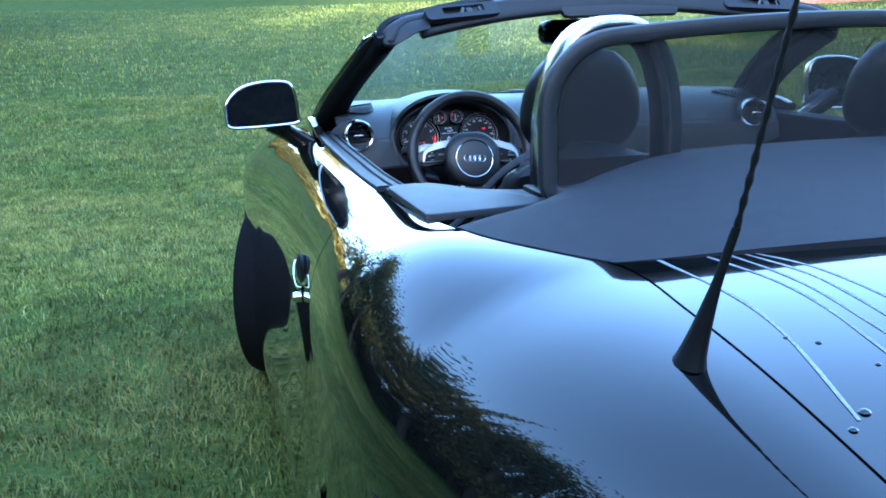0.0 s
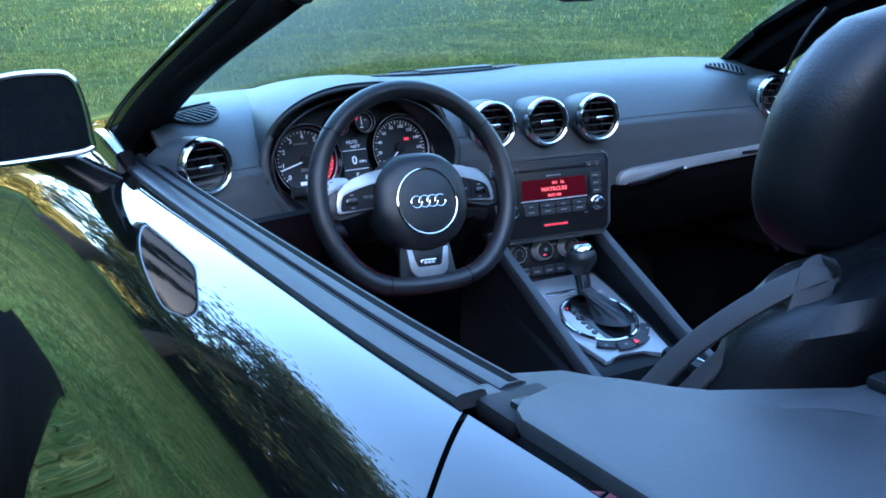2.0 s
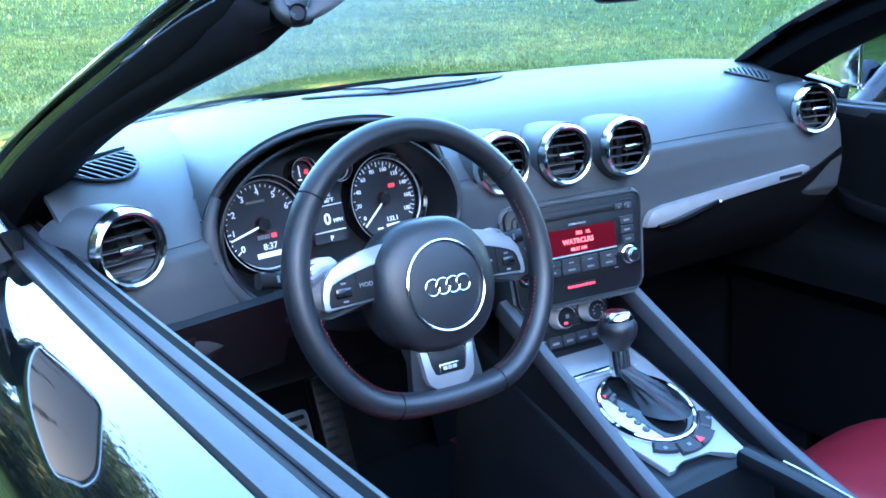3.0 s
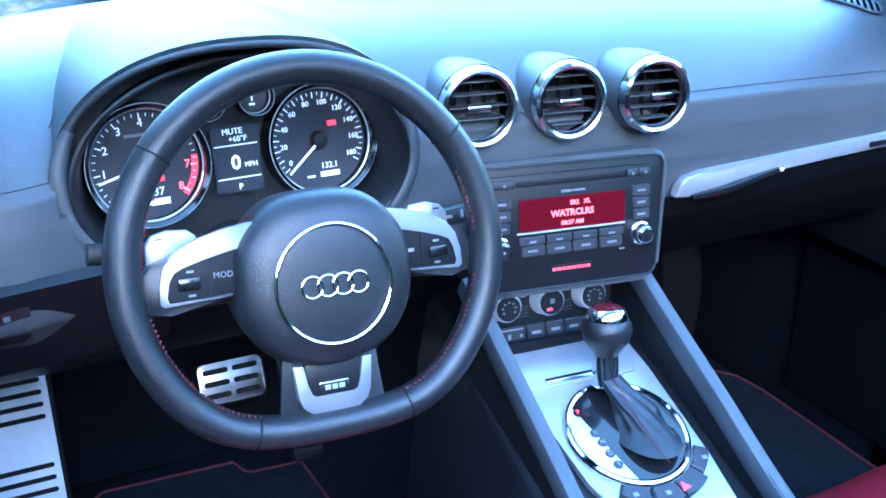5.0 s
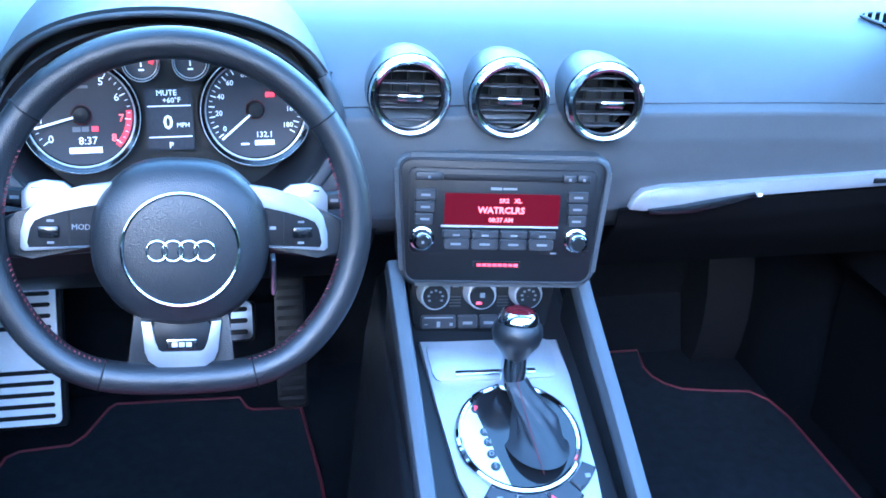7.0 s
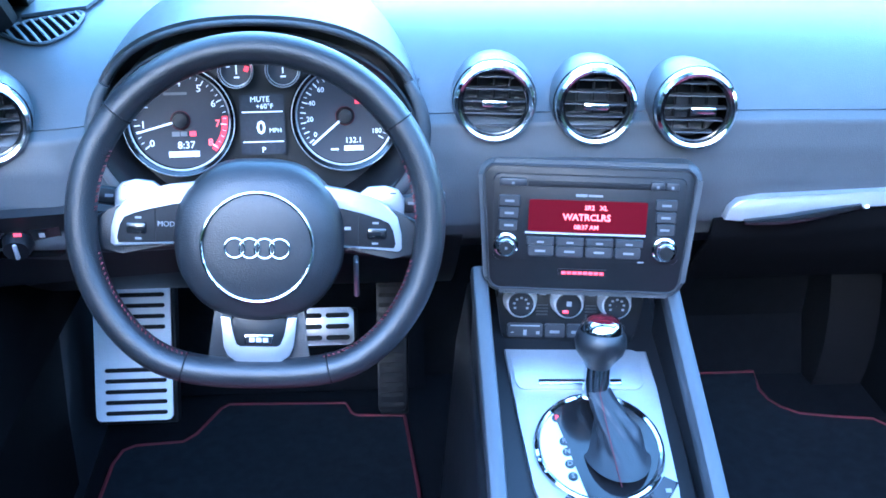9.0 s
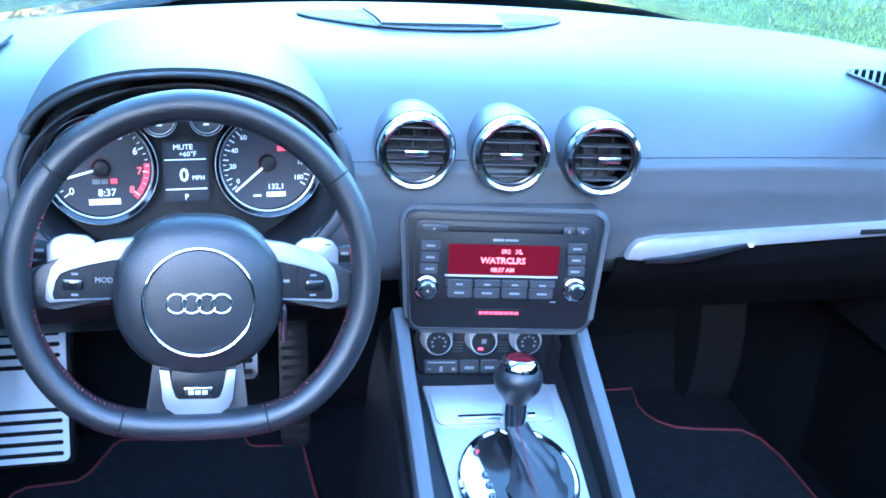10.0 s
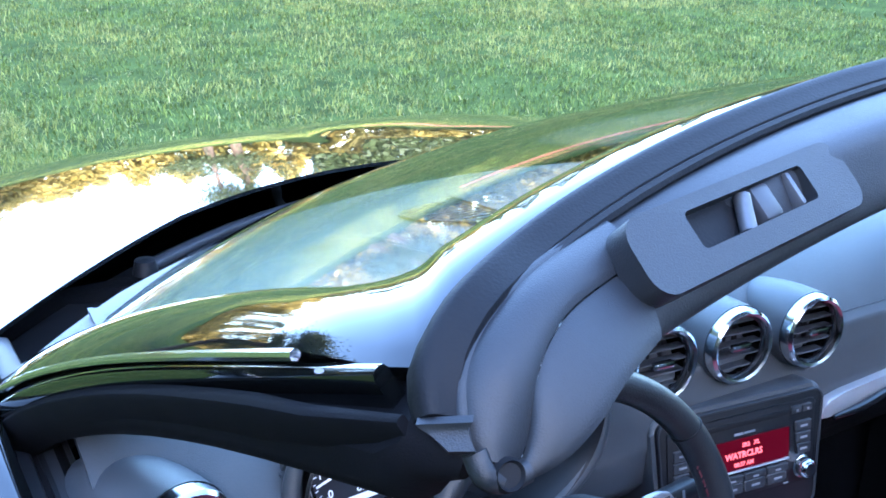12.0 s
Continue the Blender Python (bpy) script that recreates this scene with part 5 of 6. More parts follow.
part("lamp", rbox((0.007, 0.003, 0.0006), (-0.004, -0.008, 0), 0, cm @ pose(0, 0.0035, 0.0219)), LAMP_RED, climate, smooth=False)
for x in (-0.03, 0.03):
    bars([(x, 0.012, 0.008, 0.006)] , climate, MARK, cm @ pose(0, 0, 0.0005))
    for j in range(4):
        part("rib", rbox((0.014, 0.0016, 0.002), (x, -0.004 - 0.004 * j, 0.0005), 0, cm), TRIM, climate)
for x, w in ((-0.050, 0.044), (-0.0135, 0.026), (0.013, 0.024), (0.038, 0.024), (0.062, 0.022)):
    part("button", plate(rounded(w, 0.018, 0.003, 2), 0.006, cm @ pose(x, -0.0365, 0.003), 0.0012, 1), BUTTON, climate)
    if w < 0.03:
        bars([(x, -0.0375, 0.012, 0.0035)], climate, MARK, cm @ pose(0, 0, 0.0034))
bars([(-0.050, -0.0300, 0.036, 0.0016), (-0.050, -0.0390, 0.004, 0.007), (-0.0655, -0.0390, 0.004, 0.001), (-0.034, -0.0390, 0.004, 0.0036)], climate, MARK, cm @ pose(0, 0, 0.0034))

# glovebox: added lid whose black stands for underside shade, then trim and handle
def lid_face(u, v):
    x = mixed(0.158, 0.70, u)
    top = 0.834 + 0.050 * (x - 0.17) + 0.30 * max(0.0, x - 0.585)
    line = ((-0.003, top), (0.004, top - 0.028), (0.030, 0.772), (0.090, 0.705))
    k = v * 3
    i = min(int(k), 2)
    return Vector((x, *(mixed(line[i][n], line[i + 1][n], k - i) for n in (0, 1))))


part("glovebox_lid", sheet(lid_face, 24, 12, -0.004), DOOR_TRIM, dash, "black glovebox lid in place of the shade under the dash")
gl = [(0.168, 0.836), (0.172, 0.850), (0.182, 0.860), (0.21, 0.8645), (0.37, 0.870), (0.575, 0.877), (0.585, 0.873), (0.586, 0.866), (0.555, 0.857), (0.34, 0.850), (0.27, 0.843), (0.22, 0.835), (0.185, 0.8335)]
glove = part("glovebox_trim", plate([(x, z - 0.84) for x, z in gl][::-1], 0.012, facing(0, -0.010, 0.84, 0, 0), 0.002), CONSOLE_ALU, dash, "silver trim strip over the glovebox")
part("glovebox_handle", sweep(spline([(0.19, -0.014, 0.835), (0.235, -0.018, 0.839), (0.275, -0.018, 0.845), (0.33, -0.015, 0.853)], 6), box_section(0.009, 0.010, 0.004), scale=[0.7 + 0.6 * math.sin(math.pi * k / 18) for k in range(19)]), GLOSS_BLACK, glove, "dark oval glovebox handle")
part("trim_badge", rbox((0.062, 0.003, 0.007), (0.53, -0.0105, 0.8645), 0.001, None), PLASTIC, glove)
part("trim_lamp", rbox((0.006, 0.003, 0.004), (0.339, -0.0125, 0.851), 0.001), LETTER_WHITE, glove)
part("lower_panel", sheet(lambda u, v: Vector((mixed(-0.702, -0.46, u), mixed(-0.026, 0.03, v) + 0.012 * u, mixed(0.870, 0.76, v) + 0.010 * u)), 12, 8, 0.012), PLASTIC, dash, "black panel below the dash skin")
part("light_switch_panel", plate(rounded(0.085, 0.052, 0.008), 0.01, facing(-0.635, -0.018, 0.832, -18, 3), 0.002), GLOSS_BLACK, dash)
part("light_switch", lathe([(0.0001, 0.014), (0.014, 0.014), (0.017, 0.0)], 24, facing(-0.640, -0.018, 0.830, -18, 3)), PLASTIC, dash)
part("switch_bar", rbox((0.005, 0.022, 0.005), (0, 0, 0.0145), 0.002, facing(-0.640, -0.018, 0.830, -18, 3)), SATIN, dash)
bars([(0.022, 0.008, 0.006, 0.006), (0.022, -0.008, 0.007, 0.004)], dash, MARK, facing(-0.635, -0.018, 0.832, -18, 3) @ pose(0, 0, 0.0006), "switch_mark")
part("switch_lamp", rbox((0.008, 0.0015, 0.0035), (-0.634, -0.034, 0.847), 0), LAMP_RED, dash, smooth=False)

# ---- steering wheel and column ----
wm = pose(-0.361, -0.1667, 0.9160, 72, 0, 0) @ pose(0, 0, 0, 0, 0, -2.6)
wheel = new("steering_wheel")
wheel.parent = car
tagged(wheel, "flat-bottomed black leather steering wheel")
rim = []
for k in range(96):
    a = 2 * math.pi * k / 96
    s = math.sin(a)
    flat = 0.1505 / -s if s < -0.2 else 9
    r = (0.166 ** -14 + min(flat, 9) ** -14) ** (-1 / 14)
    rim.append(Vector((r * math.cos(a), r * s, 0.0)))
part("rim", moved(sweep(rim, [(x * 1.0, z * 1.12) for x, z in round_section(0.0150, 14)], closed=True), wm), WHEEL_LEATHER, wheel, "black leather rim with red stitching")
for a in (37.5, 142.5, 244.5, 295.5):
    i = int(round(a / 360 * 96)) % 96
    d = (rim[(i + 1) % 96] - rim[i - 1]).normalized()
    turn = math.atan2(d.y, d.x)
    loop = [rim[i] + Matrix.Rotation(turn, 4, "Z") @ Vector((0, 0.0152 * math.cos(b), 0.0170 * math.sin(b))) for b in (2 * math.pi * j / 20 for j in range(20))]
    part("seam", moved(tube(loop, 0.0009, 6, closed=True, up=tuple(d)), wm), RUBBER, wheel)
for a0, a1 in ((-62, -12), (192, 242), (155, 176), (4, 25)):
    line = [rim[int(round((a0 + (a1 - a0) * k / 14) / 360 * 96)) % 96] for k in range(15)]
    out = bmesh.new()
    for p, q in zip(line, line[1:]):
        for f in (0.2, 0.7):
            c = p.lerp(q, f)
            n = Vector((-c.x, -c.y, 0)).normalized()
            out = joined(out, rbox((0.0035, 0.0012, 0.0012), (0, 0, 0), 0, Matrix.Translation(c + n * 0.0144 + Vector((0, 0, 0.006))) @ Matrix.Rotation(math.atan2(n.y, n.x) + 0.6, 4, "Z")))
    tagged(part("stitching", moved(out, wm), RED_THREAD, wheel, smooth=False), "red stitches", kind="stuff")
rm_wheel = wm
wm = wm @ pose(0.002, -0.016, -0.004)
hub_line = [(p.x, p.y) for p in spline([(0, 0.082, 0), (0.045, 0.075, 0), (0.078, 0.042, 0), (0.086, 0.0, 0), (0.078, -0.038, 0), (0.05, -0.070, 0), (0, -0.082, 0), (-0.05, -0.070, 0), (-0.078, -0.038, 0), (-0.086, 0.0, 0), (-0.078, 0.042, 0), (-0.045, 0.075, 0)], 4, closed=True)]
rows = [[Vector((0.945 * x * q, 0.955 * y * q, h)) for x, y in hub_line] for q, h in ((0.97, -0.03), (1.0, 0.0), (0.985, 0.012), (0.95, 0.02), (0.88, 0.0265), (0.72, 0.032), (0.5, 0.0352), (0.25, 0.0368), (0.02, 0.0372))]
part("airbag_pad", moved(grid(rows, closed_u=True, caps=True), wm), WHEEL_LEATHER, wheel, "round black airbag pad")
part("pad_ring", ring(0.0515, 0.0018, 56, 8, wm @ pose(0, -0.003, 0.0350)), CHROME, wheel, "thin bright ring on the pad")
for k in range(4):
    part("emblem_ring", ring(0.0092, 0.0011, 28, 8, wm @ pose(-0.0207 + 0.0138 * k, -0.0035, 0.0374)), CHROME, wheel)
wm = rm_wheel
for side in (-1, 1):
    sp = [(side * x, y) for x, y in ((0.060, 0.030), (0.10, 0.022), (0.132, 0.010), (0.146, 0.004), (0.150, -0.020), (0.142, -0.027), (0.12, -0.0265), (0.070, -0.022))]
    sp = sp if side < 0 else sp[::-1]
    part("spoke", plate([(x * 1.08, y * 1.15 - 0.002) for x, y in sp], 0.026, wm @ pose(0, 0, 0.004, 0, side * 4, 0), 0.006), WHEEL_LEATHER, wheel)
    silver = [(side * x, y) for x, y in ((0.056, 0.040), (0.085, 0.0355), (0.106, 0.0295), (0.124, 0.0215), (0.1345, 0.009), (0.139, -0.007), (0.1395, -0.0215), (0.136, -0.0245), (0.080, -0.0205), (0.0805, -0.0185), (0.1325, -0.0222), (0.1345, -0.0165), (0.1315, -0.003), (0.127, 0.0045), (0.1185, 0.0085), (0.10, 0.0128), (0.081, 0.0172), (0.056, 0.021))]
    part("spoke_trim", plate(silver if side < 0 else silver[::-1], 0.01, wm @ pose(0, 0, 0.016, 0, side * 6, 0), 0.0012, 2), SPOKE_ALU, wheel, "brushed silver spoke trim")
    pad = [(side * x, y) for x, y in ((0.070, 0.020), (0.10, 0.0135), (0.1185, 0.009), (0.1275, 0.0045), (0.132, -0.003), (0.1345, -0.0165), (0.1325, -0.0215), (0.078, -0.0185))]
    part("button_pad", plate(pad if side < 0 else pad[::-1], 0.01, wm @ pose(0, 0, 0.0145, 0, side * 6, 0), 0.001), RUBBER, wheel)
    part("rocker", rbox((0.019, 0.011, 0.006), (side * 0.113, -0.0065, 0.0145), 0.002, wm @ pose(0, 0, 0, 0, side * 6, 0)), GLOSS_BLACK, wheel)
    part("split", rbox((0.0012, 0.033, 0.002), (side * 0.0955, -0.003, 0.0145), 0, wm @ pose(0, 0, 0, 0, side * 6, 0)), RUBBER, wheel)
    bars([(side * 0.113, 0.0035, 0.006, 0.002), (side * 0.113, -0.0165, 0.006, 0.002)] + ([(side * 0.086, -0.002, 0.006, 0.003)] if side > 0 else []), wheel, MARK, wm @ pose(0, 0, 0.0151, 0, side * 6, 0))
    paddle = [(side * x, y) for x, y in ((0.098, 0.030), (0.105, 0.0355), (0.122, 0.0370), (0.135, 0.0335), (0.1415, 0.0255), (0.142, 0.0), (0.10, 0.0), (0.096, 0.02))]
    part("shift_paddle", plate(paddle if side < 0 else paddle[::-1], 0.006, wm @ pose(0, 0, -0.03), 0.002), SPOKE_ALU, wheel, "silver shift paddle")
    bars([(side * 0.130, 0.030, 0.006, 0.0014)], wheel, RUBBER, wm @ pose(0, 0, -0.0295))
    stalk = sweep([(side * 0.03, 0.0, 0), (side * 0.10, 0.012, 0), (side * 0.185, 0.022, 0.0)], box_section(0.018, 0.02, 0.005))
    part("stalk", moved(stalk, wm @ pose(0, 0.0, -0.055)), PLASTIC, wheel, "black column stalk")
    bars([(side * 0.15, 0.019, 0.008, 0.003), (side * 0.165, 0.021, 0.003, 0.008)], wheel, MARK, wm @ pose(0, 0, -0.0445))
lettering("MODE", 0.0072, MARK, wheel, wm @ pose(-0.084, -0.002, 0.0058, 0, -6, 0) @ pose(0, 0, 0.0006), name="button_text")
wm = rm_wheel @ pose(0.002, 0, -0.003)
low = [(-0.048, -0.070), (-0.040, -0.100), (-0.044, -0.134), (-0.056, -0.150), (0.056, -0.150), (0.044, -0.134), (0.040, -0.100), (0.048, -0.070)]
part("lower_spoke", plate(low, 0.02, wm @ pose(0, 0, 0.002), 0.005), WHEEL_LEATHER, wheel)
bright = [(-0.0365, -0.090), (-0.027, -0.091), (-0.0245, -0.108), (-0.022, -0.118), (-0.018, -0.1205), (0.018, -0.1205), (0.022, -0.118), (0.0245, -0.108), (0.027, -0.091), (0.0365, -0.090), (0.0345, -0.108), (0.0335, -0.120), (0.030, -0.1285), (0.020, -0.136), (0.010, -0.1392), (0.0, -0.1402), (-0.010, -0.1392), (-0.020, -0.136), (-0.030, -0.1285), (-0.0335, -0.120), (-0.0345, -0.108)]
part("lower_trim", plate(bright, 0.008, wm @ pose(0, 0, 0.0105), 0.001), SPOKE_ALU, wheel, "bright lower spoke trim")
part("badge_plate", plate(rounded(0.052, 0.034, 0.006), 0.006, wm @ pose(0, -0.105, 0.008), 0.002), PLASTIC, wheel)
part("badge_frame", rbox((0.027, 0.0095, 0.002), (0, -0.113, 0.0085), 0.0005, wm), CHROME, wheel)
part("badge", rbox((0.0245, 0.0072, 0.002), (0, -0.113, 0.0092), 0.0005, wm), PLASTIC, wheel)
bars([(-0.0065, -0.113, 0.005, 0.0042), (0.0, -0.113, 0.005, 0.0042), (0.0065, -0.113, 0.005, 0.0042)], wheel, SATIN, wm @ pose(0, 0, 0.0105), "badge_mark")
wm = rm_wheel
part("column_shroud", sweep([(-0.365, -0.13, 0.878), (-0.37, -0.02, 0.845), (-0.375, 0.12, 0.82)], box_section(0.105, 0.085, 0.03), scale=[0.8, 0.9, 1.1]), PLASTIC, dash, "black steering column shroud")
part("ignition_key", rbox((0.006, 0.02, 0.045), (-0.268, -0.06, 0.80), 0.003), ALU, dash)
part("knee_panel", sheet(lambda u, v: Vector((mixed(-0.69, -0.14, u), mixed(0.03, 0.22, v), mixed(0.815, 0.66, v) - 0.03 * math.sin(math.pi * v))), 10, 8, 0.01), PLASTIC, dash)

# ---- centre tunnel ----
tunnel = new("centre_console")
tunnel.parent = car
tagged(tunnel, "centre console with a brushed metal plate")
CX = lambda y: -0.008 + 0.06 * (y + 0.03)
CZ = lambda y: 0.6757 + 0.306 * (y + 0.03) if y > -0.28 else 0.5992 + 0.02 * (y + 0.28)


def tunnel_at(u, v):
    y = mixed(0.10, -1.0, v)
    line = ((-0.155, -0.42), (-0.135, -0.10), (-0.122, -0.016), (-0.112, -0.006), (0.112, -0.006), (0.122, -0.016), (0.135, -0.10), (0.155, -0.42))
    k = u * (len(line) - 1)
    i = min(int(k), len(line) - 2)
    x, z = (mixed(line[i][n], line[i + 1][n], k - i) for n in (0, 1))
    drop = 0.10 if -0.5 < y < -0.33 and 1.99 / 7 < u < 5.01 / 7 else 0
    return Vector((CX(y) + x, y, max(0.2, CZ(y) + z - drop)))


part("body", sheet(tunnel_at, 42, 66, -0.004), PLASTIC, tunnel)
pm = pose(-0.009, -0.15, 0.6435, 17.0, 0, -3.4)
part("console_plate", plate([(-0.089, 0.122), (0.084, 0.118), (0.0865, 0.060), (0.086, -0.077), (0.082, -0.150), (0.058, -0.152), (0.03, -0.130), (-0.02, -0.128), (-0.040, -0.140), (-0.052, -0.140), (-0.070, -0.075), (-0.080, 0.02)], 0.008, pm, 0.003), CONSOLE_ALU, tunnel, "brushed aluminium console plate")
part("ashtray_lid", plate([(x * mixed(0.95, 1.0, 0.5 + y / 0.062), y) for x, y in rounded(0.158, 0.060, 0.012, 5)], 0.004, pm @ pose(-0.004, 0.087, 0.003), 0.0012), CONSOLE_ALU, tunnel, "metal ashtray lid")
part("lid_grip", rbox((0.098, 0.0085, 0.004), (-0.004, 0.0655, 0.004), 0.001, pm), ALU_BRIGHT, tunnel)
gm = pm @ pose(0.006, -0.026, 0.001)
oval = [(0.069 * math.cos(radians(a)), 0.071 * math.sin(radians(a))) for a in range(0, 360, 9)]
part("gate_ring", moved(tube([(x, y, 0.002) for x, y in oval], 0.0042, 8, closed=True), gm), CHROME, tunnel, "chrome ring of the shift gate")
part("gate_plate", plate([(x * 0.97, y * 0.97) for x, y in oval], 0.006, gm @ pose(0, 0, 0.002)), SATIN, tunnel)
part("gate_shade", plate([(x * 0.95, y * 0.95) for x, y in oval if x > -0.024 or y > 0.05], 0.002, gm @ pose(0, 0, 0.0035)), GLOSS_BLACK, tunnel)
for k, (c, x, y) in enumerate((("P", -0.043, 0.040), ("R", -0.038, 0.008), ("N", -0.036, -0.006), ("D", -0.035, -0.022), ("S", -0.0335, -0.038))):
    part("position_mark", lathe([(0.0001, 0.001), (0.0055, 0.0008), (0.006, -0.002)], 18, gm @ pose(x, y, 0.0025)), GLOSS_BLACK, tunnel)
    lettering(c, 0.0085, LAMP_RED if c == "P" else MARK, tunnel, gm @ pose(x, y, 0.0038), name="position_letter")
# gear lever: boot, collar, knob
top, base = Vector((0.002, -0.117, 0.686)), gm @ Vector((0.018, -0.006, 0.002))
rows = []
for k in range(41):
    w = k / 40
    c = base.lerp(top, w) + Vector((0.012 * math.sin(math.pi * w) * (1 - w), 0, 0))
    ring_pts = []
    for j in range(72):
        a = 2 * math.pi * j / 72
        fold = 0.15 * math.sin(3 * a + 5 * w) * math.sin(math.pi * min(1, 1.2 * w)) + 0.10 * math.sin(7 * a + 9 * w) * math.sin(math.pi * w) + 0.06 * math.sin(22 * w + 2 * a) * (1 - w) * w * 2
        r = mixed(1.0, 0.33, w ** 0.5) * (1 + fold)
        ring_pts.append(c + Vector((0.037 * r * math.cos(a), 0.052 * r * math.sin(a) * mixed(1, 0.62, w), 0.0)))
    rows.append(ring_pts)
BOOT_LEATHER = material("boot_leather", (0.012, 0.013, 0.016), 0.36, grain=200, bump=0.2, bump_scale=600, spread=0.15)
lever = new("gear_lever")
lever.parent = car
tagged(lever, "gear lever with a black knob and leather boot")
part("boot", grid(rows, closed_u=True), BOOT_LEATHER, lever, "creased black leather boot")
part("boot_seam", tube([base.lerp(top, k / 10) + Vector((-0.008 * (1 - k / 10), -0.058 * mixed(1.0, 0.30, (k / 10) ** 0.55) * mixed(1, 0.62, k / 10) - 0.0005, 0)) for k in range(11)], 0.0005, 6), RED_THREAD, lever)
axis = Matrix.Translation(top) @ pose(0, 0, 0, -10, 3, 0)
part("collar", lathe([(0.0155, -0.018), (0.0155, 0.004), (0.0145, 0.014), (0.014, 0.022)], 24, axis), ALU_BRIGHT, lever, "silver lever collar")
part("knob", lathe([(0.0135, 0.018), (0.018, 0.026), (0.0265, 0.037), (0.0295, 0.048), (0.0285, 0.057), (0.024, 0.064), (0.0225, 0.0655)], 32, axis), WHEEL_LEATHER, lever, "black shift knob")
part("knob_crown", lathe([(0.0245, 0.0625), (0.0245, 0.066), (0.0205, 0.074), (0.018, 0.076)], 32, axis), CHROME, lever, "chrome crown")
part("knob_cap", lathe([(0.0185, 0.0745), (0.012, 0.0785), (0.0001, 0.0795)], 28, axis), material("dark_red_lacquer", (0.06, 0.004, 0.008), 0.12, grain=300), lever, "dark red knob cap")
# switches behind the gate
for k in range(4):
    a0, a1 = radians(234 + 24.5 * k), radians(234 + 24.5 * k + 23)
    ring_at = lambda r, a: (r * math.cos(a) * 0.97, r * math.sin(a))
    line = [ring_at(0.077, mixed(a0, a1, j / 4)) for j in range(5)] + [ring_at(0.100 - (0.006 if k in (0, 3) else 0), mixed(a1, a0, j / 4)) for j in range(5)]
    part("switch", plate(line[::-1], 0.006, gm @ pose(0, 0, 0.005), 0.002, 1), BUTTON, tunnel)
    if k != 2:
        bars([(0.088 * math.cos((a0 + a1) / 2), 0.088 * math.sin((a0 + a1) / 2), 0.006, 0.005)], tunnel, MARK, gm @ pose(0, 0, 0.0053), "switch_mark")
part("hazard_mark", plate([(-0.006, -0.005), (0.006, -0.005), (0.0, 0.0055)], 0.001, gm @ pose(0.022, -0.085, 0.0058, 0, 0, 15)), LAMP_RED, tunnel, smooth=False)
SILVER_STRUT = material("grey_strut_paint", (0.055, 0.06, 0.068), 0.42, 0.2, spread=0.06, grain=400)
# struts from the stack to the tunnel
for side in (-1, 1):
    strut = [(side * 0.114 - 0.008, 0.0, 0.768), (side * 0.114 - 0.01, -0.08, 0.726), (side * 0.115 - 0.012, -0.20, 0.664), (side * 0.116 - 0.014, -0.32, 0.602), (side * 0.116 - 0.016, -0.46, 0.552)]
    part("strut", sweep(spline(strut, 5), box_section(0.019, 0.03, 0.006)), SILVER_STRUT, tunnel, "grey console strut")
    part("strut_panel", sheet(lambda u, v: (lambda p: Vector((p.x, p.y, mixed(p.z, CZ(p.y) - 0.12, v))))(Vector(strut[0]).lerp(Vector(strut[-1]), u)), 12, 4, 0.006), PLASTIC, tunnel)
part("tray", rbox((0.10, 0.16, 0.012), (CX(-0.42) - 0.02, -0.42, 0.515), 0.004), RUBBER, tunnel)
# handbrake
hb = spline([(0.038, -0.315, 0.602), (0.036, -0.42, 0.598), (0.030, -0.55, 0.585), (0.028, -0.62, 0.575)], 6)
brake = new("handbrake")
brake.parent = car
part("lever", sweep(hb, box_section(0.03, 0.032, 0.012)), LEATHER, brake, "leather-wrapped handbrake lever")
part("lever_trim", sweep([p + Vector((0.016, 0, 0.008)) for p in hb[3:]], box_section(0.004, 0.01, 0.0015)), ALU_BRIGHT, brake)
part("button", lathe([(0.0001, 0.008), (0.007, 0.007), (0.009, 0.0)], 16, pose(0.038, -0.315, 0.604, -90, 0, 0) @ pose(0, 0, -0.0)), PLASTIC, brake)
part("armrest", rbox((0.16, 0.30, 0.06), (-0.045, -0.80, 0.60), 0.02, None, 3), LEATHER, tunnel)

# ---- footwells ----
part("carpet", rbox((1.44, 1.3, 0.02), (0, -0.02, 0.215), 0), CARPET, car)
for side in (-1, 1):
    part("toe_board", sheet(lambda u, v: Vector((side * mixed(0.14, 0.73, u), mixed(0.565, 0.68, v), mixed(0.226, 0.56, v))), 6, 6, 0.01), CARPET, car)
mat_line = [(-0.70, -0.20), (-0.69, 0.20), (-0.685, 0.35), (-0.675, 0.385), (-0.655, 0.398), (-0.575, 0.404), (-0.555, 0.425), (-0.52, 0.50), (-0.507, 0.512), (-0.292, 0.503), (-0.280, 0.470), (-0.270, 0.463), (-0.185, 0.4565), (-0.173, 0.25), (-0.173, -0.20)]
mat2 = [(0.17, -0.20), (0.17, 0.56), (0.515, 0.56), (0.503, 0.50), (0.508, 0.465), (0.522, 0.440), (0.55, 0.417), (0.612, 0.403), (0.680, 0.392), (0.705, 0.36), (0.716, 0.30), (0.717, -0.20)]
for line in (mat_line, mat2):
    fm = tagged(new("floor_mat"), "dark floor mat with red piping")
    fm.parent = car
    fine = line
    part("mat_surface", plate(fine[::-1], 0.006, pose(0, 0, 0.236)), FLOOR_MAT, fm)
    part("piping", tube([(x, y, 0.235) for x, y in fine], 0.0035, 6, closed=True), RED_THREAD, fm, "red mat piping")


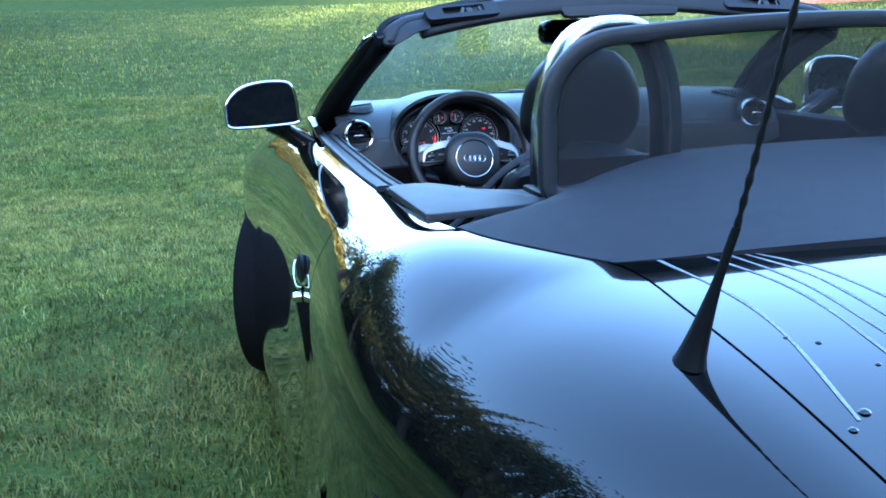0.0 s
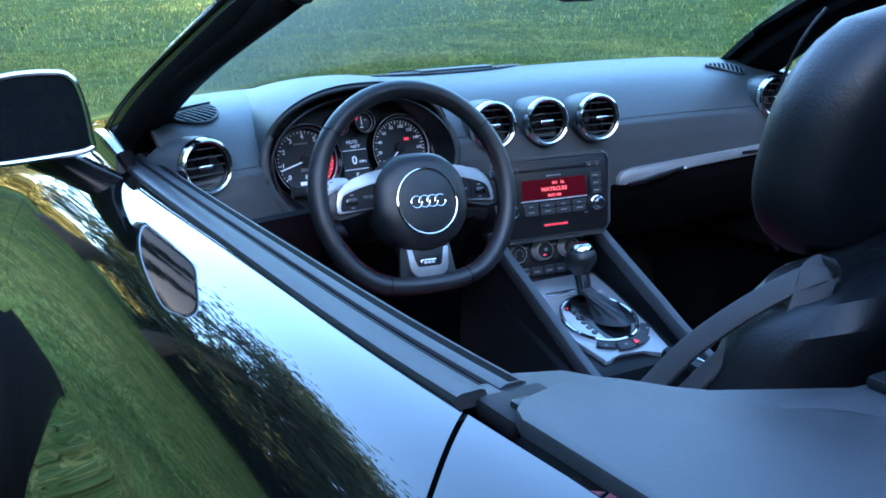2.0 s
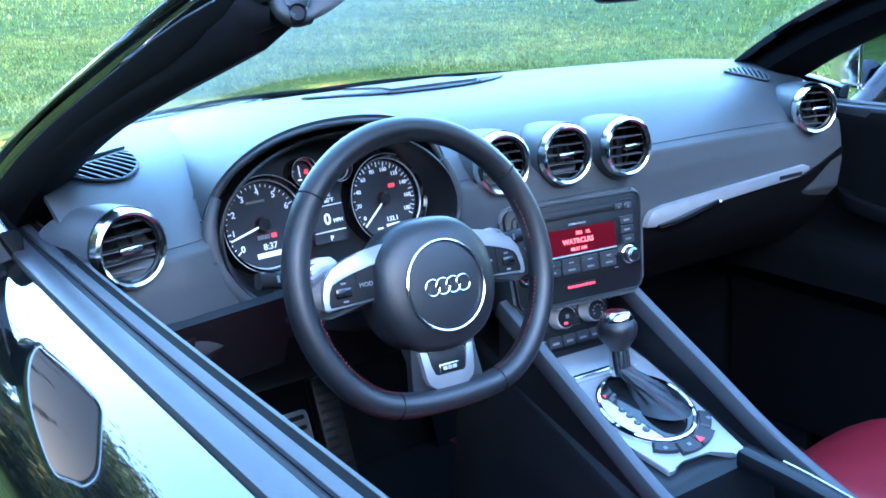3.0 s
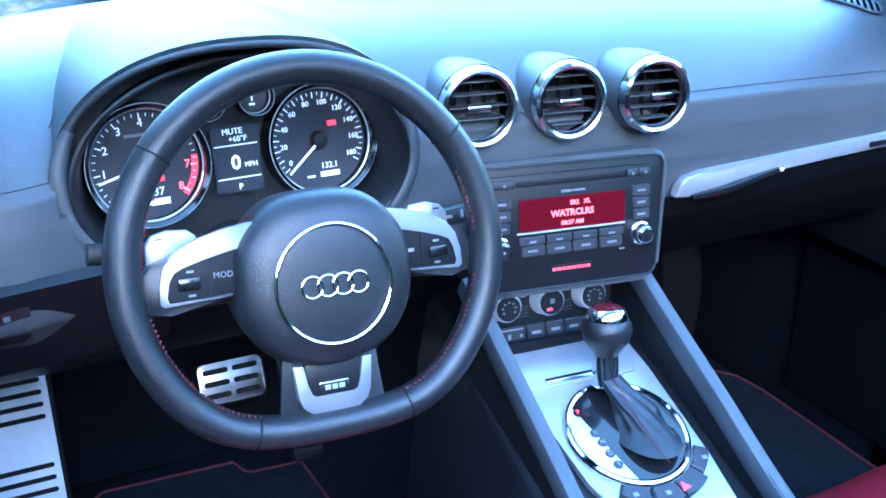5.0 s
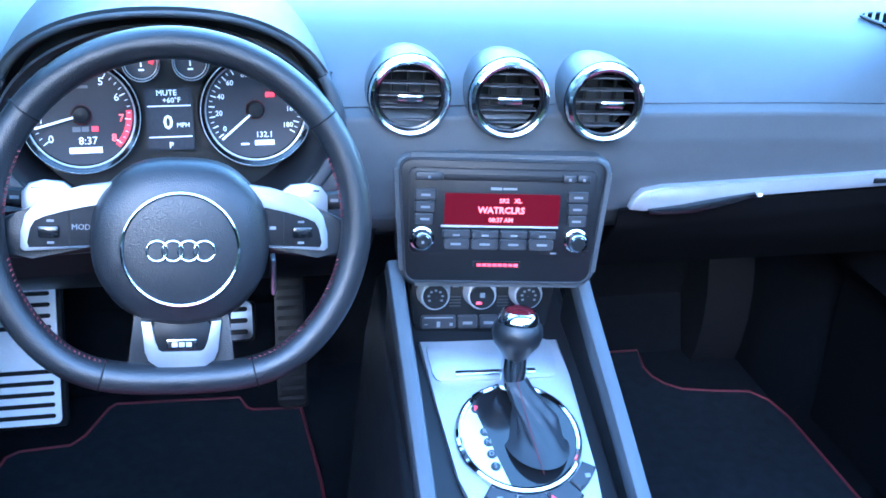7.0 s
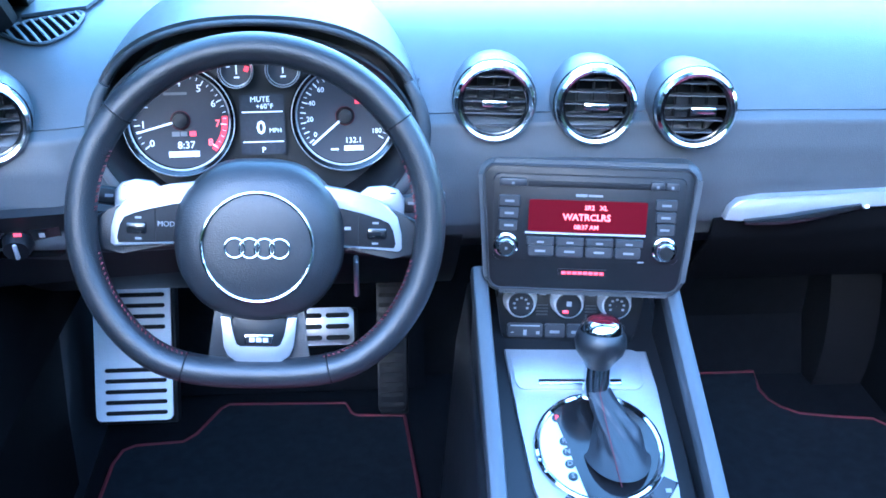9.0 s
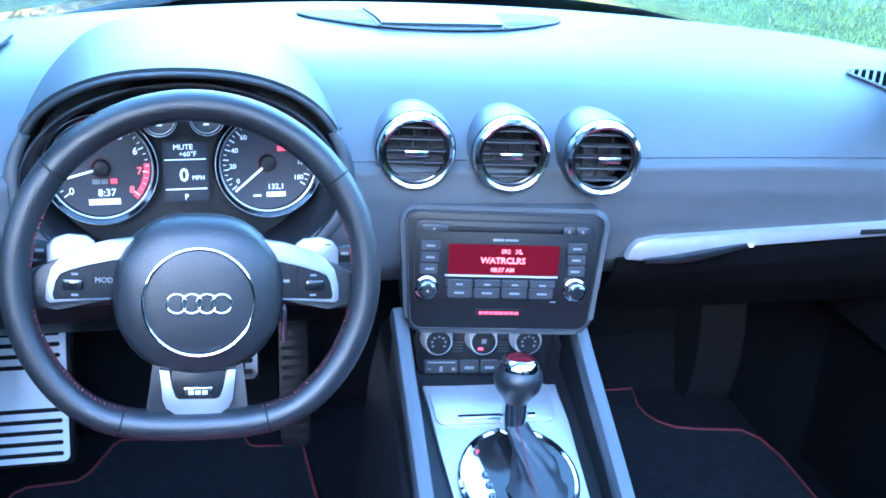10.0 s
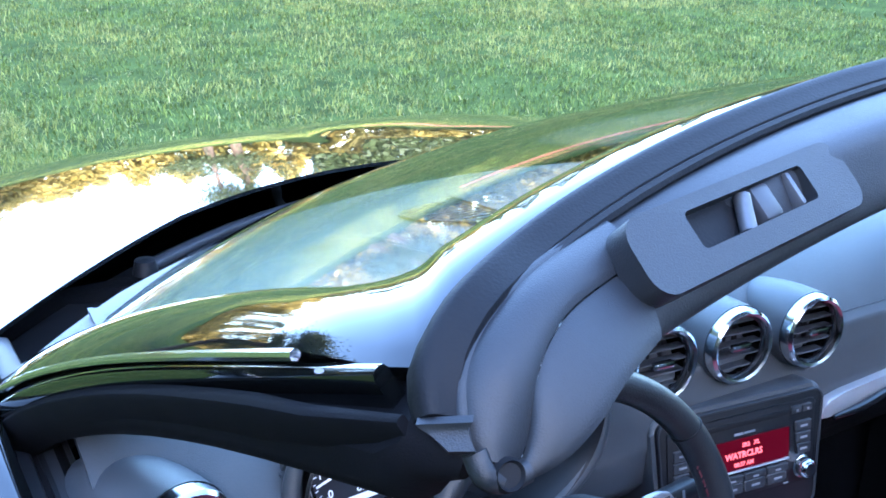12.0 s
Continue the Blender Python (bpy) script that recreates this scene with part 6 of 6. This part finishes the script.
def pedal(name, at, w, h, lean, slots, thick=0.008, label=""):
    m = pose(*at, 90 - lean, 0, 0)
    p = new(name)
    p.parent = car
    tagged(p, label)
    part("pad", plate(rounded(w, h, 0.008), thick, m, 0.002), PEDAL_ALU if name == "foot_rest" else ALU if name == "brake_pedal" else PLASTIC, p)
    for x, y, sw, sh in slots:
        part("slot", plate(rounded(sw, sh, sh * 0.48, 3), 0.002, m @ pose(x, y, 0.0012)), RUBBER, p)
    part("carrier", rbox((w * 1.06, h * 1.04, 0.03), (0.004, -0.004, -0.026), 0.006, m), RUBBER, p)
    return p


pedal("foot_rest", (-0.631, 0.3665, 0.4446), 0.122, 0.222, 24, [(0.004, -0.098 + 0.0175 * k + (0.052 if k > 4 else 0), 0.098, 0.0068) for k in range(9)], label="aluminium foot rest with black rubber bars")
pedal("brake_pedal", (-0.321, 0.3475, 0.4946), 0.096, 0.060, 25, [(x, y, 0.038, 0.008) for x in (-0.022, 0.022) for y in (-0.018, 0.0, 0.018)], label="aluminium brake pedal with rubber studs")
pedal("accelerator", (-0.212, 0.369, 0.443), 0.046, 0.225, 22, [(0, -0.100 + 0.0167 * k, 0.040, 0.007) for k in range(13)], label="dark ribbed accelerator pedal")

# ---- the lawn ----
def rise(x, y):
    """The lawn is level round the car and climbs gently farther off."""
    d = max(0.0, math.hypot(x * 0.8, y) - 5.0)
    return 0.082 * d * d / (d + 8.0) + 0.03 * noise.noise((x * 0.3, y * 0.3, 0)) * min(1, d / 3)


grass_mat = material("lawn_soil_and_thatch", (0.058, 0.082, 0.018), 0.95, grain=45, bump=1.0, bump_scale=120, spread=0.7, spec=0.03)
radii = [0.0] + [0.5 * 1.16 ** k for k in range(48)]
bm = bmesh.new()
loops = []
for r in radii[1:]:
    loops.append([bm.verts.new((r * math.cos(2 * math.pi * j / 96), r * math.sin(2 * math.pi * j / 96), rise(r * math.cos(2 * math.pi * j / 96), r * math.sin(2 * math.pi * j / 96)) if r < 120 else rise(120 * math.cos(2 * math.pi * j / 96), 120 * math.sin(2 * math.pi * j / 96)))) for j in range(96)])
mid = bm.verts.new((0, 0, 0))
for j in range(96):
    bm.faces.new((mid, loops[0][j], loops[0][(j + 1) % 96]))
    for a, b in zip(loops, loops[1:]):
        bm.faces.new((a[j], b[j], b[(j + 1) % 96], a[(j + 1) % 96]))
ground = tagged(part("ground", bm, grass_mat), "mown green lawn with thin parched patches", "lawn", kind="structure")


def blade_material(name, lighter):
    m = bpy.data.materials.new(name)
    m.use_nodes = True
    t, n = m.node_tree, m.node_tree.nodes
    p = n["Principled BSDF"]
    geo, where, big, ramp, mix = n.new("ShaderNodeNewGeometry"), n.new("ShaderNodeTexCoord"), n.new("ShaderNodeTexNoise"), n.new("ShaderNodeValToRGB"), n.new("ShaderNodeMix")
    big.inputs["Scale"].default_value, big.inputs["Detail"].default_value = 0.7, 5
    t.links.new(where.outputs["Object"], big.inputs["Vector"])
    ramp.color_ramp.elements[0].color, ramp.color_ramp.elements[1].color = (0.050, 0.078, 0.008, 1), (0.205, 0.205, 0.022, 1)
    ramp.color_ramp.elements.new(0.92).color = (0.15, 0.18, 0.014, 1)
    ramp.color_ramp.elements[-1].color = (0.34, 0.29, 0.10, 1)
    t.links.new(geo.outputs["Random Per Island"], ramp.inputs[0])
    mix.data_type = "RGBA"
    mix.inputs["B"].default_value = (0.24, 0.215, 0.035, 1)
    span = n.new("ShaderNodeMapRange")
    span.inputs["From Min"].default_value, span.inputs["From Max"].default_value, span.inputs["To Max"].default_value = 0.42, 0.66, 0.8
    t.links.new(big.outputs["Fac"], span.inputs["Value"])
    t.links.new(span.outputs[0], mix.inputs["Factor"])
    t.links.new(ramp.outputs[0], mix.inputs["A"])
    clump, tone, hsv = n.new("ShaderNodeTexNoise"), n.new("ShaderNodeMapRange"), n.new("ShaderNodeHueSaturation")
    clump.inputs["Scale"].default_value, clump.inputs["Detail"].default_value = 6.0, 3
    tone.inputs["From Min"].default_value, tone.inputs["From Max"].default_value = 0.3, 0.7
    # this factor scales blade colour in place of the lawn's light and shade
    tone.inputs["To Min"].default_value, tone.inputs["To Max"].default_value = 0.6 * lighter, 1.45 * lighter
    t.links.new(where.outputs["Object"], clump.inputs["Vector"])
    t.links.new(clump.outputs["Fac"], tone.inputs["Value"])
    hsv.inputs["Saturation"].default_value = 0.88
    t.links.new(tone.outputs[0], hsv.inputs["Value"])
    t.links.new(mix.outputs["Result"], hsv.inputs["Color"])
    t.links.new(hsv.outputs[0], p.inputs["Base Color"])
    p.inputs["Roughness"].default_value = 0.6
    p.inputs["Specular IOR Level"].default_value = 0.08
    return m


# Blade colour carries the lawn's light: darker beside the car, brighter ahead.
SHADED_BLADES, LIT_BLADES = blade_material("shade_toned_grass", 0.86), blade_material("light_toned_grass", 1.45)


def blades(name, count, area, tall, wide, keep, mat=LIT_BLADES):
    """Many bent blades of three faces, scattered over an area."""
    rng = np.random.default_rng(7)
    x0, x1, y0, y1 = area
    xy = np.c_[rng.uniform(x0, x1, count), rng.uniform(y0, y1, count)]
    xy = xy[[keep(a, b) for a, b in xy]]
    n = len(xy)
    yaw, h = rng.uniform(0, 2 * np.pi, n), tall * rng.uniform(0.45, 1.25, n)
    lean, w = rng.uniform(0.3, 1.45, n), wide * rng.uniform(0.7, 1.3, n)
    z = np.array([rise(a, b) for a, b in xy])
    side = np.c_[np.cos(yaw), np.sin(yaw), 0 * yaw]
    ahead = np.c_[-np.sin(yaw), np.cos(yaw), 0 * yaw]
    base = np.c_[xy, z - 0.004]
    up = np.array([0, 0, 1.0])
    v = np.empty((n, 5, 3))
    v[:, 0], v[:, 1] = base - side * w[:, None], base + side * w[:, None]
    mid = base + up * (h * 0.6)[:, None] + ahead * (h * lean * 0.35)[:, None]
    v[:, 2], v[:, 3] = mid + side * (w * 0.7)[:, None], mid - side * (w * 0.7)[:, None]
    v[:, 4] = base + up * (h * np.cos(lean * 0.8))[:, None] + ahead * (h * lean * 0.95)[:, None]
    k = np.arange(n) * 5
    loops = np.stack([k, k + 1, k + 2, k + 3, k + 3, k + 2, k + 4], 1).ravel()
    me = bpy.data.meshes.new(name)
    me.vertices.add(5 * n)
    me.vertices.foreach_set("co", v.ravel())
    me.loops.add(7 * n)
    me.loops.foreach_set("vertex_index", loops)
    me.polygons.add(2 * n)
    starts = np.stack([np.arange(n) * 7, np.arange(n) * 7 + 4], 1).ravel()
    me.polygons.foreach_set("loop_start", starts)
    me.update(calc_edges=True)
    me.validate()
    me.materials.append(mat)
    ob = new(name, me)
    return tagged(ob, "short bent green and straw grass blades on the lawn", "grass", kind="stuff")


off_car = lambda x, y: not (abs(x) < 0.80 and -2.2 < y < 1.8)
patchy = lambda x, y: noise.noise((x * 1.3, y * 1.3, 4.0)) + 0.5 * noise.noise((x * 4.1, y * 4.1, 9.0)) < 0.24 or noise.random() < 0.4
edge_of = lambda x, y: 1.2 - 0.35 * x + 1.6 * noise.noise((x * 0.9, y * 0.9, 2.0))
blades("grass", 330000, (-5.5, 0.2, -3.0, 7.0), 0.042, 0.0021, lambda x, y: off_car(x, y) and y < edge_of(x, y) and patchy(x, y), SHADED_BLADES)
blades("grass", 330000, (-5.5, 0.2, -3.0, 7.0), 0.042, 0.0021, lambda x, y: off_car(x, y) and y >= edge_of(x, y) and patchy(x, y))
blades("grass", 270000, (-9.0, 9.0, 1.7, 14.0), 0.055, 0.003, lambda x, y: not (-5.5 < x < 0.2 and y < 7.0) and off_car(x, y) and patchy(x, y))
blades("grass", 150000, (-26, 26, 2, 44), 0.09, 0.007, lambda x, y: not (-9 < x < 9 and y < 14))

# ---- trees round the lawn: seen as reflections in paint and glass ----
bark = material("tree_bark", (0.09, 0.065, 0.045), 0.9, grain=14, bump=0.9, bump_scale=40, spread=0.35)


def leaf_material(name, a, b):
    m = bpy.data.materials.new(name)
    m.use_nodes = True
    t, n = m.node_tree, m.node_tree.nodes
    geo, ramp = n.new("ShaderNodeNewGeometry"), n.new("ShaderNodeValToRGB")
    ramp.color_ramp.elements[0].color, ramp.color_ramp.elements[1].color = (*a, 1), (*b, 1)
    t.links.new(geo.outputs["Random Per Island"], ramp.inputs[0])
    t.links.new(ramp.outputs[0], n["Principled BSDF"].inputs["Base Color"])
    n["Principled BSDF"].inputs["Roughness"].default_value = 0.65
    return m


# the second leaf colour holds the low sun's gold on the trees
LEAVES = (leaf_material("green_leaves", (0.028, 0.046, 0.013), (0.045, 0.066, 0.018)), leaf_material("sun_gold_leaves", (0.12, 0.11, 0.02), (0.32, 0.24, 0.05)))


def tree(name, label, tall, spread, leaf_mat, seed, leaves, first):
    rng = random.Random(seed)
    t = thing(name, label, "tree", "trees round the lawn")
    lean = [Vector((0.25 * rng.uniform(-1, 1) * k / 6, 0.25 * rng.uniform(-1, 1) * k / 6, tall * 0.9 * k / 6)) for k in range(7)]
    trunk = tube(spline(lean, 3), tall * 0.022, 10, scale=[1.35 - 1.2 * k / 18 for k in range(19)])
    tips = []
    for k in range(13):
        w = rng.uniform(first, 0.92)
        a = rng.uniform(0, 2 * math.pi)
        p0 = lean[0].lerp(lean[-1], w)
        reach = spread * (1 - (w - first) / (1.08 - first)) * rng.uniform(0.75, 1.15) + 0.4
        p2 = p0 + Vector((reach * math.cos(a), reach * math.sin(a), tall * rng.uniform(0.02, 0.14)))
        p1 = p0.lerp(p2, 0.5) + Vector((0, 0, 0.06 * tall * rng.uniform(-0.2, 1)))
        trunk = joined(trunk, tube(spline([p0, p1, p2], 3), tall * 0.008, 6, scale=[1 - 0.12 * j for j in range(7)]))
        tips += [p1.lerp(p2, f) for f in (0.0, 0.4, 0.75, 1.0)]
    part("trunk", trunk, bark, t)
    vs, fs = [], []
    for k in range(leaves):
        c = tips[rng.randrange(len(tips))] + Vector((rng.gauss(0, 1), rng.gauss(0, 1), rng.gauss(0, 0.8))) * (0.075 * tall)
        s = rng.uniform(0.10, 0.26)
        q = Euler((rng.uniform(0, 6.3), rng.uniform(0, 6.3), rng.uniform(0, 6.3))).to_matrix()
        n = len(vs)
        vs += [c + q @ Vector(v) * s for v in ((-1, 0, 0), (-0.2, -0.45, 0.1), (1, 0, 0.15), (0.1, 0.5, -0.1))]
        fs.append((n, n + 1, n + 2, n + 3))
    me = bpy.data.meshes.new("crown")
    me.from_pydata(vs, [], fs)
    me.materials.append(leaf_mat)
    crown = new("crown", me)
    crown.parent = t
    return t


KINDS = [tree("tree", "tall green tree at the lawn's edge", 13, 4.2, LEAVES[0], 3, 5200, 0.25),
         tree("tree", "broad tree with sun-gold leaves at the lawn's edge", 10, 4.8, LEAVES[1], 5, 5200, 0.28),
         tree("tree", "slender dark tree at the lawn's edge", 15, 3.2, LEAVES[0], 8, 5200, 0.15)]
rng = random.Random(11)
spots = []
for k in range(30):
    a = -58 + 116 * k / 29 + rng.uniform(-3, 3)
    r = rng.uniform(62, 80)
    spots.append((r * math.sin(radians(a)), r * math.cos(radians(a)), rng.choice((1, 1, 1, 0, 2)), rng.uniform(0.75, 1.1), rng.uniform(0, 360)))
spots += [(-8.8, 28, 2, 1.15, 20), (-10, 22, 2, 1.0, 40), (-13, 17, 0, 1.05, 100), (-12.5, 26, 1, 1.25, 10), (-20, 9, 2, 1.2, 70), (-19, 15, 1, 1.35, 0), (-22, 3, 0, 1.35, 250), (-17, 21, 0, 1.2, 30), (-15, 31, 0, 1.5, 130), (-24, 13, 2, 1.3, 210)]
used = set()
for x, y, kind, size, turn in spots:
    m = Matrix.Translation((x, y, rise(x, y) - 0.1)) @ Matrix.Rotation(radians(turn), 4, "Z")
    if kind not in used:
        used.add(kind)
        KINDS[kind].matrix_basis = m
        KINDS[kind].scale = (size,) * 3
    else:
        c = copy_thing(KINDS[kind], m)
        c.scale = (size,) * 3


def woods(name, count, first, last, near, deep, tall, leaf_mat=LEAVES[0], size=1.0, low=0.0, label="dense dark trees behind the lawn in shade"):
    """A thick belt of foliage round part of the lawn, with an uneven top and gaps."""
    rng = np.random.default_rng(21)
    a = np.radians(rng.uniform(first, last, count))
    r = near + deep * rng.random(count)
    stand = np.radians(np.arange(first, last, 3.1) + rng.uniform(-1.1, 1.1, len(np.arange(first, last, 3.1))))
    size_of = rng.uniform(0.5, 1.0, len(stand)) * (0.8 + 0.3 * np.sin(stand * 5.0))
    away = np.abs(a[:, None] - stand[None, :]) / np.radians(rng.uniform(1.3, 3.0, len(stand)))[None, :]
    crest = tall * np.maximum(0.34, (size_of[None, :] * np.sqrt(np.clip(1 - away, 0, 1))).max(1))
    h = np.maximum(low * rng.uniform(0.7, 1.2, count), crest * rng.random(count) ** 0.75)
    c = np.c_[r * np.sin(a), r * np.cos(a), h + np.array([rise(p, q) for p, q in zip(r * np.sin(a), r * np.cos(a))])]
    s = size * rng.uniform(0.11, 0.30, count)[:, None]
    u, w = rng.normal(size=(count, 3)), rng.normal(size=(count, 3))
    u /= np.linalg.norm(u, axis=1)[:, None]
    w -= u * (u * w).sum(1)[:, None]
    w /= np.linalg.norm(w, axis=1)[:, None]
    v = np.stack([c - u * s, c - w * s * 0.45, c + u * s, c + w * s * 0.45], 1)
    me = bpy.data.meshes.new(name)
    me.from_pydata(v.reshape(-1, 3).tolist(), [], np.arange(4 * count).reshape(-1, 4).tolist())
    me.materials.append(leaf_mat)
    return tagged(new(name, me), label, "woods", kind="stuff")


woods("woods", 180000, 95, 285, 27, 8, 31)
woods("woods", 70000, 285, 338, 27, 6, 25, low=0.6)
woods("woods", 26000, 24, 62, 40, 5, 22, size=1.3, low=4.0)
woods("woods", 80000, -62, 62, 64, 14, 9.5, LEAVES[1], 1.9, 0.0, "sun-gold trees at the far side of the lawn")
# an added dark sheet behind the woods' leaves, its colour standing for their shade
deep = material("woods_shade_sheet", (0.012, 0.018, 0.008), 0.95, grain=1.5, spread=0.6)
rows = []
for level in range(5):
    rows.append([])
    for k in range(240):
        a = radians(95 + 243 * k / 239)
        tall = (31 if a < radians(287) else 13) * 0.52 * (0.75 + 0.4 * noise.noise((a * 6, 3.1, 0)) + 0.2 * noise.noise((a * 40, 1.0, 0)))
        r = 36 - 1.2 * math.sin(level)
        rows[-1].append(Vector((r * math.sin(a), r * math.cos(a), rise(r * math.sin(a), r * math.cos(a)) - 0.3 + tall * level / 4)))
tagged(part("backdrop", grid(rows), deep), "dark sheet filling the gaps of the woods round the lawn", "woods", kind="structure")

# low brick edging of a flower bed, far over the lawn
bed = thing("brick_edging", "low red brick edging of a far flower bed", "edging", at=(0, 0, 0))
brick_mat = material("red_brick", (0.30, 0.12, 0.08), 0.85, grain=40, bump=0.6, bump_scale=80, spread=0.25, vary=0.25)
one = None
for k in range(60):
    x, y = 15.5 + 0.245 * k, 31.0 - 0.05 * k
    for row in range(2):
        m = Matrix.Translation((x + 0.12 * row, y, rise(x, y) + 0.06 + 0.11 * row)) @ Matrix.Rotation(-0.2, 4, "Z")
        if one is None:
            one = part("brick", rbox((0.235, 0.12, 0.10), (0, 0, 0), 0.006, None, 1), brick_mat, bed)
            one.matrix_basis = m
        else:
            again(one, m)
